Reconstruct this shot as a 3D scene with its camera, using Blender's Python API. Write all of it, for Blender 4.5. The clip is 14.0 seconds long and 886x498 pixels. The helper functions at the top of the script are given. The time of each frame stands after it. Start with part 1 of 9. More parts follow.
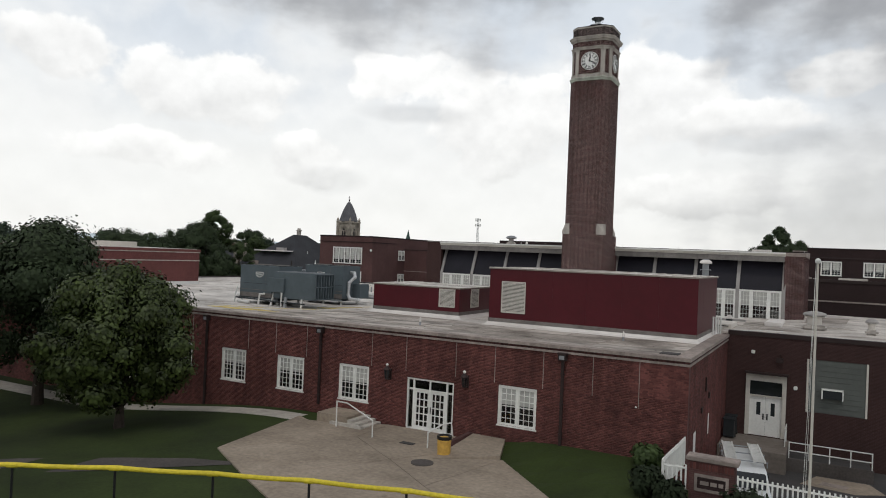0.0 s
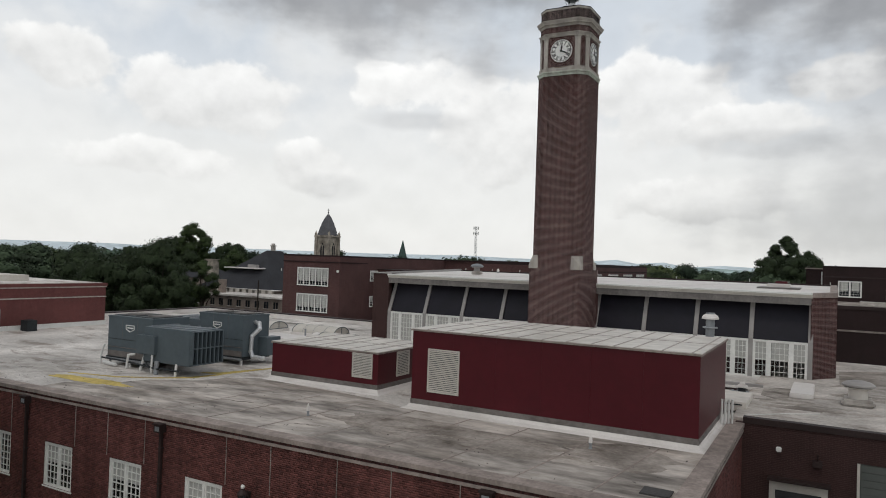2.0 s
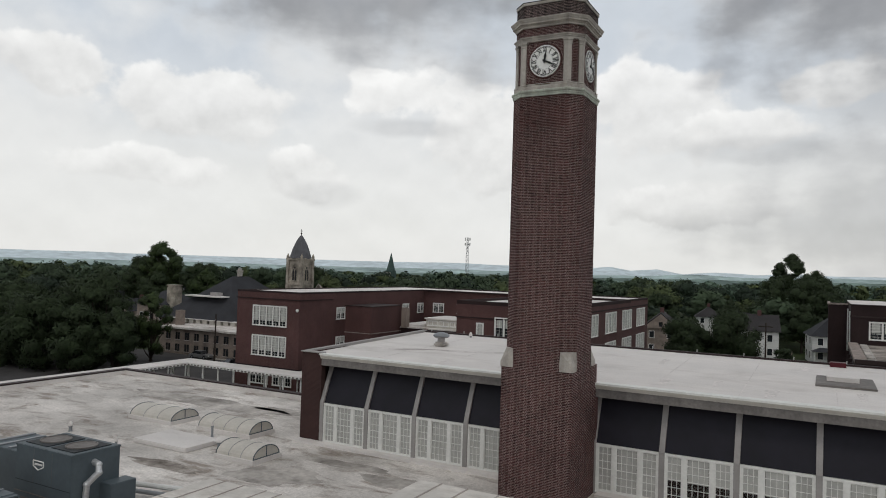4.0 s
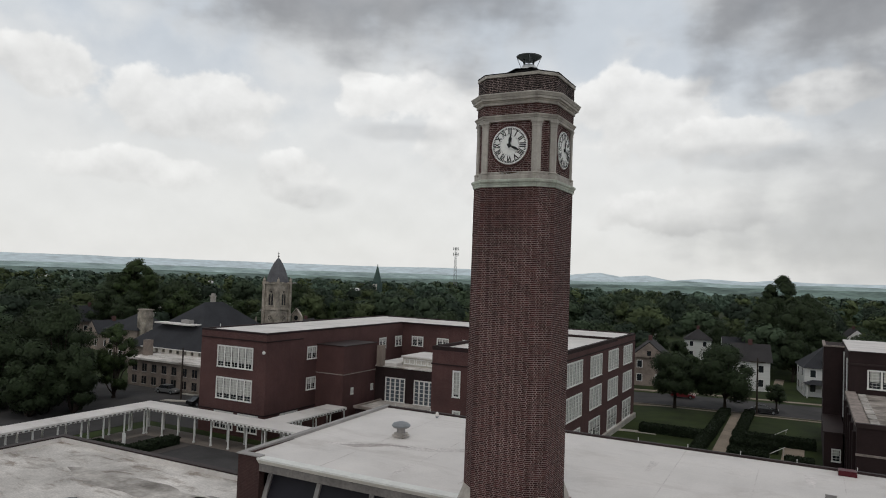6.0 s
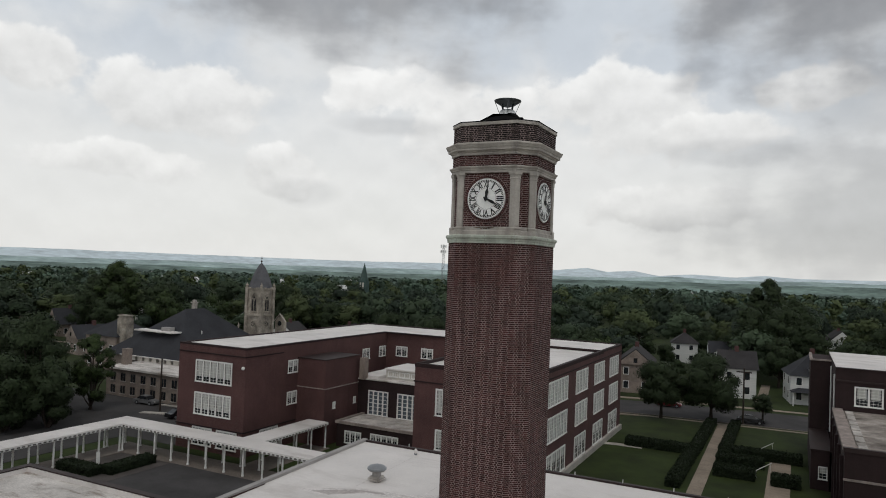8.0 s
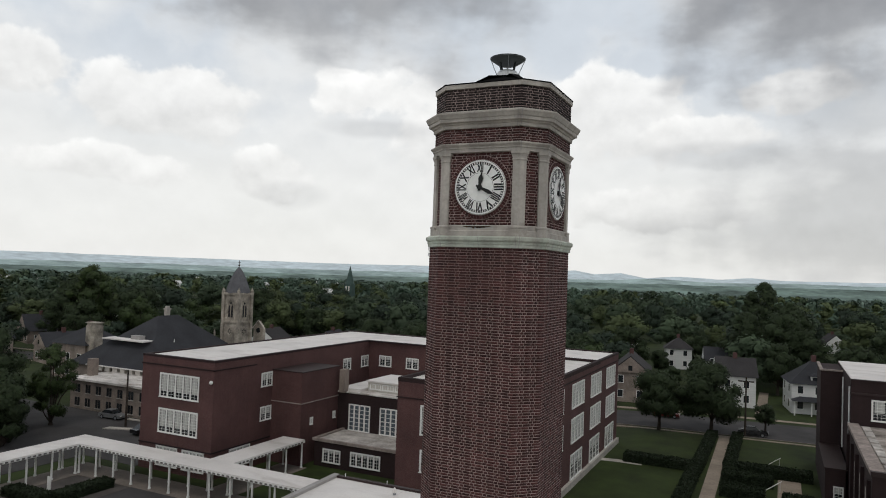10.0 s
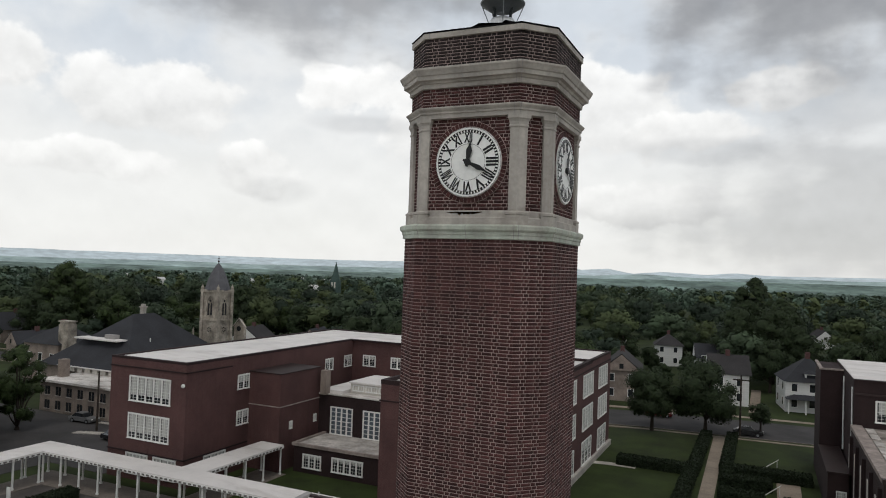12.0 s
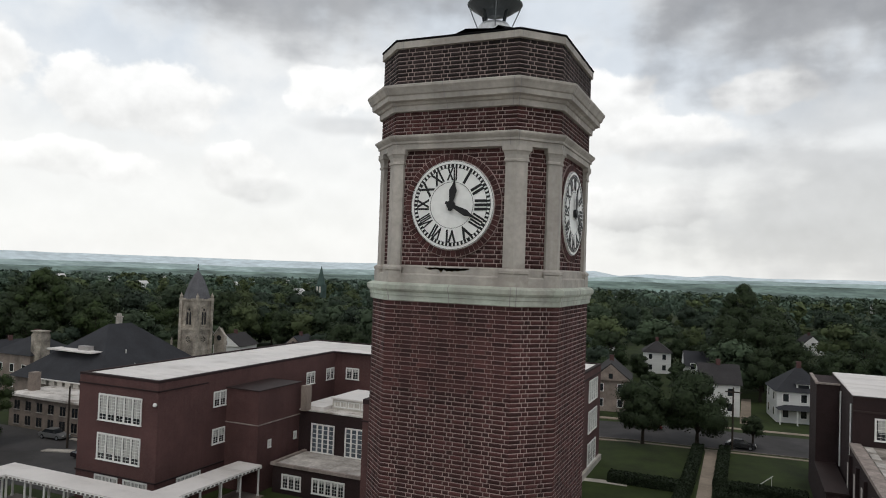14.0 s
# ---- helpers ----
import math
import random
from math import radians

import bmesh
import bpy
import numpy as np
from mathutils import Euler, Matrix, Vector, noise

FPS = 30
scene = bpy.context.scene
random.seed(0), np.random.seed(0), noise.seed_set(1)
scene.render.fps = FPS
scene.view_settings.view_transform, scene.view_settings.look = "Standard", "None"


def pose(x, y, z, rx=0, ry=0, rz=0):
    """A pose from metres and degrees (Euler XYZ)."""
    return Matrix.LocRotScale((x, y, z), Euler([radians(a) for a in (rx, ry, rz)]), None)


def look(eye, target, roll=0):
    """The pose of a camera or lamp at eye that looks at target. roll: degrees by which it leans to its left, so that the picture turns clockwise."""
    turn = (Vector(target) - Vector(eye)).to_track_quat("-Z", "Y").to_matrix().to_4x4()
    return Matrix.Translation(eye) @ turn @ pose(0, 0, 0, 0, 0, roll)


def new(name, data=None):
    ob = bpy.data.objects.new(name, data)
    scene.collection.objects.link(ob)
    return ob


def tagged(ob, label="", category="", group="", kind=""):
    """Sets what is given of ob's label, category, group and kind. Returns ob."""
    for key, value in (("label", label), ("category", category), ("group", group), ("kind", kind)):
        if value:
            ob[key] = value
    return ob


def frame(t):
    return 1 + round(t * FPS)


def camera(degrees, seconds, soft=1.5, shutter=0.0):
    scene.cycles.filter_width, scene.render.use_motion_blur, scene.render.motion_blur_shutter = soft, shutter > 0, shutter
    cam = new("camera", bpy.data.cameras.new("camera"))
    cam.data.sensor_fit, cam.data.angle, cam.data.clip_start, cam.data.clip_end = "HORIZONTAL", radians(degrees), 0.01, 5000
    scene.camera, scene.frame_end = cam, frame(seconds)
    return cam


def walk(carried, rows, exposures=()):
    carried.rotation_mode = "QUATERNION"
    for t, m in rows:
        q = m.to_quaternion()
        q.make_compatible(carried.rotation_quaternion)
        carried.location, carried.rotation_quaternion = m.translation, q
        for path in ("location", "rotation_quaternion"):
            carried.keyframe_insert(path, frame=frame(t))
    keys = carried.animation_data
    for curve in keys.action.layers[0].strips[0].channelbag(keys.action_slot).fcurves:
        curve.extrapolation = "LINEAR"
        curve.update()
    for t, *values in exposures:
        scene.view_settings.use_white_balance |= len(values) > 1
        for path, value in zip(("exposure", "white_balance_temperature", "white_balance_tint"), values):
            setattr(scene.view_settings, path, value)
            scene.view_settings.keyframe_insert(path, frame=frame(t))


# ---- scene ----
cam = camera(64.1, 14.0, soft=1.0)
PATH = [
    (0, (1.082, -1.557, 9.754), (0.125, 0.199, 9.77), 2.4),
    (0.5, (1.019, 1.463, 9.761), (0.06, 3.218, 9.781), 2.3),
    (1, (0.691, 4.325, 9.934), (-0.268, 6.08, 9.958), 2.3),
    (1.5, (-0.039, 7.612, 10.93), (-1.0, 9.366, 10.959), 2.2),
    (2, (-0.839, 10.938, 12.162), (-1.803, 12.69, 12.196), 2.0),
    (2.5, (-1.868, 14.249, 13.227), (-2.828, 16.003, 13.263), 2.0),
    (3, (-2.869, 17.511, 14.271), (-3.829, 19.265, 14.307), 2.0),
    (3.5, (-4.108, 21.029, 15.236), (-5.064, 22.785, 15.281), 1.9),
    (5.8, (-6.159, 29.161, 20.791), (-7.086, 30.931, 20.857), 2.0),
    (6, (-6.129, 29.344, 21.114), (-7.054, 31.115, 21.181), 2.1),
    (6.5, (-6.081, 29.605, 22.215), (-7.0, 31.381, 22.279), 2.2),
    (7, (-6.09, 29.813, 23.208), (-7.0, 31.593, 23.27), 2.2),
    (7.5, (-6.119, 30.147, 23.545), (-7.021, 31.931, 23.599), 2.2),
    (8, (-6.458, 31.072, 23.582), (-7.354, 32.86, 23.635), 2.2),
    (10.5, (-9.759, 38.328, 23.904), (-10.615, 40.134, 23.966), 2.1),
    (11, (-10.052, 39.067, 23.903), (-10.9, 40.877, 23.96), 2.1),
    (11.5, (-10.425, 39.977, 23.927), (-11.266, 41.791, 23.98), 2.1),
    (12, (-10.873, 41.023, 23.928), (-11.705, 42.841, 23.979), 2.0),
    (12.5, (-11.408, 42.353, 23.963), (-12.234, 44.174, 24.015), 2.1),
    (13, (-11.834, 43.316, 24.033), (-12.651, 45.141, 24.091), 2.1),
    (13.5, (-12.022, 43.826, 24.26), (-12.829, 45.655, 24.32), 2.0),
    (14, (-12.066, 43.935, 25.084), (-12.864, 45.768, 25.142), 2.0),
]
walk(cam, [(t, look(eye, target, roll)) for t, eye, target, roll in PATH], exposures=[(0, 0.13), (2, -0.01), (3.5, -0.08), (7.5, -0.15), (10.5, 0.02), (12, 0.04), (14, 0.14)])

# ---- world, sun and exposure ----
scene.view_settings.exposure = 0.0
world = bpy.data.worlds.new("world")
scene.world = world
world.use_nodes = True


def sky_nodes(tree):
    n, l = tree.nodes, tree.links
    n.clear()
    out = n.new("ShaderNodeOutputWorld")
    clear = n.new("ShaderNodeTexSky")
    clear.sky_type, clear.sun_disc = "NISHITA", False
    clear.sun_elevation, clear.sun_rotation = radians(65), radians(161)
    bg_clear = n.new("ShaderNodeBackground")
    bg_clear.inputs["Strength"].default_value = 0.12
    l.new(clear.outputs[0], bg_clear.inputs["Color"])
    co = n.new("ShaderNodeTexCoord")
    sep = n.new("ShaderNodeSeparateXYZ")
    l.new(co.outputs["Generated"], sep.inputs[0])

    def math_node(op, a, b=None, c=None, clamp=False):
        m = n.new("ShaderNodeMath")
        m.operation, m.use_clamp = op, clamp
        for k, v in enumerate((a, b, c)):
            if v is None:
                continue
            if isinstance(v, (int, float)):
                m.inputs[k].default_value = v
            else:
                l.new(v, m.inputs[k])
        return m.outputs[0]

    def ramp(fac, stops):
        r = n.new("ShaderNodeValToRGB")
        l.new(fac, r.inputs[0])
        e = r.color_ramp.elements
        while len(e) < len(stops):
            e.new(0.5)
        for k, (pos, col) in enumerate(stops):
            e[k].position, e[k].color = pos, (*col, 1)
        return r.outputs[0]

    def noise_tex(vec, scale, detail, rough=0.55, dist=0.0):
        t = n.new("ShaderNodeTexNoise")
        l.new(vec, t.inputs["Vector"])
        t.inputs["Scale"].default_value, t.inputs["Detail"].default_value = scale, detail
        t.inputs["Roughness"].default_value, t.inputs["Distortion"].default_value = rough, dist
        return t.outputs[0]

    def mix_col(fac, a, b, mode="MIX"):
        m = n.new("ShaderNodeMixRGB")
        m.blend_type = mode
        for k, v in enumerate((fac, a, b)):
            if isinstance(v, (int, float)):
                m.inputs[k].default_value = v
            elif isinstance(v, tuple):
                m.inputs[k].default_value = (*v, 1)
            else:
                l.new(v, m.inputs[k])
        return m.outputs[0]

    def step_node(v, a, b):
        m = n.new("ShaderNodeMapRange")
        m.interpolation_type = "SMOOTHSTEP"
        l.new(v, m.inputs["Value"])
        m.inputs["From Min"].default_value, m.inputs["From Max"].default_value = a, b
        return m.outputs["Result"]

    squash = n.new("ShaderNodeMapping")
    squash.inputs["Scale"].default_value = (1.0, 1.0, 1.15)
    l.new(co.outputs["Generated"], squash.inputs[0])
    puff = noise_tex(squash.outputs[0], 15.0, 6, 0.50, 0.0)
    broad = noise_tex(squash.outputs[0], 3.2, 3, 0.5, 0.0)
    lift = n.new("ShaderNodeMapping")
    lift.inputs["Location"].default_value = (0.0, 0.0, 0.022)
    l.new(squash.outputs[0], lift.inputs[0])
    above = noise_tex(lift.outputs[0], 15.0, 6, 0.50, 0.0)
    relief = math_node("SUBTRACT", puff, above)
    flatten = n.new("ShaderNodeMapping")
    flatten.inputs["Scale"].default_value = (1.0, 1.0, 2.6)
    l.new(co.outputs["Generated"], flatten.inputs[0])
    layer = noise_tex(flatten.outputs[0], 6.5, 4, 0.5, 0.0)
    ragged = math_node("MULTIPLY", math_node("SUBTRACT", puff, 0.5), 2.0)

    def bank(az, el, wide, high):
        """Where a direction lies in one cloud: 1 in its heart, 0 at its rim, and its height within it from -1 to 1."""
        a, e = radians(az), radians(el)
        ahead = Vector((math.sin(a) * math.cos(e), math.cos(a) * math.cos(e), math.sin(e)))
        right = Vector((math.cos(a), -math.sin(a), 0.0))
        up = right.cross(ahead)
        off = n.new("ShaderNodeVectorMath")
        off.operation = "SUBTRACT"
        l.new(co.outputs["Generated"], off.inputs[0])
        off.inputs[1].default_value = ahead
        axis = []
        for vec, size in ((right, wide), (up, high), (ahead, wide)):
            d = n.new("ShaderNodeVectorMath")
            d.operation = "DOT_PRODUCT"
            l.new(off.outputs[0], d.inputs[0])
            d.inputs[1].default_value = vec / radians(size)
            axis.append(d.outputs["Value"])
        square = math_node("ADD", math_node("ADD", math_node("MULTIPLY", axis[0], axis[0]), math_node("MULTIPLY", axis[1], axis[1])), math_node("MULTIPLY", axis[2], axis[2]))
        return math_node("SUBTRACT", 1.0, math_node("SQRT", square)), axis[1]

    # thin bright haze low down, pale blue between the clouds higher up
    height = sep.outputs[2]
    col = mix_col(step_node(height, 0.10, 0.30), (0.87, 0.87, 0.85), (0.66, 0.71, 0.765))
    veil = step_node(math_node("ADD", broad, math_node("MULTIPLY", ragged, 0.22)), 0.40, 0.66)
    col = mix_col(math_node("MULTIPLY", veil, 0.75), col, (0.88, 0.88, 0.865))
    soft = math_node("ADD", math_node("MULTIPLY", relief, 0.16), 1.0)
    col = mix_col(1.0, col, soft, "MULTIPLY")
    # heaped clouds with bright crowns and grey feet
    for az, el, wide, high, light in HEAPS:
        inside, v = bank(az, el, wide, high)
        edge = step_node(math_node("ADD", inside, math_node("MULTIPLY", ragged, 0.9)), 0.08, 0.34)
        shade = math_node("ADD", math_node("ADD", light, math_node("MULTIPLY", v, 0.10)), math_node("MULTIPLY", relief, 0.5))
        tone = n.new("ShaderNodeCombineXYZ")
        for k, f in enumerate((1.0, 0.995, 0.975)):
            l.new(math_node("MULTIPLY", shade, f), tone.inputs[k])
        col = mix_col(math_node("MULTIPLY", edge, 0.9), col, tone.outputs[0])
    # dark undersides of the heavy banks
    for az, el, wide, high, amount in BANKS:
        inside, v = bank(az, el, wide, high)
        torn = math_node("ADD", math_node("MULTIPLY", ragged, 0.45), math_node("MULTIPLY", math_node("SUBTRACT", layer, 0.5), 0.9))
        edge = step_node(math_node("ADD", inside, torn), -0.05, 0.55)
        col = mix_col(math_node("MULTIPLY", edge, amount), col, mix_col(1.0, (0.25, 0.256, 0.27), math_node("ADD", math_node("MULTIPLY", relief, 0.9), 1.0), "MULTIPLY"))
    # unseen sky overhead, greyed like heavy cloud to dim light on the ground
    over = step_node(math_node("ADD", height, math_node("MULTIPLY", ragged, 0.05)), 0.40, 0.95)
    col = mix_col(math_node("MULTIPLY", over, 0.85), col, (0.27, 0.275, 0.285))
    bg_cloud = n.new("ShaderNodeBackground")
    bg_cloud.inputs["Strength"].default_value = CLOUD_STRENGTH
    l.new(col, bg_cloud.inputs["Color"])
    mix = n.new("ShaderNodeMixShader")
    mix.inputs[0].default_value = 0.95
    l.new(bg_clear.outputs[0], mix.inputs[1])
    l.new(bg_cloud.outputs[0], mix.inputs[2])
    l.new(mix.outputs[0], out.inputs["Surface"])


# clouds: azimuth from +y towards +x, elevation, half-width, half-height (degrees), then brightness or darkening
HEAPS = [
    (-57.5, 13.6, 4.5, 2.2, 0.88),
    (-47.0, 12.0, 8.5, 3.6, 0.89),
    (-50.5, 7.0, 8.0, 1.7, 0.90),
    (-39.5, 7.3, 4.0, 2.2, 0.86),
    (-32.0, 13.6, 6.4, 2.3, 1.0),
    (-24.0, 10.0, 7.0, 4.5, 0.88),
    (-12.5, 12.6, 7.0, 4.2, 0.90),
    (-5.4, 11.0, 5.0, 1.6, 0.90),
    (1.2, 13.8, 4.0, 2.0, 0.90),
    (-8.0, 5.5, 9.0, 2.0, 0.84),
    (30.0, 12.0, 16.0, 6.0, 0.86),
    (-90.0, 14.0, 18.0, 6.0, 0.86),
    (120.0, 16.0, 40.0, 10.0, 0.86),
    (-160.0, 15.0, 40.0, 9.0, 0.86),
]
BANKS = [
    (-32.0, 24.5, 19.0, 9.5, 0.72),
    (-46.0, 22.5, 10.0, 4.0, 0.35),
    (10.0, 23.0, 22.0, 10.5, 0.84),
    (6.0, 12.5, 7.0, 3.0, 0.3),
    (-5.2, 9.5, 5.5, 1.3, 0.22),
    (9.0, 5.0, 19.0, 6.5, 0.42),
    (-31.0, 11.2, 5.0, 1.1, 0.26),
    (-37.6, 5.6, 3.0, 1.2, 0.14),
    (-7.0, 15.4, 2.0, 1.5, 0.22),
    (40.0, 28.0, 24.0, 10.0, 0.6),
    (-85.0, 30.0, 24.0, 9.0, 0.5),
]
CLOUD_STRENGTH = 1.0
sky_nodes(world.node_tree)

sun = new("sun", bpy.data.lights.new("sun", "SUN"))
sun.data.energy, sun.data.angle, sun.data.color = 0.62, radians(16), (1.0, 0.95, 0.88)
sun.matrix_world = look((15, -45, 100), (0, 0, 0))

# ---- materials ----
MAT = {}


def material(name, base, rough=0.8, metal=0.0, vary=0.25, grain=20.0, stain=0.35, bump=0.25, tint=None, spec=0.3, stretch=(1, 1, 1), island=0.0, streak=0.0, dirt=0.0, dirt_scale=0.8, speckle=0.6):
    """A surface with two scales of variation and fine relief, in metres."""
    m = bpy.data.materials.new(name)
    m.use_nodes = True
    n, l = m.node_tree.nodes, m.node_tree.links
    b = n["Principled BSDF"]
    b.inputs["Roughness"].default_value, b.inputs["Metallic"].default_value = rough, metal
    b.inputs["Specular IOR Level"].default_value = spec
    geo = n.new("ShaderNodeNewGeometry")
    mp = n.new("ShaderNodeMapping")
    mp.inputs["Scale"].default_value = stretch
    l.new(geo.outputs["Position"], mp.inputs[0])
    fine = n.new("ShaderNodeTexNoise")
    fine.inputs["Scale"].default_value, fine.inputs["Detail"].default_value = grain, 4
    coarse = n.new("ShaderNodeTexNoise")
    coarse.inputs["Scale"].default_value, coarse.inputs["Detail"].default_value = stain, 6
    coarse.inputs["Roughness"].default_value = 0.62
    l.new(mp.outputs[0], fine.inputs["Vector"])
    l.new(mp.outputs[0], coarse.inputs["Vector"])
    dark = tuple(c * (1 - vary) for c in base)
    light = tuple(min(1, c * (1 + vary)) for c in (tint or base))
    r = n.new("ShaderNodeValToRGB")
    r.color_ramp.elements[0].position, r.color_ramp.elements[0].color = 0.32, (*dark, 1)
    r.color_ramp.elements[1].position, r.color_ramp.elements[1].color = 0.68, (*light, 1)
    l.new(coarse.outputs[0], r.inputs[0])
    mul = n.new("ShaderNodeMixRGB")
    mul.blend_type = "MULTIPLY"
    mul.inputs[0].default_value = speckle
    r2 = n.new("ShaderNodeValToRGB")
    r2.color_ramp.elements[0].position, r2.color_ramp.elements[0].color = 0.25, (0.62, 0.62, 0.62, 1)
    r2.color_ramp.elements[1].position, r2.color_ramp.elements[1].color = 0.75, (1.25, 1.25, 1.25, 1)
    l.new(fine.outputs[0], r2.inputs[0])
    l.new(r.outputs[0], mul.inputs[1])
    l.new(r2.outputs[0], mul.inputs[2])
    col = mul.outputs[0]
    if streak:
        mp2 = n.new("ShaderNodeMapping")
        mp2.inputs["Scale"].default_value = (2.2, 2.2, 0.10)
        l.new(geo.outputs["Position"], mp2.inputs[0])
        st = n.new("ShaderNodeTexNoise")
        st.inputs["Scale"].default_value, st.inputs["Detail"].default_value = 1.3, 5
        l.new(mp2.outputs[0], st.inputs["Vector"])
        r3 = n.new("ShaderNodeValToRGB")
        r3.color_ramp.elements[0].position, r3.color_ramp.elements[0].color = 0.40, (0.45, 0.45, 0.45, 1)
        r3.color_ramp.elements[1].position, r3.color_ramp.elements[1].color = 0.60, (1, 1, 1, 1)
        l.new(st.outputs[0], r3.inputs[0])
        mul2 = n.new("ShaderNodeMixRGB")
        mul2.blend_type = "MULTIPLY"
        mul2.inputs[0].default_value = streak
        l.new(col, mul2.inputs[1])
        l.new(r3.outputs[0], mul2.inputs[2])
        col = mul2.outputs[0]
    if dirt:
        dn = n.new("ShaderNodeTexNoise")
        dn.inputs["Scale"].default_value, dn.inputs["Detail"].default_value, dn.inputs["Roughness"].default_value = dirt_scale, 9, 0.68
        dn.inputs["Distortion"].default_value = 0.6
        mp3 = n.new("ShaderNodeMapping")
        mp3.inputs["Scale"].default_value = (0.55, 1.3, 1.0)
        mp3.inputs["Rotation"].default_value = (0, 0, 0.5)
        l.new(geo.outputs["Position"], mp3.inputs[0])
        l.new(mp3.outputs[0], dn.inputs["Vector"])
        r5 = n.new("ShaderNodeValToRGB")
        r5.color_ramp.elements[0].position, r5.color_ramp.elements[0].color = 0.50, (1, 1, 1, 1)
        r5.color_ramp.elements[1].position, r5.color_ramp.elements[1].color = 0.66, (0.42, 0.37, 0.33, 1)
        l.new(dn.outputs[0], r5.inputs[0])
        mul5 = n.new("ShaderNodeMixRGB")
        mul5.blend_type = "MULTIPLY"
        mul5.inputs[0].default_value = dirt
        l.new(col, mul5.inputs[1])
        l.new(r5.outputs[0], mul5.inputs[2])
        col = mul5.outputs[0]
    if island:
        oi = n.new("ShaderNodeObjectInfo")
        add = n.new("ShaderNodeMath")
        add.operation = "ADD"
        fr = n.new("ShaderNodeMath")
        fr.operation = "FRACT"
        l.new(geo.outputs["Random Per Island"], add.inputs[0])
        l.new(oi.outputs["Random"], add.inputs[1])
        l.new(add.outputs[0], fr.inputs[0])
        r4 = n.new("ShaderNodeValToRGB")
        r4.color_ramp.elements[0].color = (1 - island, 1 - island, 1 - island, 1)
        r4.color_ramp.elements[1].color = (1 + island, 1 + island * 0.9, 1 + island * 0.9, 1)
        l.new(fr.outputs[0], r4.inputs[0])
        mul3 = n.new("ShaderNodeMixRGB")
        mul3.blend_type = "MULTIPLY"
        mul3.inputs[0].default_value = 1.0
        l.new(col, mul3.inputs[1])
        l.new(r4.outputs[0], mul3.inputs[2])
        col = mul3.outputs[0]
    l.new(col, b.inputs["Base Color"])
    if bump:
        bp = n.new("ShaderNodeBump")
        bp.inputs["Strength"].default_value, bp.inputs["Distance"].default_value = bump, 0.02
        l.new(fine.outputs[0], bp.inputs["Height"])
        l.new(bp.outputs[0], b.inputs["Normal"])
    MAT[name] = m
    return m


def brick_material(name, base, dark, mortar, rough=0.9):
    """Running brickwork at real size for walls seen from afar; works on walls along x or y."""
    m = material(name, base, rough, vary=0.28, grain=6.0, stain=0.25, bump=0.0, streak=0.2, dirt=0.3, dirt_scale=0.4)
    n, l = m.node_tree.nodes, m.node_tree.links
    b = n["Principled BSDF"]
    geo = n.new("ShaderNodeNewGeometry")
    sep = n.new("ShaderNodeSeparateXYZ")
    l.new(geo.outputs["Position"], sep.inputs[0])
    add = n.new("ShaderNodeMath")
    add.operation = "ADD"
    l.new(sep.outputs[0], add.inputs[0])
    l.new(sep.outputs[1], add.inputs[1])
    com = n.new("ShaderNodeCombineXYZ")
    l.new(add.outputs[0], com.inputs[0])
    l.new(sep.outputs[2], com.inputs[1])
    br = n.new("ShaderNodeTexBrick")
    br.inputs["Scale"].default_value = 1.0
    br.inputs["Brick Width"].default_value, br.inputs["Row Height"].default_value = 0.215, 0.073
    br.inputs["Mortar Size"].default_value, br.inputs["Mortar Smooth"].default_value = 0.006, 0.2
    br.inputs["Color1"].default_value, br.inputs["Color2"].default_value, br.inputs["Mortar"].default_value = (*base, 1), (*dark, 1), (*mortar, 1)
    l.new(com.outputs[0], br.inputs["Vector"])
    old = b.inputs["Base Color"].links[0].from_socket
    mul = n.new("ShaderNodeMixRGB")
    mul.blend_type = "MIX"
    mul.inputs[0].default_value = 0.42
    l.new(old, mul.inputs[1])
    l.new(br.outputs[0], mul.inputs[2])
    l.new(mul.outputs[0], b.inputs["Base Color"])
    bp = n.new("ShaderNodeBump")
    bp.inputs["Strength"].default_value, bp.inputs["Distance"].default_value, bp.invert = 0.5, 0.01, True
    l.new(br.outputs["Fac"], bp.inputs["Height"])
    l.new(bp.outputs[0], b.inputs["Normal"])
    return m


def glass_material(name, tint=(0.75, 0.8, 0.8), trans=1.0):
    m = bpy.data.materials.new(name)
    m.use_nodes = True
    b = m.node_tree.nodes["Principled BSDF"]
    b.inputs["Base Color"].default_value = (*tint, 1)
    b.inputs["Roughness"].default_value, b.inputs["Transmission Weight"].default_value, b.inputs["IOR"].default_value = 0.03, trans, 1.45
    MAT[name] = m
    return m


brick_material("brick_far", (0.100, 0.048, 0.045), (0.070, 0.035, 0.034), (0.15, 0.10, 0.095))
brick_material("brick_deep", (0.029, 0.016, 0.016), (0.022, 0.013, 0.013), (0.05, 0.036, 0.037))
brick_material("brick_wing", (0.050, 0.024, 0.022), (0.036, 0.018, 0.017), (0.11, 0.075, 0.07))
brick_material("brick_light", (0.145, 0.050, 0.047), (0.115, 0.041, 0.039), (0.20, 0.11, 0.10))
material("brick_body", (0.140, 0.052, 0.046), 0.88, vary=0.25, grain=30, stain=0.35, bump=0.3, island=0.34, streak=0.4, dirt=0.4, dirt_scale=0.25)
material("brick_tower", (0.068, 0.027, 0.0255), 0.85, vary=0.25, grain=30, stain=0.6, bump=0.3, island=0.45, streak=0.35)
material("brick_sooty", (0.030, 0.0215, 0.021), 0.85, vary=0.35, grain=30, stain=0.9, bump=0.3, island=0.5, streak=0.3)
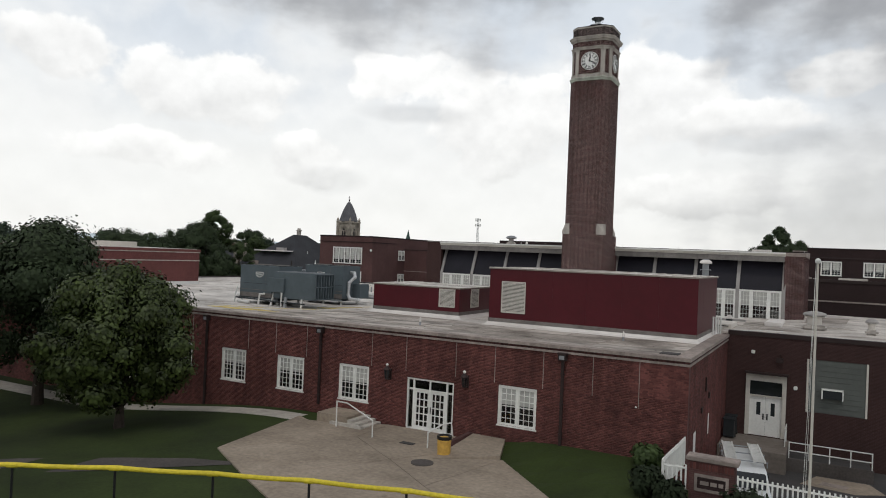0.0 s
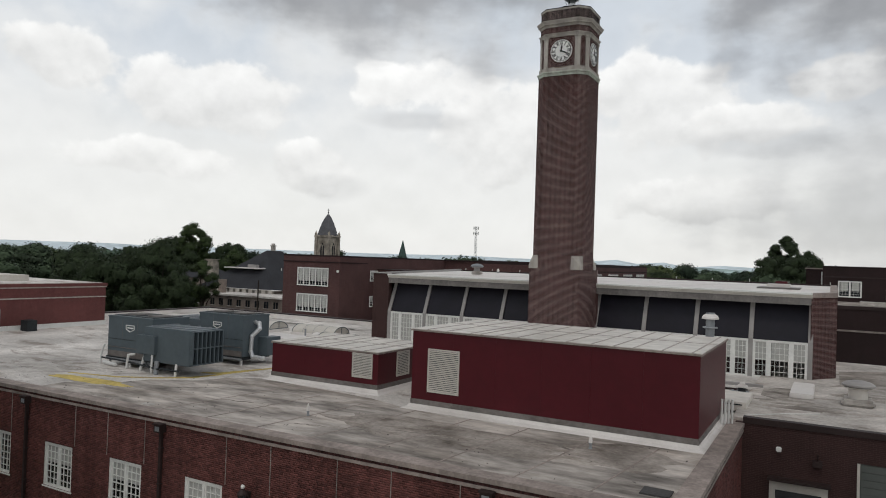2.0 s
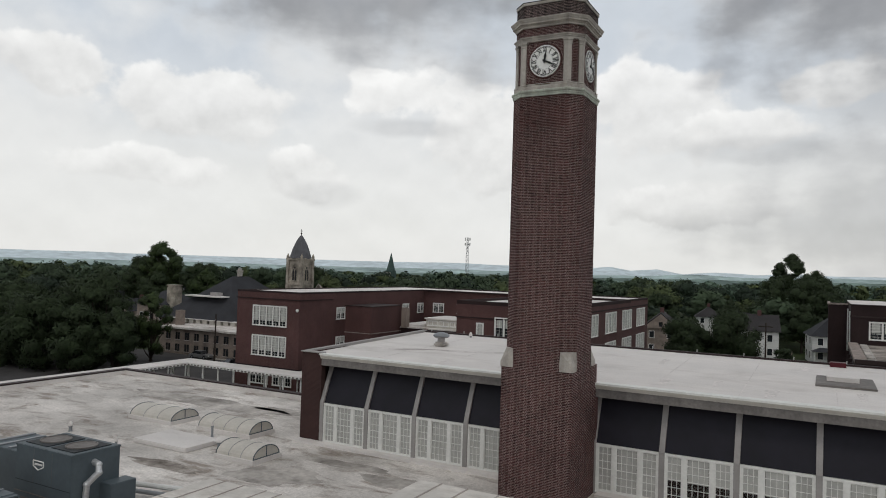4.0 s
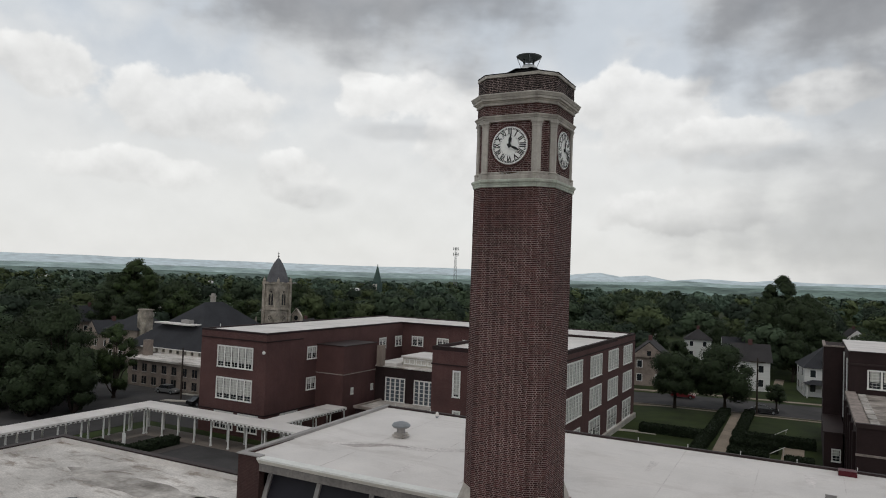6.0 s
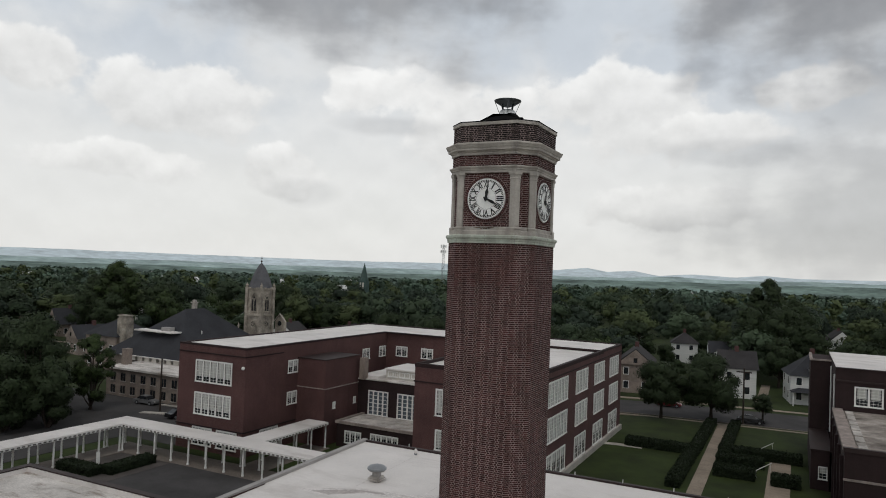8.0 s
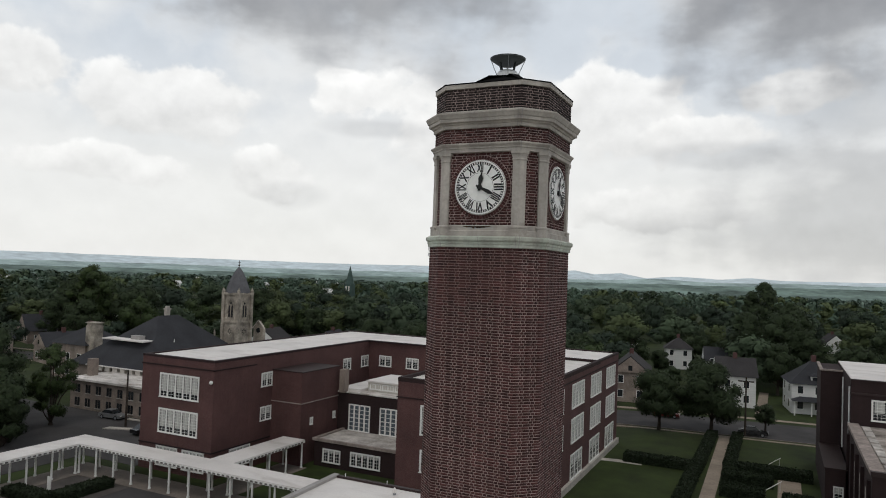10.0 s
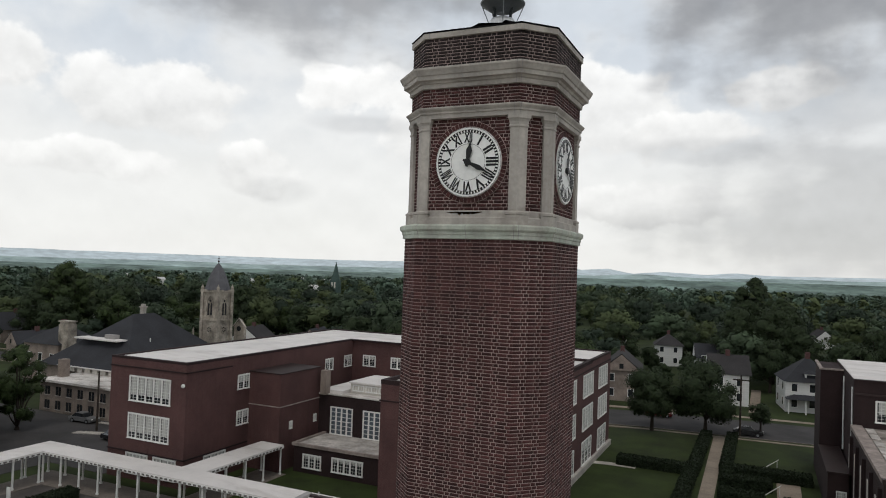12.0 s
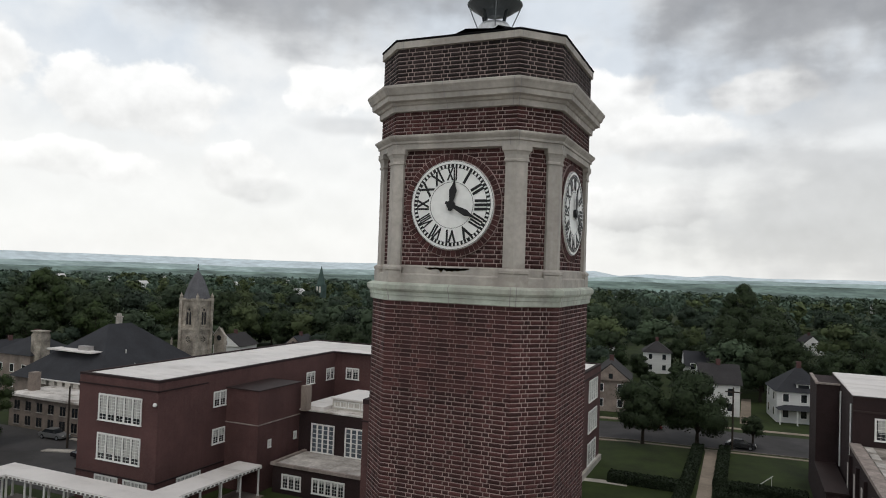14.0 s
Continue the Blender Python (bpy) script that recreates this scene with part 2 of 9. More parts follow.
material("mortar", (0.42, 0.32, 0.30), 0.95, vary=0.2, grain=30, stain=0.7, bump=0.3, streak=0.2)
material("mortar_facade", (0.128, 0.063, 0.057), 0.95, vary=0.25, grain=30, stain=0.7, bump=0.3, streak=0.2)
material("limestone", (0.47, 0.435, 0.395), 0.85, vary=0.14, grain=14, stain=1.3, bump=0.18, streak=0.38, dirt=0.3, dirt_scale=1.9, speckle=0.3)
material("limestone_green", (0.50, 0.50, 0.44), 0.85, vary=0.16, grain=14, stain=1.3, bump=0.18, streak=0.4, dirt=0.35, dirt_scale=1.9, speckle=0.3, tint=(0.50, 0.56, 0.48))
material("coping", (0.30, 0.25, 0.225), 0.85, vary=0.3, grain=9, stain=0.8, bump=0.3, streak=0.3)
material("red_panel", (0.072, 0.007, 0.012), 0.4, vary=0.08, grain=3, stain=0.6, bump=0.03, spec=0.25, speckle=0.2)
material("white_paint", (0.74, 0.74, 0.71), 0.55, vary=0.08, grain=8, stain=1.1, bump=0.08, speckle=0.2)
material("cream_panel", (0.55, 0.52, 0.47), 0.6, vary=0.1, grain=6, stain=0.8, bump=0.1, speckle=0.2)
material("fascia_brown", (0.20, 0.185, 0.175), 0.65, vary=0.2, grain=8, stain=0.6, bump=0.1, streak=0.3)
material("grey_frame", (0.30, 0.285, 0.275), 0.6, vary=0.15, grain=8, stain=0.6, bump=0.1, speckle=0.2)
material("roof_membrane", (0.54, 0.505, 0.47), 0.75, vary=0.28, grain=9.0, stain=0.16, bump=0.15, tint=(0.64, 0.605, 0.57), dirt=0.9, dirt_scale=0.6)
material("roof_grime", (0.20, 0.165, 0.138), 0.9, vary=0.45, grain=9.0, stain=0.7, bump=0.2, tint=(0.34, 0.31, 0.28), dirt=0.8, dirt_scale=1.4)
material("roof_brown", (0.21, 0.178, 0.152), 0.85, vary=0.4, grain=7.0, stain=0.4, bump=0.2, tint=(0.32, 0.285, 0.255), dirt=0.7, dirt_scale=1.1)
material("roof_white", (0.69, 0.655, 0.63), 0.6, vary=0.10, grain=14, stain=0.18, bump=0.15, dirt=0.28, dirt_scale=0.3, speckle=0.2)
material("roof_east", (0.41, 0.375, 0.34), 0.8, vary=0.35, grain=6.0, stain=0.3, bump=0.15, tint=(0.52, 0.48, 0.445), dirt=0.8, dirt_scale=0.5)
material("roof_worn", (0.30, 0.265, 0.235), 0.85, vary=0.55, grain=2.2, stain=0.5, bump=0.2, tint=(0.42, 0.38, 0.345), dirt=0.55, dirt_scale=0.35, stretch=(0.55, 1.6, 1))
material("roof_stained", (0.33, 0.30, 0.27), 0.85, vary=0.4, grain=3.0, stain=0.35, bump=0.2, tint=(0.46, 0.43, 0.40))
material("metal_roof", (0.60, 0.565, 0.52), 0.5, vary=0.12, grain=2, stain=0.5, bump=0.05, dirt=0.35, dirt_scale=1.2, speckle=0.2)
material("galvanised", (0.27, 0.285, 0.30), 0.45, metal=0.35, vary=0.15, grain=10, stain=0.9, bump=0.05, speckle=0.2)
material("seam_metal", (0.36, 0.32, 0.29), 0.55, vary=0.2, grain=6, stain=0.9, bump=0.1)
material("flashing", (0.17, 0.155, 0.145), 0.6, vary=0.25, grain=6, stain=0.9, bump=0.1, dirt=0.5, dirt_scale=1.5)
material("foil", (0.62, 0.63, 0.64), 0.35, metal=0.6, vary=0.15, grain=14, stain=0.9, bump=0.25)
material("car_silver", (0.22, 0.225, 0.23), 0.3, metal=0.4, vary=0.05, grain=8, stain=0.8)
material("ac_paint", (0.0881, 0.1107, 0.1243), 0.5, vary=0.12, grain=6, stain=0.7, bump=0.05, speckle=0.2)
material("ac_dark", (0.02, 0.024, 0.027), 0.6, vary=0.2, grain=8, stain=0.6)
material("screen_black", (0.009, 0.008, 0.014), 0.5, spec=0.25, vary=0.25, grain=4, stain=0.8, bump=0.02, speckle=0.2)
material("pipe_brown", (0.030, 0.018, 0.017), 0.6, vary=0.2, grain=10, stain=0.6)
material("pipe_white", (0.66, 0.66, 0.64), 0.5, vary=0.1, grain=9, stain=0.8, speckle=0.2)
material("concrete", (0.285, 0.235, 0.185), 0.92, vary=0.22, grain=5, stain=0.30, bump=0.2, dirt=0.22, dirt_scale=0.7)
material("concrete_dark", (0.175, 0.15, 0.13), 0.9, vary=0.2, grain=5, stain=0.4, bump=0.2)
material("leaf_maple", (0.046, 0.066, 0.017), 0.5, vary=0.35, grain=1.2, stain=0.5, bump=0.0, island=0.4)
material("concrete_pale", (0.42, 0.39, 0.35), 0.9, vary=0.2, grain=5, stain=0.4, bump=0.2)
material("asphalt", (0.055, 0.052, 0.052), 0.95, vary=0.3, grain=12, stain=0.2, bump=0.2)
material("gravel", (0.085, 0.075, 0.07), 0.95, vary=0.3, grain=10, stain=0.3, bump=0.4)
material("grass", (0.024, 0.037, 0.0065), 0.95, vary=0.4, grain=8, stain=0.22, bump=0.4)
material("hedge", (0.015, 0.024, 0.010), 0.9, vary=0.35, grain=12, stain=1.5, bump=0.6)
material("leaf", (0.040, 0.064, 0.019), 0.65, vary=0.3, grain=3, stain=0.5, bump=0.0, island=0.3)
material("leaf_dark", (0.030, 0.047, 0.019), 0.75, vary=0.3, grain=3, stain=0.5, bump=0.0, island=0.25)
material("leaf_wood", (0.054, 0.080, 0.044), 0.8, vary=0.45, grain=0.5, stain=0.045, bump=0.0, island=0.12)
material("leaf_wood_light", (0.078, 0.102, 0.042), 0.8, vary=0.3, grain=0.5, stain=0.1, bump=0.0, island=0.12)
material("leaf_wood_dark", (0.030, 0.047, 0.030), 0.8, vary=0.3, grain=0.5, stain=0.1, bump=0.0, island=0.12)
material("rust_stain", (0.20, 0.11, 0.05), 0.9, vary=0.4, grain=18, stain=3, bump=0.1)
# these two foliage colours hold the haze of distance: paler and bluer
material("leaf_haze", (0.135, 0.185, 0.155), 0.9, vary=0.4, grain=0.3, stain=0.02, bump=0.0, island=0.15)
material("leaf_light_haze", (0.088, 0.132, 0.095), 0.9, vary=0.5, grain=0.3, stain=0.02, bump=0.0, island=0.15)
material("bark", (0.045, 0.035, 0.028), 0.95, vary=0.3, grain=14, stain=2, bump=0.6)
material("yellow_pad", (0.62, 0.50, 0.035), 0.5, vary=0.1, grain=8, stain=0.8)
material("yellow_stain", (0.52, 0.40, 0.12), 0.85, vary=0.3, grain=5, stain=0.8)
material("bin_yellow", (0.60, 0.36, 0.08), 0.5, vary=0.1, grain=8, stain=1.5)
material("tar_roof", (0.012, 0.012, 0.013), 0.95, vary=0.3, spec=0.05)
material("black_plastic", (0.012, 0.012, 0.012), 0.5, vary=0.2)
material("spire_slate", (0.11, 0.11, 0.12), 0.8, vary=0.25, grain=5, stain=0.4, bump=0.2)
material("slate", (0.030, 0.031, 0.036), 0.8, vary=0.25, grain=5, stain=0.25, bump=0.2)
material("shingle", (0.038, 0.035, 0.036), 0.9, vary=0.25, grain=5, stain=0.3, bump=0.2)
material("tan_brick", (0.25, 0.205, 0.175), 0.9, vary=0.35, grain=8, stain=0.4, bump=0.2)
material("church_stone", (0.32, 0.285, 0.24), 0.9, vary=0.55, grain=3.2, stain=0.5, bump=0.3)
material("siding", (0.62, 0.62, 0.60), 0.7, vary=0.08, grain=5, stain=0.5, stretch=(0.2, 0.2, 6), speckle=0.2)
material("clock_white", (0.88, 0.88, 0.86), 0.4, vary=0.02, grain=8, stain=2, speckle=0.2)
material("clock_black", (0.012, 0.012, 0.013), 0.5, vary=0.1)
material("car_white", (0.62, 0.64, 0.65), 0.3, vary=0.04, spec=0.5, speckle=0.2)
material("car_black", (0.012, 0.012, 0.014), 0.25, vary=0.04, spec=0.5, speckle=0.2)
material("car_red", (0.16, 0.015, 0.02), 0.3, vary=0.04, spec=0.5, speckle=0.2)
material("rubber", (0.014, 0.014, 0.014), 0.8)
# near-black that stands in for the shade of unlit rooms
material("room_shade", (0.030, 0.028, 0.028), 0.9)
material("blind", (0.43, 0.43, 0.405), 0.8, vary=0.12, grain=5, stain=1.0, speckle=0.2)
material("spire_green", (0.05, 0.085, 0.075), 0.7, vary=0.2)
# the three hill colours have distance haze mixed in, strongest in the last
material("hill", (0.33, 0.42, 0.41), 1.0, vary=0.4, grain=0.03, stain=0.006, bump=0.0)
material("hill_near_haze", (0.15, 0.21, 0.185), 1.0, vary=0.6, grain=0.045, stain=0.008, bump=0.0, stretch=(1, 1, 6))
material("hill_far_haze", (0.62, 0.71, 0.75), 1.0, vary=0.08, grain=0.02, stain=0.003, bump=0.0)
material("glass_sky", (0.10, 0.12, 0.14), 0.08, vary=0.4, grain=1.6, stain=0.9, bump=0.0, spec=0.6)
material("garage_grey", (0.10, 0.108, 0.10), 0.7, vary=0.12, grain=8, stain=0.6, speckle=0.2)
glass_material("glass", (0.80, 0.84, 0.84))
material("glass_far", (0.02, 0.023, 0.026), 0.08, vary=0.3, grain=0.6, stain=0.3, bump=0.0, spec=0.6)

# ---- building helpers ----
ORG = {}


def thing(name, loc, label, category, group="", kind=""):
    ob = new(name)
    ob.empty_display_size = 0.2
    ob.location = loc
    ORG[ob] = Vector(loc)
    return tagged(ob, label, category, group, kind)


def part(name, bm, mat, parent, label=""):
    """Links a bmesh, given in world places, as one mesh under a thing or a part."""
    me = bpy.data.meshes.new(name)
    org = ORG[parent]
    bmesh.ops.translate(bm, verts=bm.verts, vec=-org)
    bm.to_mesh(me)
    bm.free()
    me.materials.append(MAT[mat])
    ob = new(name, me)
    ob.parent = parent
    ORG[ob] = org
    return tagged(ob, label)


def solo(name, bm, mat, loc, label, category, group="", kind=""):
    """One mesh as a thing of its own."""
    me = bpy.data.meshes.new(name)
    bmesh.ops.translate(bm, verts=bm.verts, vec=-Vector(loc))
    bm.to_mesh(me)
    bm.free()
    me.materials.append(MAT[mat])
    ob = new(name, me)
    ob.location = loc
    ORG[ob] = Vector(loc)
    return tagged(ob, label, category, group, kind)


def bx(bm, x0, y0, z0, x1, y1, z1):
    v = [bm.verts.new(c) for c in ((x0, y0, z0), (x1, y0, z0), (x1, y1, z0), (x0, y1, z0), (x0, y0, z1), (x1, y0, z1), (x1, y1, z1), (x0, y1, z1))]
    for f in ((3, 2, 1, 0), (4, 5, 6, 7), (0, 1, 5, 4), (1, 2, 6, 5), (2, 3, 7, 6), (3, 0, 4, 7)):
        bm.faces.new([v[k] for k in f])
    return v


def box(x0, y0, z0, x1, y1, z1, bevel=0.0):
    bm = bmesh.new()
    bx(bm, x0, y0, z0, x1, y1, z1)
    if bevel:
        bmesh.ops.bevel(bm, geom=bm.edges[:], offset=bevel, segments=2, affect="EDGES")
    return bm


def prism(bm, pts, z0, z1):
    """An upright prism over a plan, counter-clockwise; z0 and z1 numbers or functions of (x, y)."""
    lo = [bm.verts.new((x, y, z0(x, y) if callable(z0) else z0)) for x, y in pts]
    hi = [bm.verts.new((x, y, z1(x, y) if callable(z1) else z1)) for x, y in pts]
    k = len(pts)
    bm.faces.new(lo[::-1])
    bm.faces.new(hi)
    for i in range(k):
        bm.faces.new((lo[i], lo[(i + 1) % k], hi[(i + 1) % k], hi[i]))


def rod(bm, a, b, r0, r1=None, seg=8):
    a, b = Vector(a), Vector(b)
    d = b - a
    if d.length < 1e-6:
        return
    q = d.to_track_quat("Z", "Y")
    m = Matrix.Translation((a + b) / 2) @ q.to_matrix().to_4x4()
    bmesh.ops.create_cone(bm, cap_ends=True, segments=seg, radius1=r0, radius2=r0 if r1 is None else r1, depth=d.length, matrix=m)


def lathe(bm, centre, prof, seg=24):
    """A turned body: prof is (radius, height) from the bottom up."""
    rings = []
    for r, z in prof:
        rings.append([bm.verts.new((centre[0] + r * math.cos(2 * math.pi * i / seg), centre[1] + r * math.sin(2 * math.pi * i / seg), centre[2] + z)) for i in range(seg)])
    for a, b in zip(rings, rings[1:]):
        for i in range(seg):
            bm.faces.new((a[i], a[(i + 1) % seg], b[(i + 1) % seg], b[i]))
    bm.faces.new(rings[0][::-1])
    bm.faces.new(rings[-1])


def wall_cells(bm, axis, at, thick, u0, u1, z0, z1, holes):
    """A wall along x (axis 'y': it stands at y=at) or along y (axis 'x'), going from at to at+thick, with holes (u0, z0, u1, z1)."""
    us = sorted({u0, u1, *[h[0] for h in holes], *[h[2] for h in holes]})
    zs = sorted({z0, z1, *[h[1] for h in holes], *[h[3] for h in holes]})
    us = [u for u in us if u0 <= u <= u1]
    zs = [z for z in zs if z0 <= z <= z1]
    a, b = min(at, at + thick), max(at, at + thick)
    for i in range(len(us) - 1):
        run = None
        for j in range(len(zs) - 1):
            cu, cz = (us[i] + us[i + 1]) / 2, (zs[j] + zs[j + 1]) / 2
            solid = not any(h[0] < cu < h[2] and h[1] < cz < h[3] for h in holes)
            if solid:
                run = [zs[j], zs[j + 1]] if run is None else [run[0], zs[j + 1]]
            if run and (not solid or j == len(zs) - 2):
                if axis == "y":
                    bx(bm, us[i], a, run[0], us[i + 1], b, run[1])
                else:
                    bx(bm, a, us[i], run[0], b, us[i + 1], run[1])
                run = None
    bmesh.ops.remove_doubles(bm, verts=bm.verts, dist=0.0005)


KITS = {}


def window_kit(w, h, cols, rows, blind=0.0, kind="sash", pane="glass", bar=0.03, jamb=0.09):
    """Meshes of a window in local places: x along the wall, y into it, z up from the sill. cols: panes in each light."""
    key = (w, h, cols, rows, blind, kind, pane, bar, jamb)
    if key in KITS:
        return KITS[key]

    def mesh(name, bm, mat):
        me = bpy.data.meshes.new(name)
        bm.to_mesh(me)
        bm.free()
        me.materials.append(MAT[mat])
        return me

    lights = len(cols)
    fr = bmesh.new()
    lw = (w - jamb * (lights + 1)) / lights
    wall_cells(fr, "y", -0.03, 0.13, 0, w, 0.0, h, [(jamb + k * (lw + jamb), 0.04, jamb + k * (lw + jamb) + lw, h - jamb) for k in range(lights)])
    sill = bmesh.new()
    bx(sill, -0.05, -0.07, -0.07, w + 0.05, 0.10, -0.001)
    sub = [("sill", mesh("sill", sill, "white_paint"), "")]
    for k, c in enumerate(cols):
        x0 = jamb + k * (lw + jamb)
        if bar > 0:
            bm = bmesh.new()
            for i in range(1, c):
                x = x0 + lw * i / c
                bx(bm, x - bar / 2, 0.01, 0.04, x + bar / 2, 0.05, h - jamb)
            for j in range(1, rows):
                z = 0.04 + (h - jamb - 0.04) * j / rows
                t = bar * (1.6 if kind == "sash" and j * 2 == rows else 1)
                bx(bm, x0, 0.012, z - t / 2, x0 + lw, 0.052, z + t / 2)
            if kind == "sash":
                st = 0.045
                bx(bm, x0, 0.005, 0.04, x0 + st, 0.054, h - jamb)
                bx(bm, x0 + lw - st, 0.005, 0.04, x0 + lw, 0.054, h - jamb)
                bx(bm, x0 + st, 0.005, 0.04, x0 + lw - st, 0.054, 0.04 + st * 1.3)
                bx(bm, x0 + st, 0.005, h - jamb - st, x0 + lw - st, 0.054, h - jamb)
            sub.append(("glazing_grid", mesh("glazing_grid", bm, "white_paint"), ""))
        bm = bmesh.new()
        bx(bm, x0, 0.055, 0.04, x0 + lw, 0.063, h - jamb)
        sub.append(("pane", mesh("pane", bm, pane), ""))
        if blind:
            bm = bmesh.new()
            zb = h - jamb - (h - jamb) * blind
            yo = 0.0465
            inset = 0.06 if pane == "glass" else 0.13
            bx(bm, x0 + inset * lw, yo, zb, x0 + (1 - inset) * lw, yo + 0.006, h - jamb)
            sub.append(("blind", mesh("blind", bm, "blind"), "pale lowered blind"))
    KITS[key] = (mesh("window", fr, "white_paint"), sub)
    return KITS[key]


def place_window(parent, kit, loc, rz=0.0, label="", name="window"):
    me, sub = kit
    ob = new(name, me)
    ob.parent = parent
    m = Matrix.Translation(Vector(loc) - ORG[parent]) @ Matrix.Rotation(radians(rz), 4, "Z")
    ob.matrix_local = m
    for nm, sm, lab in sub:
        c = new(nm, sm)
        c.parent = ob
        tagged(c, lab)
    return tagged(ob, label)


def mesh_np(name, verts, quads, mat, normals=None):
    """One mesh from arrays of corners and four-cornered faces, with soft normals if given."""
    me = bpy.data.meshes.new(name)
    verts, quads = np.asarray(verts, np.float32), np.asarray(quads, np.int32)
    me.vertices.add(len(verts))
    me.vertices.foreach_set("co", verts.ravel())
    me.loops.add(quads.size)
    me.loops.foreach_set("vertex_index", quads.ravel())
    me.polygons.add(len(quads))
    me.polygons.foreach_set("loop_start", np.arange(0, quads.size, 4, dtype=np.int32))
    me.update(calc_edges=True)
    me.validate()
    if normals is not None:
        me.polygons.foreach_set("use_smooth", np.ones(len(quads), dtype=bool))
        me.normals_split_custom_set_from_vertices(np.asarray(normals, np.float32))
    me.materials.append(MAT[mat])
    return me


def smooth(a, b, v):
    t = min(1.0, max(0.0, (v - a) / (b - a)))
    return t * t * (3 - 2 * t)


# ---- ground ----
def ground_z(x, y):
    rear = -1.0 - 0.32 * smooth(-28, -36, x) - 0.7 * smooth(-5.0, -4.0, x) * smooth(70, 55, y) * smooth(60, 40, x)
    front = 0.55
    front -= 1.5 * smooth(-24, -42, x)
    front += 0.55 * smooth(0.0, 2.5, (x + 11.5) * 0.70 + (y - 27.9) * 0.71)
    front -= 0.7 * smooth(-4.6, -4.0, x) * smooth(26.4, 27.4, y)
    front -= 2.3 * smooth(-5.0, -4.0, x) * smooth(29.8, 31.0, y)
    front -= 0.35 * smooth(8, -30, y)
    k = smooth(40, 31.5, y)
    far = -31.0 * smooth(300, 2600, math.hypot(x, y - 60))
    return rear * (1 - k) + front * k + far


def build_ground():
    xs = sorted({*[-4600 + 400 * i for i in range(11)], *[-600 + 60 * i for i in range(19)], *[-60 + 2.0 * i for i in range(12)], *[-40 + 1.0 * i for i in range(52)], *[600 + 400 * i for i in range(11)]})
    ys = sorted({*[-4600 + 400 * i for i in range(11)], *[-600 + 60 * i for i in range(8)], *[-60 + 10 * i for i in range(6)], *[0 + 1.0 * i for i in range(40)], *[40 + 10 * i for i in range(26)], *[300 + 60 * i for i in range(8)], *[780 + 400 * i for i in range(11)]})
    bm = bmesh.new()
    grid = [[bm.verts.new((x, y, ground_z(x, y))) for x in xs] for y in ys]
    for j in range(len(ys) - 1):
        for i in range(len(xs) - 1):
            bm.faces.new((grid[j][i], grid[j][i + 1], grid[j + 1][i + 1], grid[j + 1][i]))
    return solo("ground", bm, "grass", (0, 0, 0), "mown green lawn and open land to the horizon", "ground", kind="structure")


build_ground()


def sheet(name, pts, mat, label, thick=0.12, lift=0.02, z=None):
    """A paved piece over a plan, following the ground or level at z."""
    bm = bmesh.new()
    if z is None:
        prism(bm, pts, lambda x, y: ground_z(x, y) - thick, lambda x, y: ground_z(x, y) + lift)
    else:
        prism(bm, pts, z - thick, z)
    c = (sum(p[0] for p in pts) / len(pts), sum(p[1] for p in pts) / len(pts))
    return solo(name, bm, mat, (c[0], c[1], ground_z(*c)), label, name.replace("_", " "), kind="structure")


def strip(name, a, b, n, mat, label, lift=0.02):
    """A long paved strip between two edge lines (start, end), cut into n pieces that follow the ground."""
    bm = bmesh.new()
    lo, hi = [], []
    for i in range(n + 1):
        t = i / n
        for src, dst in ((a, lo), (b, hi)):
            x, y = src[0][0] + (src[1][0] - src[0][0]) * t, src[0][1] + (src[1][1] - src[0][1]) * t
            dst.append((bm.verts.new((x, y, ground_z(x, y) + lift)), bm.verts.new((x, y, ground_z(x, y) - 0.15))))
    for i in range(n):
        bm.faces.new((lo[i][0], hi[i][0], hi[i + 1][0], lo[i + 1][0]))
        bm.faces.new((lo[i][1], lo[i][0], lo[i + 1][0], lo[i + 1][1]))
        bm.faces.new((hi[i][0], hi[i][1], hi[i + 1][1], hi[i + 1][0]))
    bmesh.ops.recalc_face_normals(bm, faces=bm.faces)
    return solo(name, bm, mat, (a[0][0], a[0][1], 0), label, name.replace("_", " "), kind="structure")


# street behind the rear lawn, with kerbs and pavements
strip("road", ((-260, 144.5), (160, 174.5)), ((-260, 152), (160, 193)), 40, "asphalt", "grey asphalt street with parked cars", 0.015)
strip("pavement", ((-260, 142.4), (160, 172.4)), ((-260, 143.2), (160, 173.2)), 40, "concrete", "narrow concrete pavement along the street", 0.05)
strip("kerb", ((-260, 144.0), (160, 174.0)), ((-260, 144.25), (160, 174.25)), 40, "concrete_dark", "grey concrete kerb", 0.11)
strip("pavement", ((-260, 154.5), (160, 195.5)), ((-260, 156.0), (160, 197.0)), 40, "concrete", "concrete pavement along the street", 0.05)
# path through the rear lawn
strip("path", ((-16.9, 92), (-17.8, 160.5)), ((-15.3, 92), (-16.1, 160.5)), 12, "concrete", "tan paved path through the lawn", 0.03)
strip("path", ((-9.2, 118), (-9.2, 139)), ((-6.6, 118), (-6.6, 139)), 4, "concrete", "tan paved path beside the building", 0.03)
strip("path", ((-31.2, 134.6), (-25.6, 134.6)), ((-31.2, 136.0), (-25.6, 136.0)), 3, "concrete_pale", "pale paved path to a side door", 0.03)
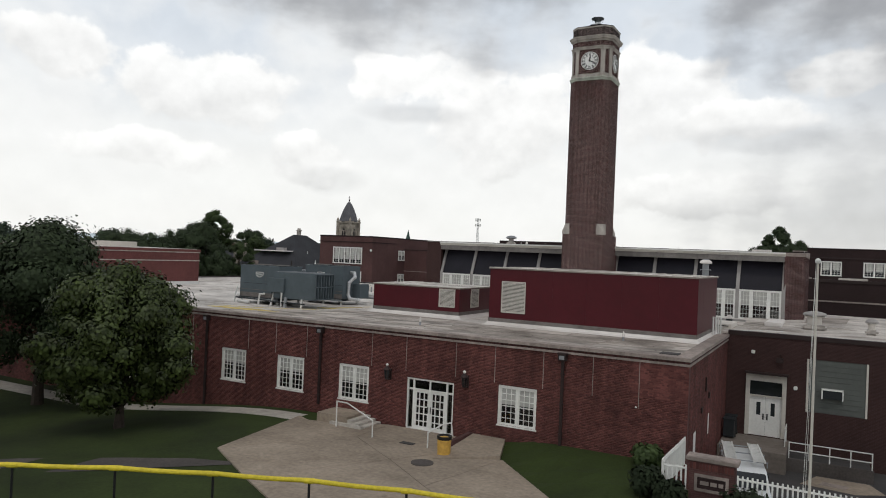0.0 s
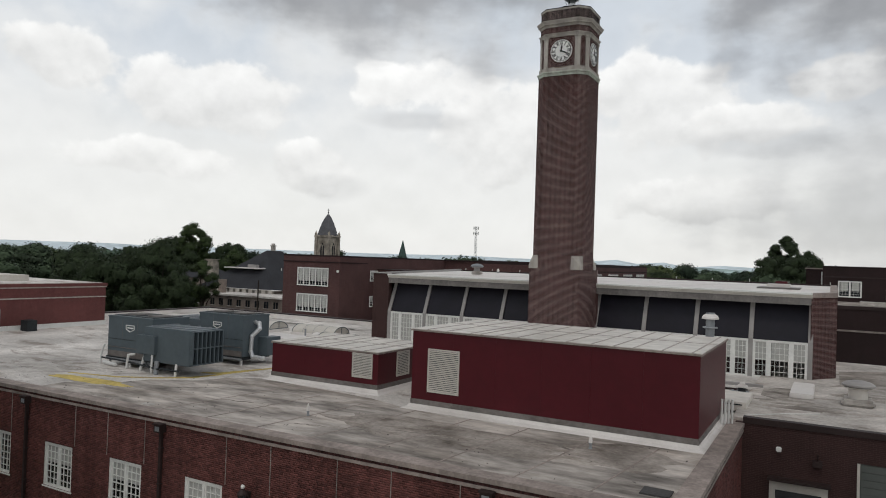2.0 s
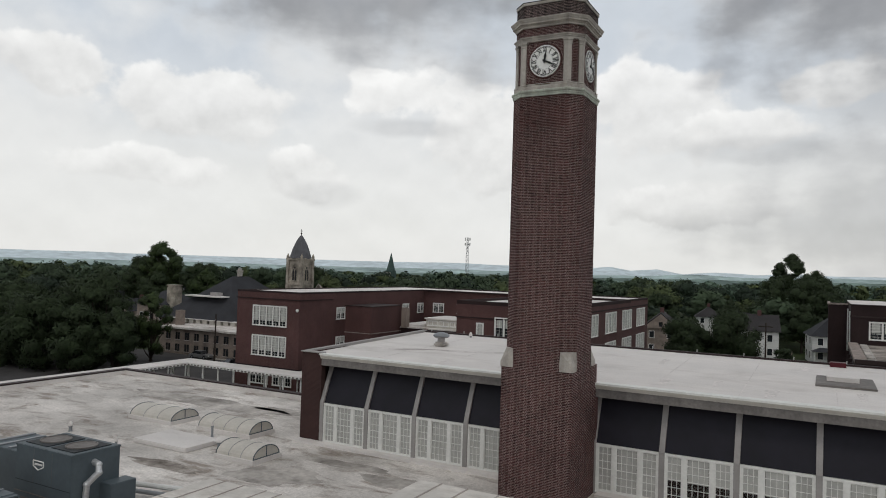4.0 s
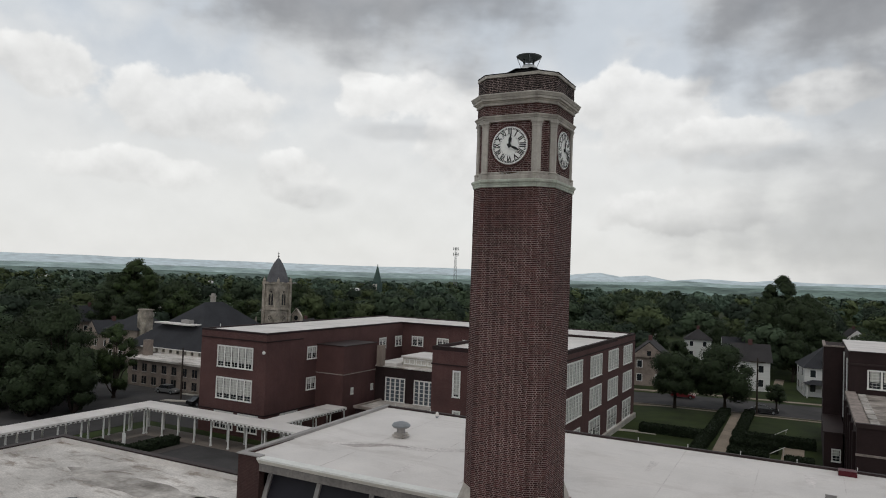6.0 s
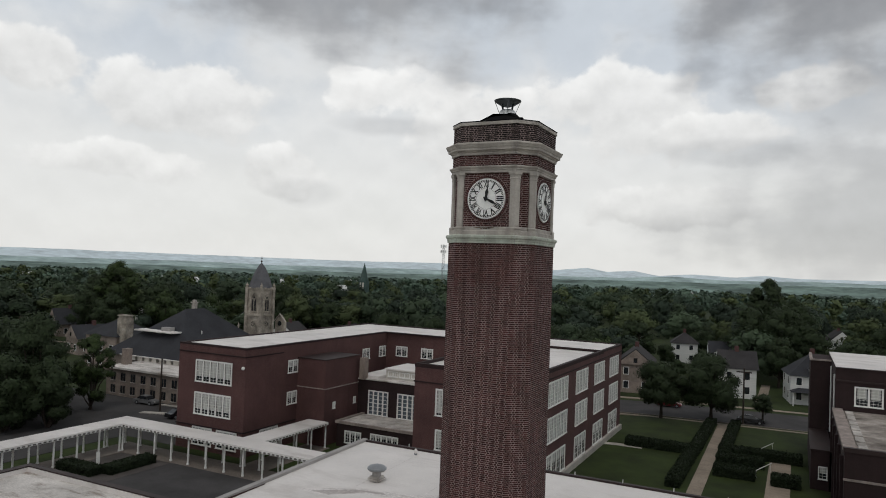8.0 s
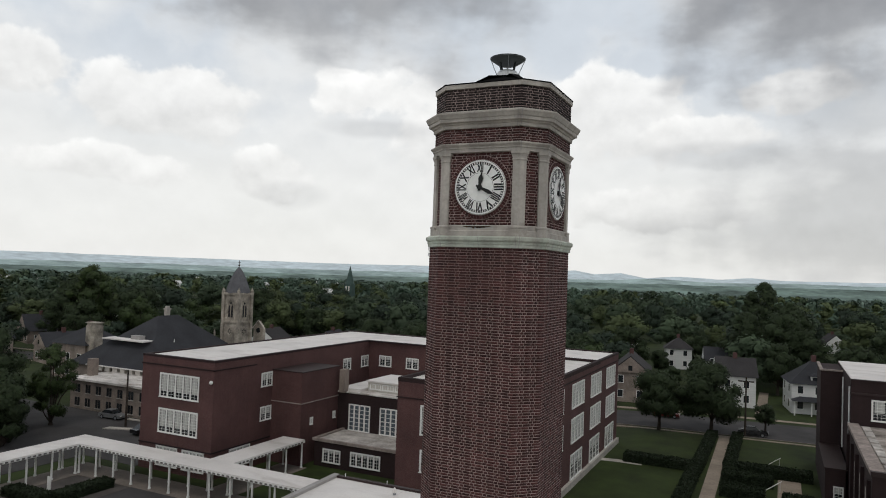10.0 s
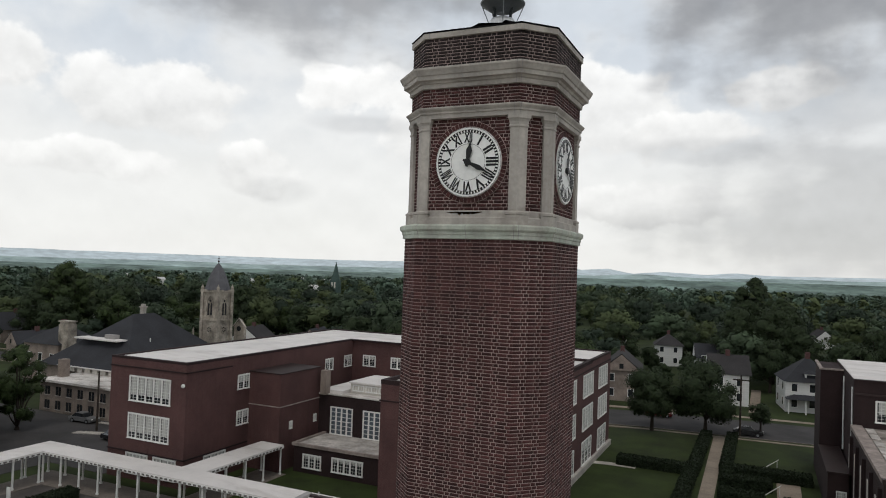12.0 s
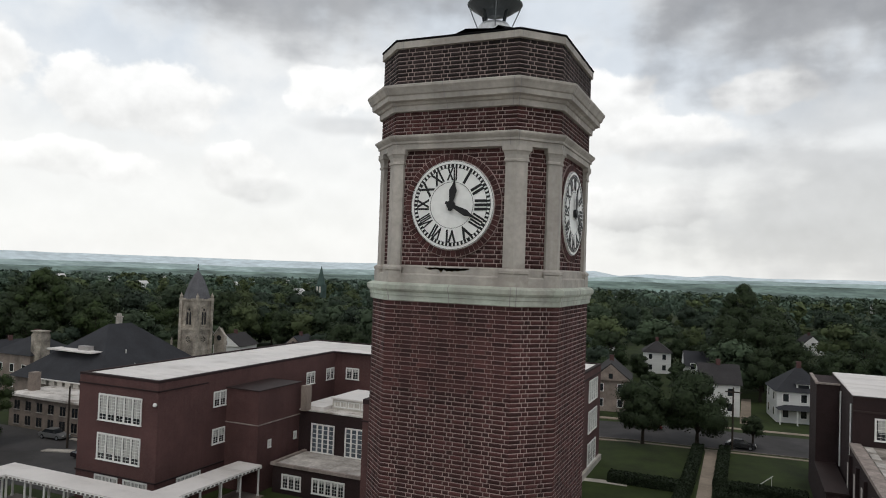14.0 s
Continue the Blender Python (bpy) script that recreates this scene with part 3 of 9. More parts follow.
# car park and drive west of the classroom building
sheet("car_park", [(-73.6, 62), (-37, 62), (-37, 94.0), (-73.6, 94.0)], "asphalt", "dark asphalt courtyard", z=-1.27)
sheet("drive", [(-150, 60), (-89.2, 60), (-89.2, 100.0), (-80, 100.0), (-80, 118.5), (-150, 118.5)], "asphalt", "grey asphalt drive and parking", z=-1.275)
sheet("path", [(-86.0, 62), (-82.4, 62), (-82.4, 94.0), (-62.2, 94.0), (-37, 94.0), (-37, 98.0), (-62.2, 98.0), (-62.2, 110.6), (-66.2, 110.6), (-66.2, 98.0), (-86.0, 98.0)], "concrete_dark", "grey concrete path under the covered walkway", z=-1.262)
sheet("path", [(-82.3, 62), (-73.7, 62), (-73.7, 93.9), (-82.3, 93.9)], "gravel", "dark earth bed beside the courtyard", z=-1.285)
sheet("parking_court", [(-3.95, 31), (30, 31), (30, 43.6), (-3.95, 43.6)], "asphalt", "dark asphalt court beside the entrance", z=-1.08)

# ---- main front building (A) ----
AY, AX1, AX0, ATOP = 30.3, -4.0, -57.0, 5.62
WIN_X = [(-36.0, 1), (-31.45, 1), (-27.0, 1), (-22.52, 2), (-12.88, 2)]
WIN_W, WIN_Z0, WIN_Z1 = 2.0, 1.60, 3.52
DOOR = (-18.1, 0.62, -15.33, 3.27)
LDOOR = (-40.2, 0.15, -38.55, 2.5)


def main_building():
    b = thing("front_building", (-30, 50, 0.5), "single-storey dark red brick school building with a pale flat roof", "building")
    holes = [(x, WIN_Z0, x + WIN_W, WIN_Z1) for x, _ in WIN_X] + [DOOR, LDOOR]
    bm = bmesh.new()
    wall_cells(bm, "y", AY + 0.02, 0.30, AX0, AX1, -1.4, 5.37, holes)
    wall_cells(bm, "x", AX1 - 0.02, -0.30, AY + 0.32, 44.2, -1.4, 5.37, [(32.1, 0.0, 33.0, 2.14)])
    bx(bm, -57, 68.6, -1.4, -33.4, 69.0, 5.95)
    bx(bm, -63.0, 51, -1.4, -62.6, 69.0, 5.95)
    bx(bm, -57.3, AY + 0.32, -1.4, -57.0, 36, 5.37)
    part("wall", bm, "mortar_facade", b, "dark red brick wall with thin joints")
    bm = bmesh.new()
    bx(bm, -62.6, 51, 5.2, -57, 68.6, 5.6)
    bx(bm, AX0, AY + 0.55, 5.2, -17.5, 68.6, 5.6)
    bx(bm, -17.5, AY + 0.55, 5.2, AX1 - 0.5, 58.5, 5.6)
    part("roof", bm, "roof_membrane", b, "pale flat membrane roof with stains")
    # coping: brick soldier band, pale stone edge, roof kerb
    bm = bmesh.new()
    bx(bm, AX0, AY - 0.04, 5.37, AX1 + 0.04, AY + 0.34, 5.47)
    bx(bm, AX1 - 0.34, AY + 0.34, 5.37, AX1 + 0.04, 44.2, 5.47)
    part("string_course", bm, "coping", b, "pale stone band under the roof edge")
    bm = bmesh.new()
    bx(bm, AX0, AY - 0.06, 5.58, AX1 + 0.06, AY + 0.6, 5.74)
    bx(bm, AX1 - 0.6, AY + 0.6, 5.58, AX1 + 0.06, 44.2, 5.74)
    part("roof_edge", bm, "coping", b, "weathered grey roof edge")
    bm = bmesh.new()
    bx(bm, -63.05, 50.8, 5.95, -62.4, 69.05, 6.06)
    bx(bm, -62.4, 68.5, 5.95, -33.4, 69.05, 6.06)
    part("parapet_cap", bm, "pipe_brown", b, "dark metal parapet cap")
    bm = bmesh.new()
    bx(bm, -62.6, 51, 5.6, -62.4, 68.6, 5.94)
    bx(bm, -62.4, 68.4, 5.6, -33.4, 68.6, 5.94)
    part("parapet_lining", bm, "roof_white", b, "white parapet lining")
    # added wall and floor: stop light from behind, shade painted as near-black
    part("partition", box(AX0 + 0.05, AY + 4.6, 0.2, AX1 - 0.4, AY + 4.8, 5.2), "room_shade", b, "near-black wall added unseen to keep the windows dark")
    part("inner_floor", box(AX0 + 0.05, AY + 0.33, 0.35, AX1 - 0.4, AY + 4.6, 0.45), "room_shade", b, "near-black floor added unseen behind the windows")
    for x, bl in WIN_X:
        k = window_kit(WIN_W, WIN_Z1 - WIN_Z0, (3, 3), 6, 0.45 if bl == 2 else (0.42 if x > -32 else 0.0), bar=0.024, jamb=0.12)
        place_window(b, k, (x, AY + 0.08, WIN_Z0), label="white-painted double sash window")
    # main entrance: frame with side lights and transom, two glazed leaves
    x0, z0, x1, z1 = DOOR
    bm = bmesh.new()
    t = 0.09
    for a in (x0, x0 + 0.36, x1 - 0.36 - t, x1 - t):
        bx(bm, a, AY + 0.06, z0, a + t, AY + 0.18, z1)
    bx(bm, x0 + 1.33, AY + 0.06, z1 - 0.56, x0 + 1.33 + 0.07, AY + 0.18, z1)
    bx(bm, x0, AY + 0.05, z1 - t, x1, AY + 0.19, z1 + 0.02)
    bx(bm, x0, AY + 0.05, z1 - 0.62, x1, AY + 0.19, z1 - 0.54)
    bx(bm, x0, AY + 0.05, z0 - 0.02, x1, AY + 0.19, z0 + 0.06)
    part("entrance_frame", bm, "white_paint", b, "white-painted entrance frame")
    for k in range(2):
        a = x0 + 0.45 + k * 0.94
        bm = bmesh.new()
        w, h = 0.92, z1 - 0.62 - z0 - 0.06
        zb = z0 + 0.06
        for u in (0, 1, 2, 3):
            uu = a + u * (w - 0.09) / 3
            ww = 0.13 if u in (0, 3) else 0.055
            uu = a if u == 0 else (a + w - 0.13 if u == 3 else uu)
            bx(bm, uu, AY + 0.08, zb, uu + ww, AY + 0.13, zb + h)
        for j in range(6):
            zz = zb + j * (h - 0.11) / 5
            bx(bm, a, AY + 0.082, zz, a + w, AY + 0.128, zz + (0.14 if j in (0, 5) else 0.055))
        d = part("door", bm, "white_paint", b, "white glazed entrance door leaf")
        bm = bmesh.new()
        bx(bm, a + 0.1, AY + 0.10, zb + 0.1, a + w - 0.1, AY + 0.11, zb + h - 0.1)
        part("pane", bm, "glass", d)
        bm = bmesh.new()
        rod(bm, (a + (0.85 if k == 0 else 0.07), AY + 0.03, zb + 0.85), (a + (0.85 if k == 0 else 0.07), AY + 0.03, zb + 1.2), 0.018)
        rod(bm, (a + (0.85 if k == 0 else 0.07), AY + 0.03, zb + 1.0), (a + (0.85 if k == 0 else 0.07), AY + 0.09, zb + 1.0), 0.014)
        part("handle", bm, "clock_black", d, "dark door handle")
    bm = bmesh.new()
    bx(bm, x0 + 0.05, AY + 0.11, z0, x0 + 0.4, AY + 0.118, z1 - 0.6)
    bx(bm, x1 - 0.4, AY + 0.11, z0, x1 - 0.05, AY + 0.118, z1 - 0.6)
    bx(bm, x0 + 0.05, AY + 0.11, z1 - 0.58, x1 - 0.05, AY + 0.118, z1 - 0.05)
    part("side_light", bm, "glass", b, "dark entrance glazing")
    # pair of plain doors further along
    x0, z0, x1, z1 = LDOOR
    bm = bmesh.new()
    bx(bm, x0 - 0.08, AY + 0.02, z1, x1 + 0.08, AY + 0.2, z1 + 0.12)
    bx(bm, x0 - 0.08, AY + 0.02, z0, x0, AY + 0.2, z1)
    bx(bm, x1, AY + 0.02, z0, x1 + 0.08, AY + 0.2, z1)
    part("door_frame", bm, "white_paint", b)
    for k in range(2):
        a = x0 + k * (x1 - x0) / 2
        c = a + (x1 - x0) / 2
        bm = bmesh.new()
        wall_cells(bm, "y", AY + 0.08, 0.05, a + 0.01, c - 0.01, z0, z1 - 0.02, [(a + 0.28, z0 + 0.85, a + 0.5, z1 - 0.4)])
        d = part("door", bm, "white_paint", b, "white flush door with a narrow pane")
        part("pane", box(a + 0.27, AY + 0.1, z0 + 0.84, a + 0.51, AY + 0.11, z1 - 0.39), "glass_far", d)
    # grey service door on the side wall
    d = part("door", box(AX1 - 0.1, 32.12, 0.0, AX1 - 0.04, 32.98, 2.12), "white_paint", b, "pale service door in the side wall")
    # downpipes with hopper heads
    for x, zb in ((-32.7, -0.4), (-23.8, 1.1), (-9.62, 1.1)):
        bm = bmesh.new()
        bx(bm, x - 0.065, AY - 0.14, zb, x + 0.065, AY - 0.03, 5.2)
        for z in (1.6, 3.0, 4.4):
            bx(bm, x - 0.09, AY - 0.15, z, x + 0.09, AY, z + 0.05)
        p = part("downpipe", bm, "pipe_brown", b, "dark brown metal downpipe")
        bm = bmesh.new()
        bx(bm, x - 0.19, AY - 0.3, 5.06, x + 0.19, AY - 0.01, 5.36)
        bx(bm, x - 0.23, AY - 0.34, 5.36, x + 0.23, AY - 0.07, 5.42)
        part("hopper", bm, "pipe_brown", p, "dark rain hopper")
        bm = bmesh.new()
        bx(bm, x - 0.12, AY - 0.306, 5.12, x + 0.12, AY - 0.3, 5.30)
        part("outlet_plate", bm, "galvanised", p, "pale grey plate")
    # slim pale control joints
    for x in (-36.6, -34.0, -29.3, -27.15, -24.85, -20.37, -18.2, -15.26, -13.1, -10.6, -8.2, -6.1):
        part("control_joint", box(x - 0.014, AY - 0.006, 3.6 if x < -7 else 3.3, x + 0.014, AY + 0.02, 5.36), "coping", b)
    return b


front_building = main_building()


def wall_lantern(x, z):
    l = thing("wall_lantern", (x, AY, z), "dark metal carriage lantern on the brick wall beside the entrance", "wall lamp", "entrance lanterns")
    y = AY - 0.34
    bm = bmesh.new()
    bx(bm, x - 0.09, AY - 0.03, z - 0.35, x + 0.09, AY, z + 0.25)
    rod(bm, (x, AY, z + 0.1), (x, y, z + 0.42), 0.03)
    rod(bm, (x, AY, z - 0.3), (x, y, z - 0.3), 0.025)
    part("bracket", bm, "pipe_brown", l)
    bm = bmesh.new()
    lathe(bm, (x, y, z - 0.3), [(0.06, 0), (0.10, 0.03), (0.10, 0.06)], 8)
    for k in range(6):
        a = math.pi * k / 3
        rod(bm, (x + 0.1 * math.cos(a), y + 0.1 * math.sin(a), z - 0.26), (x + 0.17 * math.cos(a), y + 0.17 * math.sin(a), z + 0.22), 0.014)
    lathe(bm, (x, y, z + 0.22), [(0.2, 0), (0.19, 0.03), (0.09, 0.16), (0.03, 0.2)], 8)
    part("cage", bm, "pipe_brown", l)
    bm = bmesh.new()
    lathe(bm, (x, y, z - 0.24), [(0.09, 0), (0.155, 0.45)], 6)
    part("glass_body", bm, "glass_far", l)
    bm = bmesh.new()
    bmesh.ops.create_uvsphere(bm, u_segments=10, v_segments=8, radius=0.08, matrix=Matrix.Translation((x, y, z + 0.48)))
    part("finial", bm, "white_paint", l, "pale round finial")


wall_lantern(-19.15, 3.35)
wall_lantern(-14.58, 3.5)


# ---- red plant housings on the roof ----
def plant_housing(x0, y0, x1, y1, z1, vents, label, cuts, mid):
    """A clad box on the roof: cuts are the x of its roof seams, mid the y of the seam along it."""
    h = thing("plant_housing", ((x0 + x1) / 2, (y0 + y1) / 2, 5.6), label, "roof housing", "red roof housings")
    bm = bmesh.new()
    rings = [[bm.verts.new(p) for p in ((x0 - o, y0 - o, z), (x1 + o, y0 - o, z), (x1 + o, y1 + o, z), (x0 - o, y1 + o, z))] for o, z in ((0.36, 5.57), (0.32, 5.625), (0.13, 5.69), (0.07, 5.80), (0.0, 5.81))]
    for a, b in zip(rings, rings[1:]):
        for k in range(4):
            bm.faces.new((a[k], a[(k + 1) % 4], b[(k + 1) % 4], b[k]))
    bm.faces.new(rings[0][::-1])
    bm.faces.new(rings[-1])
    part("curb", bm, "roof_white", h, "white membrane upstand round the base")
    part("base_flashing", box(x0 - 0.02, y0 - 0.02, 5.80, x1 + 0.02, y1 + 0.02, 6.03), "flashing", h, "grey metal flashing")
    n = max(3, round((x1 - x0) / 2.03))
    for k in range(n):
        a, b = x0 + (x1 - x0) * k / n, x0 + (x1 - x0) * (k + 1) / n
        part("cladding_panel", box(a + 0.002, y0, 6.03, b - 0.002, y0 + 0.08, z1 - 0.05), "red_panel", h, "smooth dark red metal panel")
        part("cladding_panel", box(a + 0.002, y1 - 0.08, 6.03, b - 0.002, y1, z1 - 0.05), "red_panel", h)
    m = max(2, round((y1 - y0) / 2.03))
    for k in range(m):
        a, b = y0 + 0.08 + (y1 - y0 - 0.16) * k / m, y0 + 0.08 + (y1 - y0 - 0.16) * (k + 1) / m
        part("cladding_panel", box(x0, a + 0.002, 6.03, x0 + 0.08, b - 0.002, z1 - 0.05), "red_panel", h)
        part("cladding_panel", box(x1 - 0.08, a + 0.002, 6.03, x1, b - 0.002, z1 - 0.05), "red_panel", h)
    part("roof_edge", box(x0 - 0.07, y0 - 0.07, z1 - 0.07, x1 + 0.07, y1 + 0.07, z1), "coping", h, "rust-tinged pale metal roof edge")
    xs, ys = [x0 - 0.05, *cuts, x1 + 0.05], [y0 - 0.05, mid, y1 + 0.05]
    g = 0.012
    for a, b in zip(xs, xs[1:]):
        for c, d in zip(ys, ys[1:]):
            part("roof_panel", box(a + g, c + g, z1 + 0.003, b - g, d - g, z1 + 0.03), "metal_roof", h, "pale metal roof sheet")
    for a in cuts:
        part("seam", box(a - 0.028, y0 - 0.06, z1 + 0.024, a + 0.028, y1 + 0.06, z1 + 0.05), "seam_metal", h, "raised grey roof seam")
    part("seam", box(x0 - 0.05, mid - 0.028, z1 + 0.024, x1 + 0.05, mid + 0.028, z1 + 0.046), "seam_metal", h)
    for side, u0, z0, u1, z2 in vents:
        bm = bmesh.new()
        fr = 0.06
        if side == "front":
            def put(a, b0, c, d0, e0=0.0, e1=0.05):
                bx(bm, a, y0 - e1, b0, c, y0 - e0, d0)
        else:
            def put(a, b0, c, d0, e0=0.0, e1=0.05):
                bx(bm, x1 + e0, a, b0, x1 + e1, c, d0)
        put(u0, z0, u0 + fr, z2)
        put(u1 - fr, z0, u1, z2)
        put(u0 + fr, z0, u1 - fr, z0 + fr)
        put(u0 + fr, z2 - fr, u1 - fr, z2)
        v = part("vent_grille", bm, "cream_panel", h, "cream louvred vent grille")
        bm = bmesh.new()
        put(u0 + fr, z0 + fr, u1 - fr, z2 - fr, 0.002, 0.008)
        part("backing", bm, "ac_dark", v)
        n = max(8, int((z2 - z0) / 0.085))
        for k in range(n):
            z = z0 + fr + (z2 - z0 - 2 * fr) * (k + 0.15) / n
            bm = bmesh.new()
            put(u0 + fr, z, u1 - fr, z + 0.052, 0.008, 0.04)
            part("slat", bm, "cream_panel", v)
    return h


plant_housing(-17.12, 38.05, -4.93, 45.2, 9.1, [("front", -16.3, 6.4, -14.75, 8.3)], "large dark red metal plant housing with a pale seamed roof", (-16.33, -15.35, -14.21, -13.75, -13.01, -12.07, -11.0, -9.98, -8.98, -8.09, -7.33, -6.27, -5.21), 41.75)
plant_housing(-26.72, 39.63, -20.0, 45.0, 7.6, [("front", -21.5, 6.3, -20.3, 7.5), ("side", 41.3, 6.25, 42.5, 7.5)], "small dark red metal plant housing with a pale seamed roof", (-26.0, -25.0, -23.85, -23.1, -21.8, -20.77), 42.42)

# ---- clock tower ----
# half-widths and corner cuts of the shaft, of the parts over the clocks and of the set-back clock stage
TX, TYC = -16.645, 56.415
TH, TC = 1.72, 0.573
UH, UC = 1.68, 0.575
PH, PC = 1.617, 0.538


def chamfered(h, c):
    return [(TX + a, TYC + b) for a, b in ((-h + c, -h), (h - c, -h), (h, -h + c), (h, h - c), (h - c, h), (-h + c, h), (-h, h - c), (-h, -h + c))]


def moulding(bm, prof, h, c):
    """A moulding round the tower: prof is (outset, height) from the bottom up."""
    rings = []
    for o, z in prof:
        rings.append([bm.verts.new((x, y, z)) for x, y in chamfered(h + o, c + 0.586 * o)])
    for a, b in zip(rings, rings[1:]):
        for i in range(8):
            bm.faces.new((a[i], a[(i + 1) % 8], b[(i + 1) % 8], b[i]))
    bm.faces.new(rings[0][::-1])
    bm.faces.new(rings[-1])


SHAFT0, SHAFT1 = 11.9, 24.529
SILL = [(0.01, 24.529), (0.036, 24.539), (0.036, 24.617), (0.052, 24.627), (0.052, 24.684), (0.078, 24.7), (0.099, 24.731), (0.099, 24.798), (0.073, 24.819), (0.021, 24.84)]
PLINTH = [(0.031, 24.84), (0.031, 24.979), (0.0, 25.0), (-0.031, 25.005), (-0.031, 25.119), (-0.052, 25.14)]
ARCH = [(-0.031, 27.108), (0.021, 27.114), (0.021, 27.202), (0.047, 27.212), (0.047, 27.248), (0.088, 27.29), (0.104, 27.316), (0.104, 27.341), (0.021, 27.367)]
CORN = [(0.01, 27.761), (0.042, 27.766), (0.047, 27.86), (0.078, 27.87), (0.099, 27.911), (0.172, 27.927), (0.177, 28.01), (0.203, 28.025), (0.234, 28.093), (0.26, 28.134), (0.26, 28.17), (0.031, 28.248)]
CAPS = [(0.0, 28.864), (0.031, 28.87), (0.031, 28.984), (0.0, 28.994)]


def clock_tower():
    t = thing("clock_tower", (TX, TYC, 5.6), "tall dark red brick clock tower with pale stone bands", "clock tower")
    bm = bmesh.new()
    i = 0.012
    prism(bm, [(TX - TH + i, TYC - TH + i), (TX + TH - i, TYC - TH + i), (TX + TH - i, 58.7), (TX - TH + i, 58.7)], 4.5, SHAFT0)
    prism(bm, chamfered(TH - i, TC), SHAFT0, 24.581)
    prism(bm, chamfered(PH - i, PC), 24.581, 27.171)
    prism(bm, chamfered(UH - i, UC), 27.171, 28.88)
    part("wall", bm, "mortar", t, "recessed grey mortar")
    # corner stones where the square base turns eight-sided
    for sx in (-1, 1):
        for sy in (-1, 1):
            bm = bmesh.new()
            cx, cy = TX + sx * TH, TYC + sy * TH
            pts = [(cx + sx * 0.03, cy + sy * 0.03), (cx - sx * (TC + 0.03), cy + sy * 0.03), (cx + sx * 0.03, cy - sy * (TC + 0.03))]
            lo = [bm.verts.new((x, y, SHAFT0)) for x, y in pts]
            md = [bm.verts.new((x, y, SHAFT0 + 0.25)) for x, y in pts]
            hi = [bm.verts.new((cx - sx * (0.30 * TC if k == 0 else (TC if k == 1 else 0)), cy - sy * (0.30 * TC if k == 0 else (0 if k == 1 else TC)), SHAFT0 + 0.88)) for k in range(3)]
            bm.faces.new(lo)
            bm.faces.new(hi)
            for a, b in ((lo, md), (md, hi)):
                for k in range(3):
                    bm.faces.new((a[k], a[(k + 1) % 3], b[(k + 1) % 3], b[k]))
            bmesh.ops.recalc_face_normals(bm, faces=bm.faces)
            part("corner_stone", bm, "limestone", t, "pale stone block at the tower's corner")
    for name, prof, h, c, lab in (("sill_band", SILL, TH, TC, "weathered pale stone sill band"), ("plinth_band", PLINTH, UH, UC, "stepped pale stone plinth under the clocks"), ("architrave", ARCH, UH, UC, "pale stone band over the clocks"), ("cornice", CORN, UH, UC, "projecting pale stone cornice"), ("parapet_cap", CAPS, UH, UC, "pale stone parapet cap")):
        bm = bmesh.new()
        moulding(bm, prof, h, c)
        part(name, bm, "limestone_green" if name == "sill_band" else "limestone", t, lab)
    bm = bmesh.new()
    moulding(bm, [(0.035, 28.994), (0.045, 29.02), (-0.02, 29.035), (-0.6, 29.075), (-1.30, 29.49), (-1.36, 29.53)], UH, UC)
    part("roof", bm, "tar_roof", t, "low black roof")
    # siren: domed drum, struts, upturned dish
    sx, zc = TX + 0.045, 29.52
    bm = bmesh.new()
    lathe(bm, (sx, TYC, zc), [(0.33, 0), (0.33, 0.05), (0.29, 0.06), (0.30, 0.17), (0.27, 0.22), (0.17, 0.26), (0.05, 0.275)], 28)
    s = part("siren", bm, "foil", t, "pale metal warning siren")
    for k in range(8):
        a = math.pi * (k + 0.5) / 4
        bm = bmesh.new()
        thick = 0.032 if k % 2 else 0.011
        inner, z1 = (0.20, 0.46) if k % 2 else (0.30, 0.585)
        outer = 0.30 if k % 2 else 0.505
        rod(bm, (sx + inner * math.cos(a), TYC + inner * math.sin(a), zc + 0.10), (sx + outer * math.cos(a), TYC + outer * math.sin(a), zc + z1), thick, seg=6)
        part("strut", bm, "ac_dark" if k % 2 else "galvanised", s)
    bm = bmesh.new()
    lathe(bm, (sx, TYC, zc), [(0.04, 0.36), (0.12, 0.365), (0.30, 0.43), (0.45, 0.53), (0.515, 0.575), (0.52, 0.60), (0.50, 0.605), (0.40, 0.54), (0.12, 0.44)], 32)
    part("dish", bm, "galvanised", s, "upturned grey metal dish")
    bm = bmesh.new()
    for k in range(32):
        a, b = 2 * math.pi * k / 32, 2 * math.pi * (k + 1) / 32
        rod(bm, (sx + 0.51 * math.cos(a), TYC + 0.51 * math.sin(a), zc + 0.595), (sx + 0.51 * math.cos(b), TYC + 0.51 * math.sin(b), zc + 0.595), 0.014, seg=6)
    part("rim", bm, "ac_dark", s, "dark rolled rim of the dish")
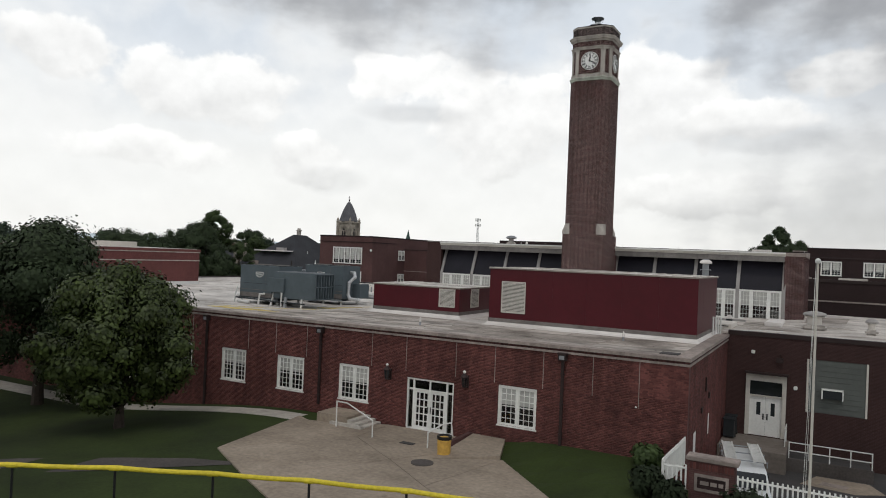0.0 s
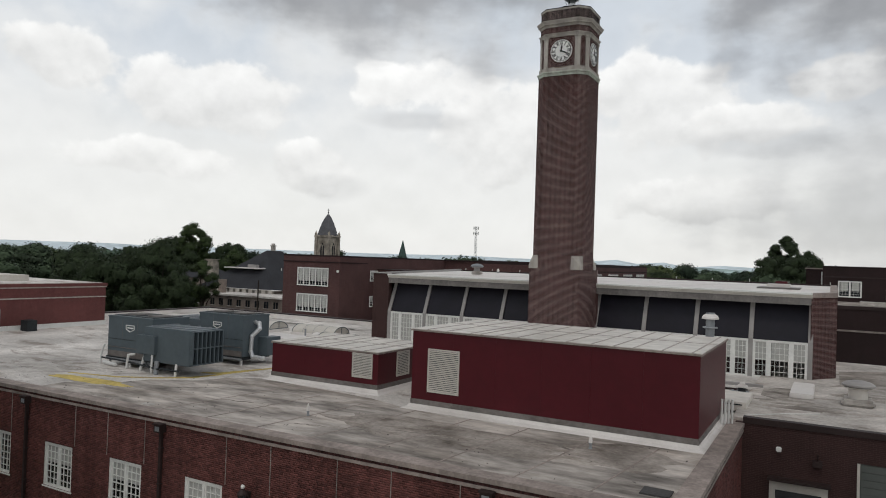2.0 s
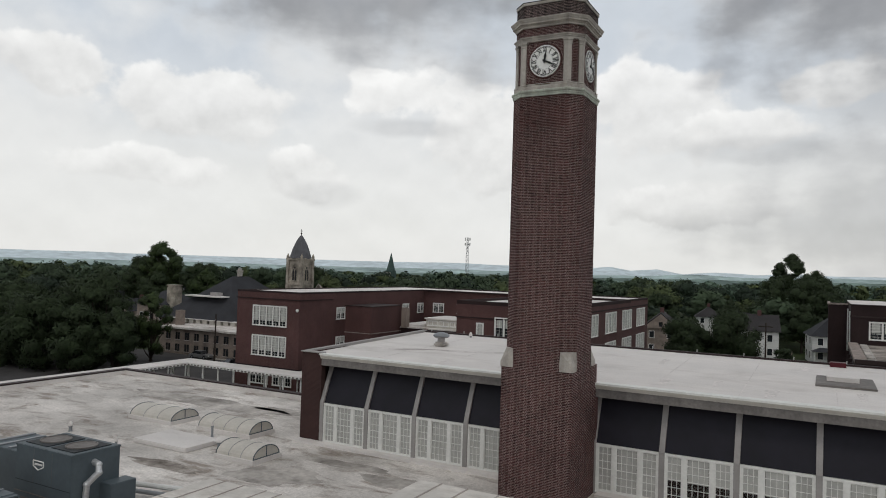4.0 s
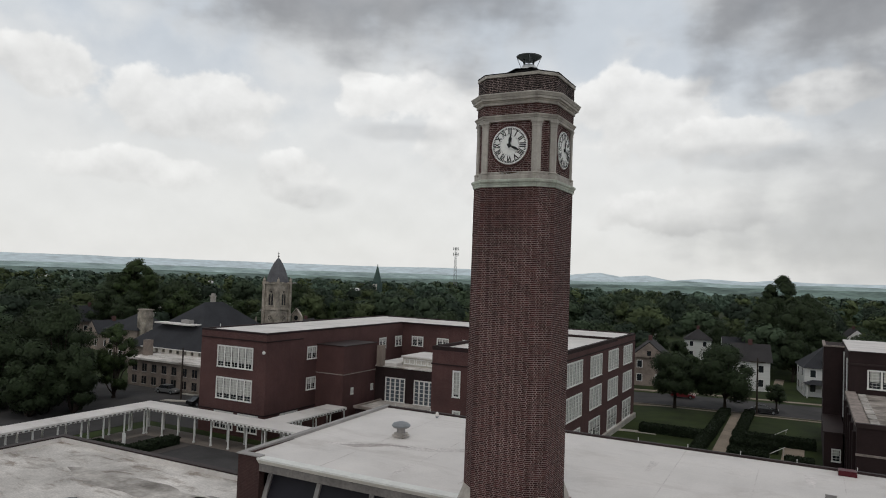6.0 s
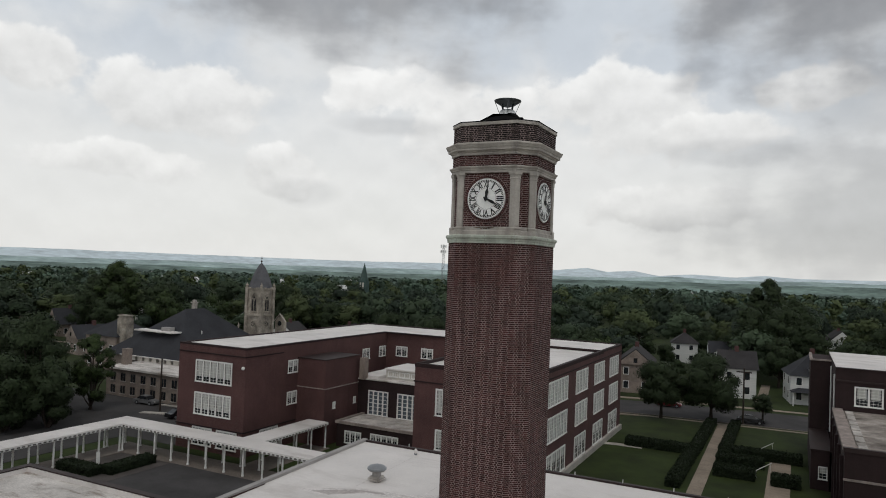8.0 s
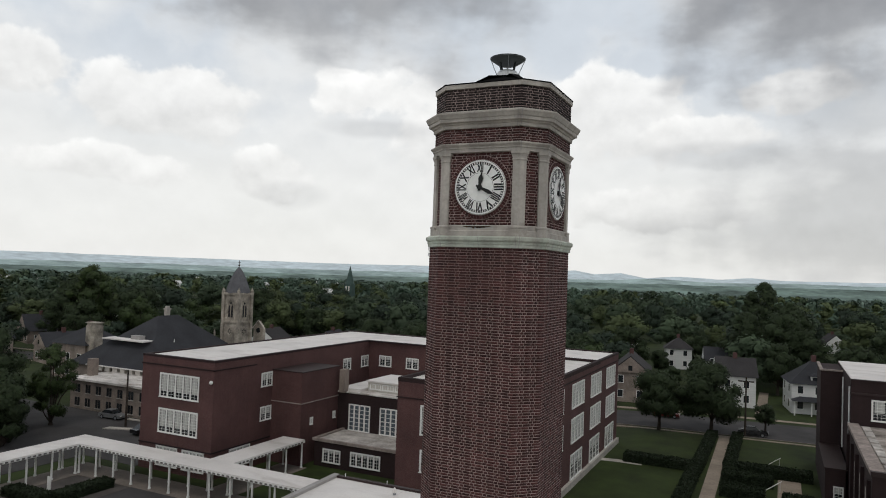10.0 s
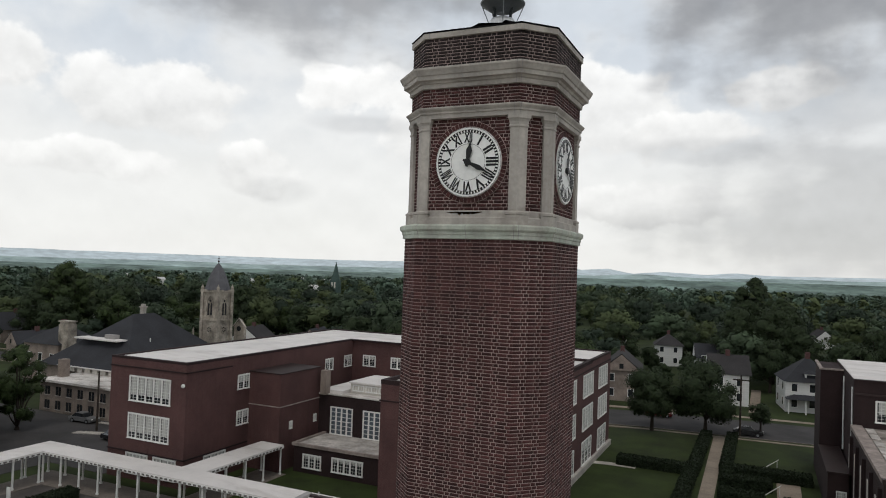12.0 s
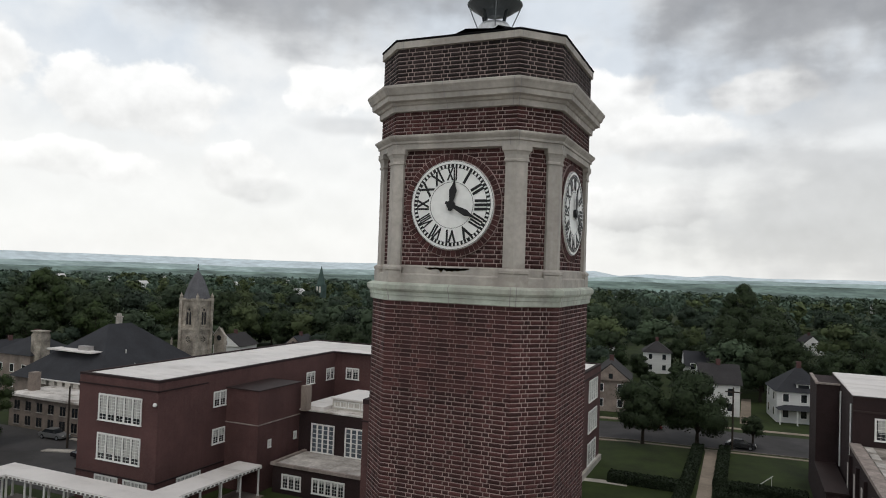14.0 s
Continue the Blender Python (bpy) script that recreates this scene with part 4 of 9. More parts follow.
    # upright joints between the stones of the bands
    for prof, h, c, cuts in ((SILL, TH, TC, (0.04, 0.52, 0.97)), (ARCH, UH, UC, (0.04, 0.95)), (CORN, UH, UC, (0.02, 0.45, 0.96)), (CAPS, UH, UC, (0.06, 0.95))):
        for face in range(8):
            for cut in cuts[: 3 if face % 2 == 0 else 1]:
                bm = bmesh.new()
                lo, hi = [], []
                for o, z in prof:
                    ring = chamfered(h + o + 0.002, c + 0.586 * o)
                    a, b = Vector(ring[face]), Vector(ring[(face + 1) % 8])
                    u = (b - a).normalized()
                    p = a.lerp(b, cut)
                    q = Vector((TX, TYC))
                    for dst, d in ((lo, -0.006), (hi, 0.006)):
                        w = p + u * d
                        dst.append((bm.verts.new((w.x, w.y, z)), bm.verts.new((w.x + (q.x - w.x) * 0.04, w.y + (q.y - w.y) * 0.04, z))))
                for k in range(len(prof) - 1):
                    bm.faces.new((lo[k][0], hi[k][0], hi[k + 1][0], lo[k + 1][0]))
                    bm.faces.new((lo[k][1], lo[k][0], lo[k + 1][0], lo[k + 1][1]))
                    bm.faces.new((hi[k][0], hi[k][1], hi[k + 1][1], hi[k + 1][0]))
                part("stone_joint", bm, "grey_frame", t)
    # pilasters folded round the eight corners, with pedestals, bases and flared capitals
    pts = [Vector(p) for p in chamfered(PH, PC)]

    def section(i, la, lb, th):
        c = pts[i]
        d1 = (pts[i - 1] - c).normalized()
        d2 = (pts[(i + 1) % 8] - c).normalized()
        n1, n2 = Vector((-d1.y, d1.x)), Vector((d2.y, -d2.x))
        a, b = (la, lb) if i % 2 == 1 else (lb, la)
        mit = (n1 + n2) * (th / (1 + n1.dot(n2)))
        return [c + d1 * a - n1 * 0.03, c + d1 * a + n1 * th, c + mit, c + d2 * b + n2 * th, c + d2 * b - n2 * 0.03]

    def folded(bm, i, steps):
        """A folded post: steps are (swell, height) from the bottom up."""
        rings = []
        for w, z in steps:
            rings.append([bm.verts.new((p.x, p.y, z)) for p in section(i, 0.160 + w, 0.190 + w, 0.054 + w)])
        for a, b in zip(rings, rings[1:]):
            for k in range(5):
                bm.faces.new((a[k], a[(k + 1) % 5], b[(k + 1) % 5], b[k]))
        bm.faces.new(rings[0][::-1])
        bm.faces.new(rings[-1])
        bmesh.ops.recalc_face_normals(bm, faces=bm.faces)

    for i in range(8):
        bm = bmesh.new()
        folded(bm, i, [(0.0, 25.099), (0.0, 26.891)])
        p = part("pilaster", bm, "limestone", t, "pale stone pilaster folded round the corner")
        bm = bmesh.new()
        folded(bm, i, [(0.045, 24.829), (0.045, 25.031), (0.035, 25.047), (0.055, 25.057), (0.055, 25.099), (0.02, 25.124), (0.003, 25.135)])
        part("pedestal", bm, "limestone", p)
        bm = bmesh.new()
        folded(bm, i, [(0.004, 26.86), (0.018, 26.87), (0.018, 26.901), (0.006, 26.912), (0.012, 26.974), (0.03, 27.02), (0.048, 27.041), (0.048, 27.119)])
        part("capital", bm, "limestone", p)
    # rust run on the plinth under the dial
    rng = random.Random(8)
    y = TYC - UH + 0.03 - 0.003
    top = [(-0.46 + 0.80 * k / 16, 25.117 - 0.012 * rng.random()) for k in range(17)]
    low = [(-0.46 + 0.80 * k / 16, 25.117 - 0.02 - 0.075 * rng.random() * math.sin(math.pi * k / 16)) for k in range(17)]
    bm = bmesh.new()
    A = [bm.verts.new((TX + u, y, z)) for u, z in low]
    B = [bm.verts.new((TX + u, y, z)) for u, z in top]
    for k in range(16):
        bm.faces.new((A[k], A[k + 1], B[k + 1], B[k]))
    bmesh.ops.extrude_face_region(bm, geom=bm.faces[:])
    part("rust_stain", bm, "rust_stain", t, "brown rust run on the stone under the dial")
    for k in range(4):
        clock_face(t, Matrix.Translation((TX, TYC, 0)) @ Matrix.Rotation(math.pi / 2 * k, 4, "Z"))
    return t


NUMERALS = ["XII", "I", "II", "III", "IIII", "V", "VI", "VII", "VIII", "IX", "X", "XI"]


def clock_face(t, rot):
    r, zc, y = 0.745, 26.16, -PH - 0.015
    bm = bmesh.new()

    def disc(r0, r1, ya, yb, seg=48):
        ring = []
        for rr, yy in ((r0, ya), (r0, yb), (r1, yb), (r1, ya)):
            ring.append([bm.verts.new((rr * math.cos(2 * math.pi * i / seg), yy, zc + rr * math.sin(2 * math.pi * i / seg))) for i in range(seg)])
        for a in range(4):
            for i in range(seg):
                bm.faces.new((ring[a][i], ring[a][(i + 1) % seg], ring[(a + 1) % 4][(i + 1) % seg], ring[(a + 1) % 4][i]))

    disc(r * 1.0, r * 1.17, y - 0.004, y + 0.03)
    bmesh.ops.recalc_face_normals(bm, faces=bm.faces)
    bmesh.ops.transform(bm, matrix=rot, verts=bm.verts)
    c = part("clock", bm, "mortar", t, "large round white clock with roman numerals in a ring of bricks")
    # ring of upright bricks round the dial
    n = 60
    bm = bmesh.new()
    ro, ri, w = r * 1.155, r * 1.02, math.pi * r * 1.08 / n - 0.006
    bx(bm, -w, -0.012, -(ro - ri) / 2, w, 0.02, (ro - ri) / 2)
    ring_brick = bpy.data.meshes.new("brick")
    bm.to_mesh(ring_brick)
    bm.free()
    ring_brick.materials.append(MAT["brick_tower"])
    for k in range(n):
        ob = new("brick", ring_brick)
        ob.parent = c
        ob.matrix_local = Matrix.Translation(-ORG[t]) @ rot @ Matrix.Translation((0, y - 0.004, zc)) @ Matrix.Rotation(2 * math.pi * (k + 0.5) / n, 4, "Y") @ Matrix.Translation((0, 0, (ro + ri) / 2))
    bm = bmesh.new()
    bmesh.ops.create_cone(bm, cap_ends=True, segments=48, radius1=r, radius2=r, depth=0.06, matrix=Matrix.Translation((0, y - 0.01, zc)) @ Matrix.Rotation(math.pi / 2, 4, "X"))
    bmesh.ops.transform(bm, matrix=rot, verts=bm.verts)
    part("dial", bm, "clock_white", c, "white clock dial")
    f = y - 0.042
    bm = bmesh.new()
    for a, b in ((0.985, 0.993), (0.918, 0.927), (0.838, 0.846), (0.515, 0.523)):
        disc(r * a, r * b, f - 0.003, f)
    for k in range(60):
        a = 2 * math.pi * k / 60
        m = Matrix.Translation((0, 0, zc)) @ Matrix.Rotation(a, 4, "Y")
        w = 0.018 if k % 5 else 0.026
        vs = bx(bm, -w, f - 0.003, r * 0.846, w, f, r * 0.918)
        bmesh.ops.transform(bm, matrix=m, verts=vs)
    bmesh.ops.recalc_face_normals(bm, faces=bm.faces)
    bmesh.ops.transform(bm, matrix=rot, verts=bm.verts)
    part("minute_track", bm, "clock_black", c, "black minute marks")
    for k, txt in enumerate(NUMERALS):
        cu = bpy.data.curves.new("numeral", "FONT")
        cu.body, cu.align_x, cu.align_y, cu.size, cu.extrude, cu.offset = txt, "CENTER", "CENTER", 0.275, 0.002, 0.009
        tmp = bpy.data.objects.new("numeral", cu)
        scene.collection.objects.link(tmp)
        me = bpy.data.meshes.new_from_object(tmp)
        bpy.data.objects.remove(tmp)
        bm = bmesh.new()
        bm.from_mesh(me)
        bpy.data.meshes.remove(me)
        wide = max(v.co.x for v in bm.verts) - min(v.co.x for v in bm.verts)
        sx = min(1.0, 0.185 / wide)
        a = 2 * math.pi * k / 12
        m = rot @ Matrix.Translation((0, f - 0.004, zc)) @ Matrix.Rotation(a, 4, "Y") @ Matrix.Translation((0, 0, r * 0.68)) @ Matrix.Rotation(math.pi / 2, 4, "X") @ Matrix.Diagonal((sx, 1.05, 1, 1))
        bmesh.ops.transform(bm, matrix=m, verts=bm.verts)
        part("numeral", bm, "clock_black", c, "bold black roman numeral")
    for ang, ln, w, dy in ((8.0, 0.45, 0.062, 0.03), (116.0, 0.55, 0.05, 0.045)):
        bm = bmesh.new()
        pts = [(-w * 0.5, -0.10), (w * 0.5, -0.10), (w * 0.55, 0.05), (w * 1.1, ln * 0.55), (w * 0.5, ln * 0.72), (0, ln), (-w * 0.5, ln * 0.72), (-w * 1.1, ln * 0.55), (-w * 0.55, 0.05)]
        lo = [bm.verts.new((u, f - dy, v)) for u, v in pts]
        hi = [bm.verts.new((u, f - dy - 0.014, v)) for u, v in pts]
        bm.faces.new(lo)
        bm.faces.new(hi[::-1])
        for i in range(len(pts)):
            bm.faces.new((lo[i], hi[i], hi[(i + 1) % len(pts)], lo[(i + 1) % len(pts)]))
        bmesh.ops.create_cone(bm, cap_ends=True, segments=16, radius1=0.07, radius2=0.07, depth=0.05, matrix=Matrix.Translation((0, f - dy + 0.01, 0)) @ Matrix.Rotation(math.pi / 2, 4, "X"))
        bmesh.ops.recalc_face_normals(bm, faces=bm.faces)
        bmesh.ops.transform(bm, matrix=rot @ Matrix.Translation((0, 0, zc)) @ Matrix.Rotation(radians(ang), 4, "Y"), verts=bm.verts)
        part("pointer", bm, "clock_black", c, "black clock pointer")


clock_tower()


# ---- hall with slanted roof lights (M) ----
def hall():
    h = thing("hall_building", (-17, 66, 5.6), "brick hall with black slanted screens over white sash windows", "building")
    y0, y1, xl, xr = 58.6, 73.6, -33.4, -0.5

    def top(x, y):
        return 10.9 + 0.35 * (y - y0) / (y1 - y0)
    bm = bmesh.new()
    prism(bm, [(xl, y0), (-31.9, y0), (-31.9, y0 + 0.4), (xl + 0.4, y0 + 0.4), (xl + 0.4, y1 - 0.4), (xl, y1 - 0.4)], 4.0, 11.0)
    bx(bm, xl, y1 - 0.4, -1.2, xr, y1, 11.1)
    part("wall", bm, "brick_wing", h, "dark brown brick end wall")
    bm = bmesh.new()
    prism(bm, [(-1.86, y0), (-0.5, 60.6), (-0.5, y1 - 0.4), (-0.9, y1 - 0.4), (-0.9, 60.9), (-1.86, y0 + 0.5)], 4.0, 10.75)
    part("end_wall", bm, "mortar", h, "splayed brick end wall with pale joints")
    bm = bmesh.new()
    prism(bm, [(xl - 0.05, y0 - 0.1), (-31.85, y0 - 0.1), (-31.85, y0 + 0.35), (xl + 0.3, y0 + 0.35), (xl + 0.3, y1), (xl - 0.05, y1)], 11.0, lambda x, y: top(x, y) + 0.16)
    part("parapet_cap", bm, "grey_frame", h, "dark stone parapet cap")
    bm = bmesh.new()
    prism(bm, [(-1.9, y0 - 0.1), (-0.45, 60.5), (-0.45, y1), (-0.9, y1), (-0.9, 61), (-1.9, y0 + 0.5)], 10.75, lambda x, y: top(x, y) + 0.10)
    part("parapet_cap", bm, "coping", h, "dark stone parapet cap")
    bm = bmesh.new()
    prism(bm, [(-31.9, y0 - 0.05), (-1.9, y0 - 0.05), (-0.9, 61), (-0.9, y1), (xl + 0.28, y1), (xl + 0.28, y0 + 0.33), (-31.9, y0 + 0.33)], lambda x, y: top(x, y) - 0.2, top)
    part("roof", bm, "roof_white", h, "bright white flat roof")
    # white cornice along the front
    bm = bmesh.new()
    bx(bm, -31.95, y0 - 0.20, 10.90, -1.8, y0 + 0.4, 11.0)
    part("cornice", bm, "white_paint", h, "white moulded cornice")
    bm = bmesh.new()
    for k, (o, za, zb) in enumerate(((0.14, 10.80, 10.90), (0.07, 10.70, 10.80))):
        bx(bm, -31.95, y0 - o, za, -1.8, y0 + 0.4, zb)
    part("bed_mould", bm, "cream_panel", h, "weathered moulding under the cornice")
    part("fascia", box(-31.9, y0 - 0.02, 10.28, -1.86, y0 + 0.3, 10.70), "fascia_brown", h, "weathered grey-brown fascia board")
    back = 1.0
    for xa, xb, bays in ((-31.9, -18.9, 4), (-15.1, -1.86, 4)):
        w = 3.25 if xa < -20 else 3.28
        edges = [xb - w * k for k in range(bays, -1, -1)] if xa > -20 else [-31.75 + 3.24 * k for k in range(bays + 1)]
        for k, e in enumerate(edges):
            bm = bmesh.new()
            hw = 0.13
            prism(bm, [(e - hw, y0 - 0.06), (e + hw, y0 - 0.06), (e + hw, y0 + 0.3), (e - hw, y0 + 0.3)], 5.5, 8.05)
            prof = [(y0 - 0.06, 8.05), (y0 + 0.3, 8.05), (y0 + back + 0.2, 10.28), (y0 + back - 0.16, 10.28)]
            lo = [bm.verts.new((e - hw, y, z)) for y, z in prof]
            hi = [bm.verts.new((e + hw, y, z)) for y, z in prof]
            bm.faces.new(lo)
            bm.faces.new(hi[::-1])
            for i in range(4):
                bm.faces.new((lo[i], hi[i], hi[(i + 1) % 4], lo[(i + 1) % 4]))
            bmesh.ops.recalc_face_normals(bm, faces=bm.faces)
            part("rib", bm, "grey_frame", h, "grey slanted rib between bays")
        for a, b in zip(edges, edges[1:]):
            bm = bmesh.new()
            prof = [(y0 + 0.06, 8.05), (y0 + 0.12, 8.05), (y0 + back + 0.02, 10.3), (y0 + back - 0.04, 10.3)]
            lo = [bm.verts.new((a + 0.12, y, z)) for y, z in prof]
            hi = [bm.verts.new((b - 0.12, y, z)) for y, z in prof]
            bm.faces.new(lo)
            bm.faces.new(hi[::-1])
            for i in range(4):
                bm.faces.new((lo[i], hi[i], hi[(i + 1) % 4], lo[(i + 1) % 4]))
            bmesh.ops.recalc_face_normals(bm, faces=bm.faces)
            part("roof_light_screen", bm, "screen_black", h, "black slanted screen over the windows")
            span, at = b - a - 0.26, a + 0.13
            for part_of, panes in ((0.295, 3), (0.41, 4), (0.295, 3)):
                bl = 0.98 if xa < -20 or a < -12.5 else 0.52
                k = window_kit(round(span * part_of, 3), 2.30, (panes,), 6, bl, bar=0.022, jamb=0.10)
                place_window(h, k, (at, y0 + 0.02, 5.72), label="white sash window with a drawn blind")
                at += span * part_of
            part("apron", box(a + 0.13, y0 - 0.01, 5.5, b - 0.13, y0 + 0.2, 5.65), "grey_frame", h)
        part("soffit", box(xa, y0 + 0.3, 10.28, xb, y0 + back + 0.3, 10.36), "grey_frame", h)
    part("rear_wall", box(-19.2, y0, 4.5, -14.9, y0 + 0.3, 10.7), "brick_far", h)
    return h


hall()


# ---- west block standing higher than the roof (C) ----
def west_block():
    b = thing("west_block", (-70, 42, -1), "plain red brick block with two pale stone bands", "building")
    bm = bmesh.new()
    bx(bm, -84, 33, -1.5, -56.6, 51.2, 8.95)
    part("wall", bm, "brick_light", b, "plain red brick wall")
    bm = bmesh.new()
    bx(bm, -84.05, 32.95, 8.85, -56.55, 51.25, 8.95)
    bx(bm, -84.05, 32.95, 8.0, -56.55, 51.25, 8.09)
    part("string_course", bm, "limestone", b, "pale stone band")
    bm = bmesh.new()
    bx(bm, -84.1, 32.9, 8.95, -56.5, 51.3, 9.2)
    part("parapet_cap", bm, "brick_light", b)
    part("roof", box(-83.8, 33.2, 9.2, -56.8, 51, 9.24), "roof_membrane", b)
    part("base_flashing", box(-56.6, 34, 5.6, -56.45, 51.2, 5.95), "pipe_white", b)
    part("roof_unit", box(-66, 44, 9.2, -61, 47, 9.75), "cream_panel", b, "pale roof unit")


west_block()


# ---- east wing (W) with service doors ----
def east_wing():
    b = thing("east_wing", (8, 55, -0.5), "low dark brick wing with white service doors and a boarded window", "building")
    y = 43.65
    dz = 0.02
    bm = bmesh.new()
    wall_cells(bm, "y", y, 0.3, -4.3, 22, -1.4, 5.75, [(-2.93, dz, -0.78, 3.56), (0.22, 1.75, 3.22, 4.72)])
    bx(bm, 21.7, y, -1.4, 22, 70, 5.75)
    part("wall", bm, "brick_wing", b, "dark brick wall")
    bm = bmesh.new()
    bx(bm, -4.0, y - 0.05, 5.75, 22.05, y + 0.35, 6.0)
    part("parapet_cap", bm, "pipe_brown", b, "dark parapet cap")
    bm = bmesh.new()
    bx(bm, -3.9, y + 0.35, 5.4, 22, 70, 5.85)
    bx(bm, -4.5, 44.2, 5.55, -3.9, 58.5, 5.85)
    part("roof", bm, "roof_east", b, "stained pale flat roof")
    x0, x1, z1 = -2.93, -0.78, 3.56
    bm = bmesh.new()
    fw = 0.22
    bx(bm, x0, y - 0.05, dz, x0 + fw, y + 0.25, z1)
    bx(bm, x1 - fw, y - 0.05, dz, x1, y + 0.25, z1)
    bx(bm, x0 + fw, y - 0.05, z1 - 0.38, x1 - fw, y + 0.25, z1)
    bx(bm, x0 + fw, y - 0.02, 2.28, x1 - fw, y + 0.22, 2.36)
    part("door_frame", bm, "cream_panel", b, "pale stone door surround")
    part("transom_light", box(x0 + fw, y + 0.12, 2.36, x1 - fw, y + 0.14, z1 - 0.38), "glass_far", b)
    part("door_canopy", box(x0 - 0.05, y - 0.5, z1 + 0.06, x1 + 0.1, y, z1 + 0.16), "pipe_brown", b)
    mid = (x0 + x1) / 2
    for k, (a, c) in enumerate(((x0 + fw, mid - 0.005), (mid + 0.005, x1 - fw))):
        wx = (a + c) / 2 - 0.02 + (0.06 if k == 0 else -0.04)
        bm = bmesh.new()
        wall_cells(bm, "y", y + 0.08, 0.06, a, c, dz, 2.28, [(wx - 0.09, 1.2, wx + 0.13, 1.95)])
        d = part("door", bm, "white_paint", b, "white service door with a narrow pane")
        part("pane", box(wx - 0.1, y + 0.1, 1.19, wx + 0.14, y + 0.11, 1.96), "glass_far", d)
        px = c - 0.1 if k == 0 else a + 0.1
        part("push_plate", box(px - 0.04, y + 0.05, 0.95, px + 0.04, y + 0.08, 1.3), "clock_black", d, "dark push plate")
    # boarded window
    part("window_surround", box(0.22, y + 0.05, 1.75, 3.22, y + 0.1, 4.72), "garage_grey", b, "grey boarded window")
    for k in range(10):
        z = 1.8 + k * 0.29
        part("board", box(0.35, y + 0.02, z, 3.1, y + 0.05, z + 0.27), "garage_grey", b)
    for x in (0.22, 3.12):
        part("window_trim", box(x, y - 0.03, 1.75, x + 0.1, y + 0.05, 4.72), "cream_panel", b)
    bm = bmesh.new()
    bx(bm, 1.05, y - 0.3, 2.65, 2.0, y + 0.02, 3.1)
    u = part("window_unit", bm, "ac_dark", b, "dark window air conditioner")
    bm = bmesh.new()
    bx(bm, 0.98, y - 0.33, 2.6, 1.05, y, 3.15)
    bx(bm, 2.0, y - 0.33, 2.6, 2.06, y, 3.15)
    bx(bm, 0.98, y - 0.33, 3.1, 2.06, y, 3.16)
    part("unit_frame", bm, "white_paint", u)
    return b


east_wing()


# ---- classroom building (B) ----
def strip_window(b, loc, w, h, lights, rz=0.0, blind=0.55, rows=6):
    k = window_kit(w, h, (2,) * lights, rows, blind, pane="glass_far", bar=0.02, jamb=0.14)
    return place_window(b, k, loc, rz, "white multi-light classroom window")


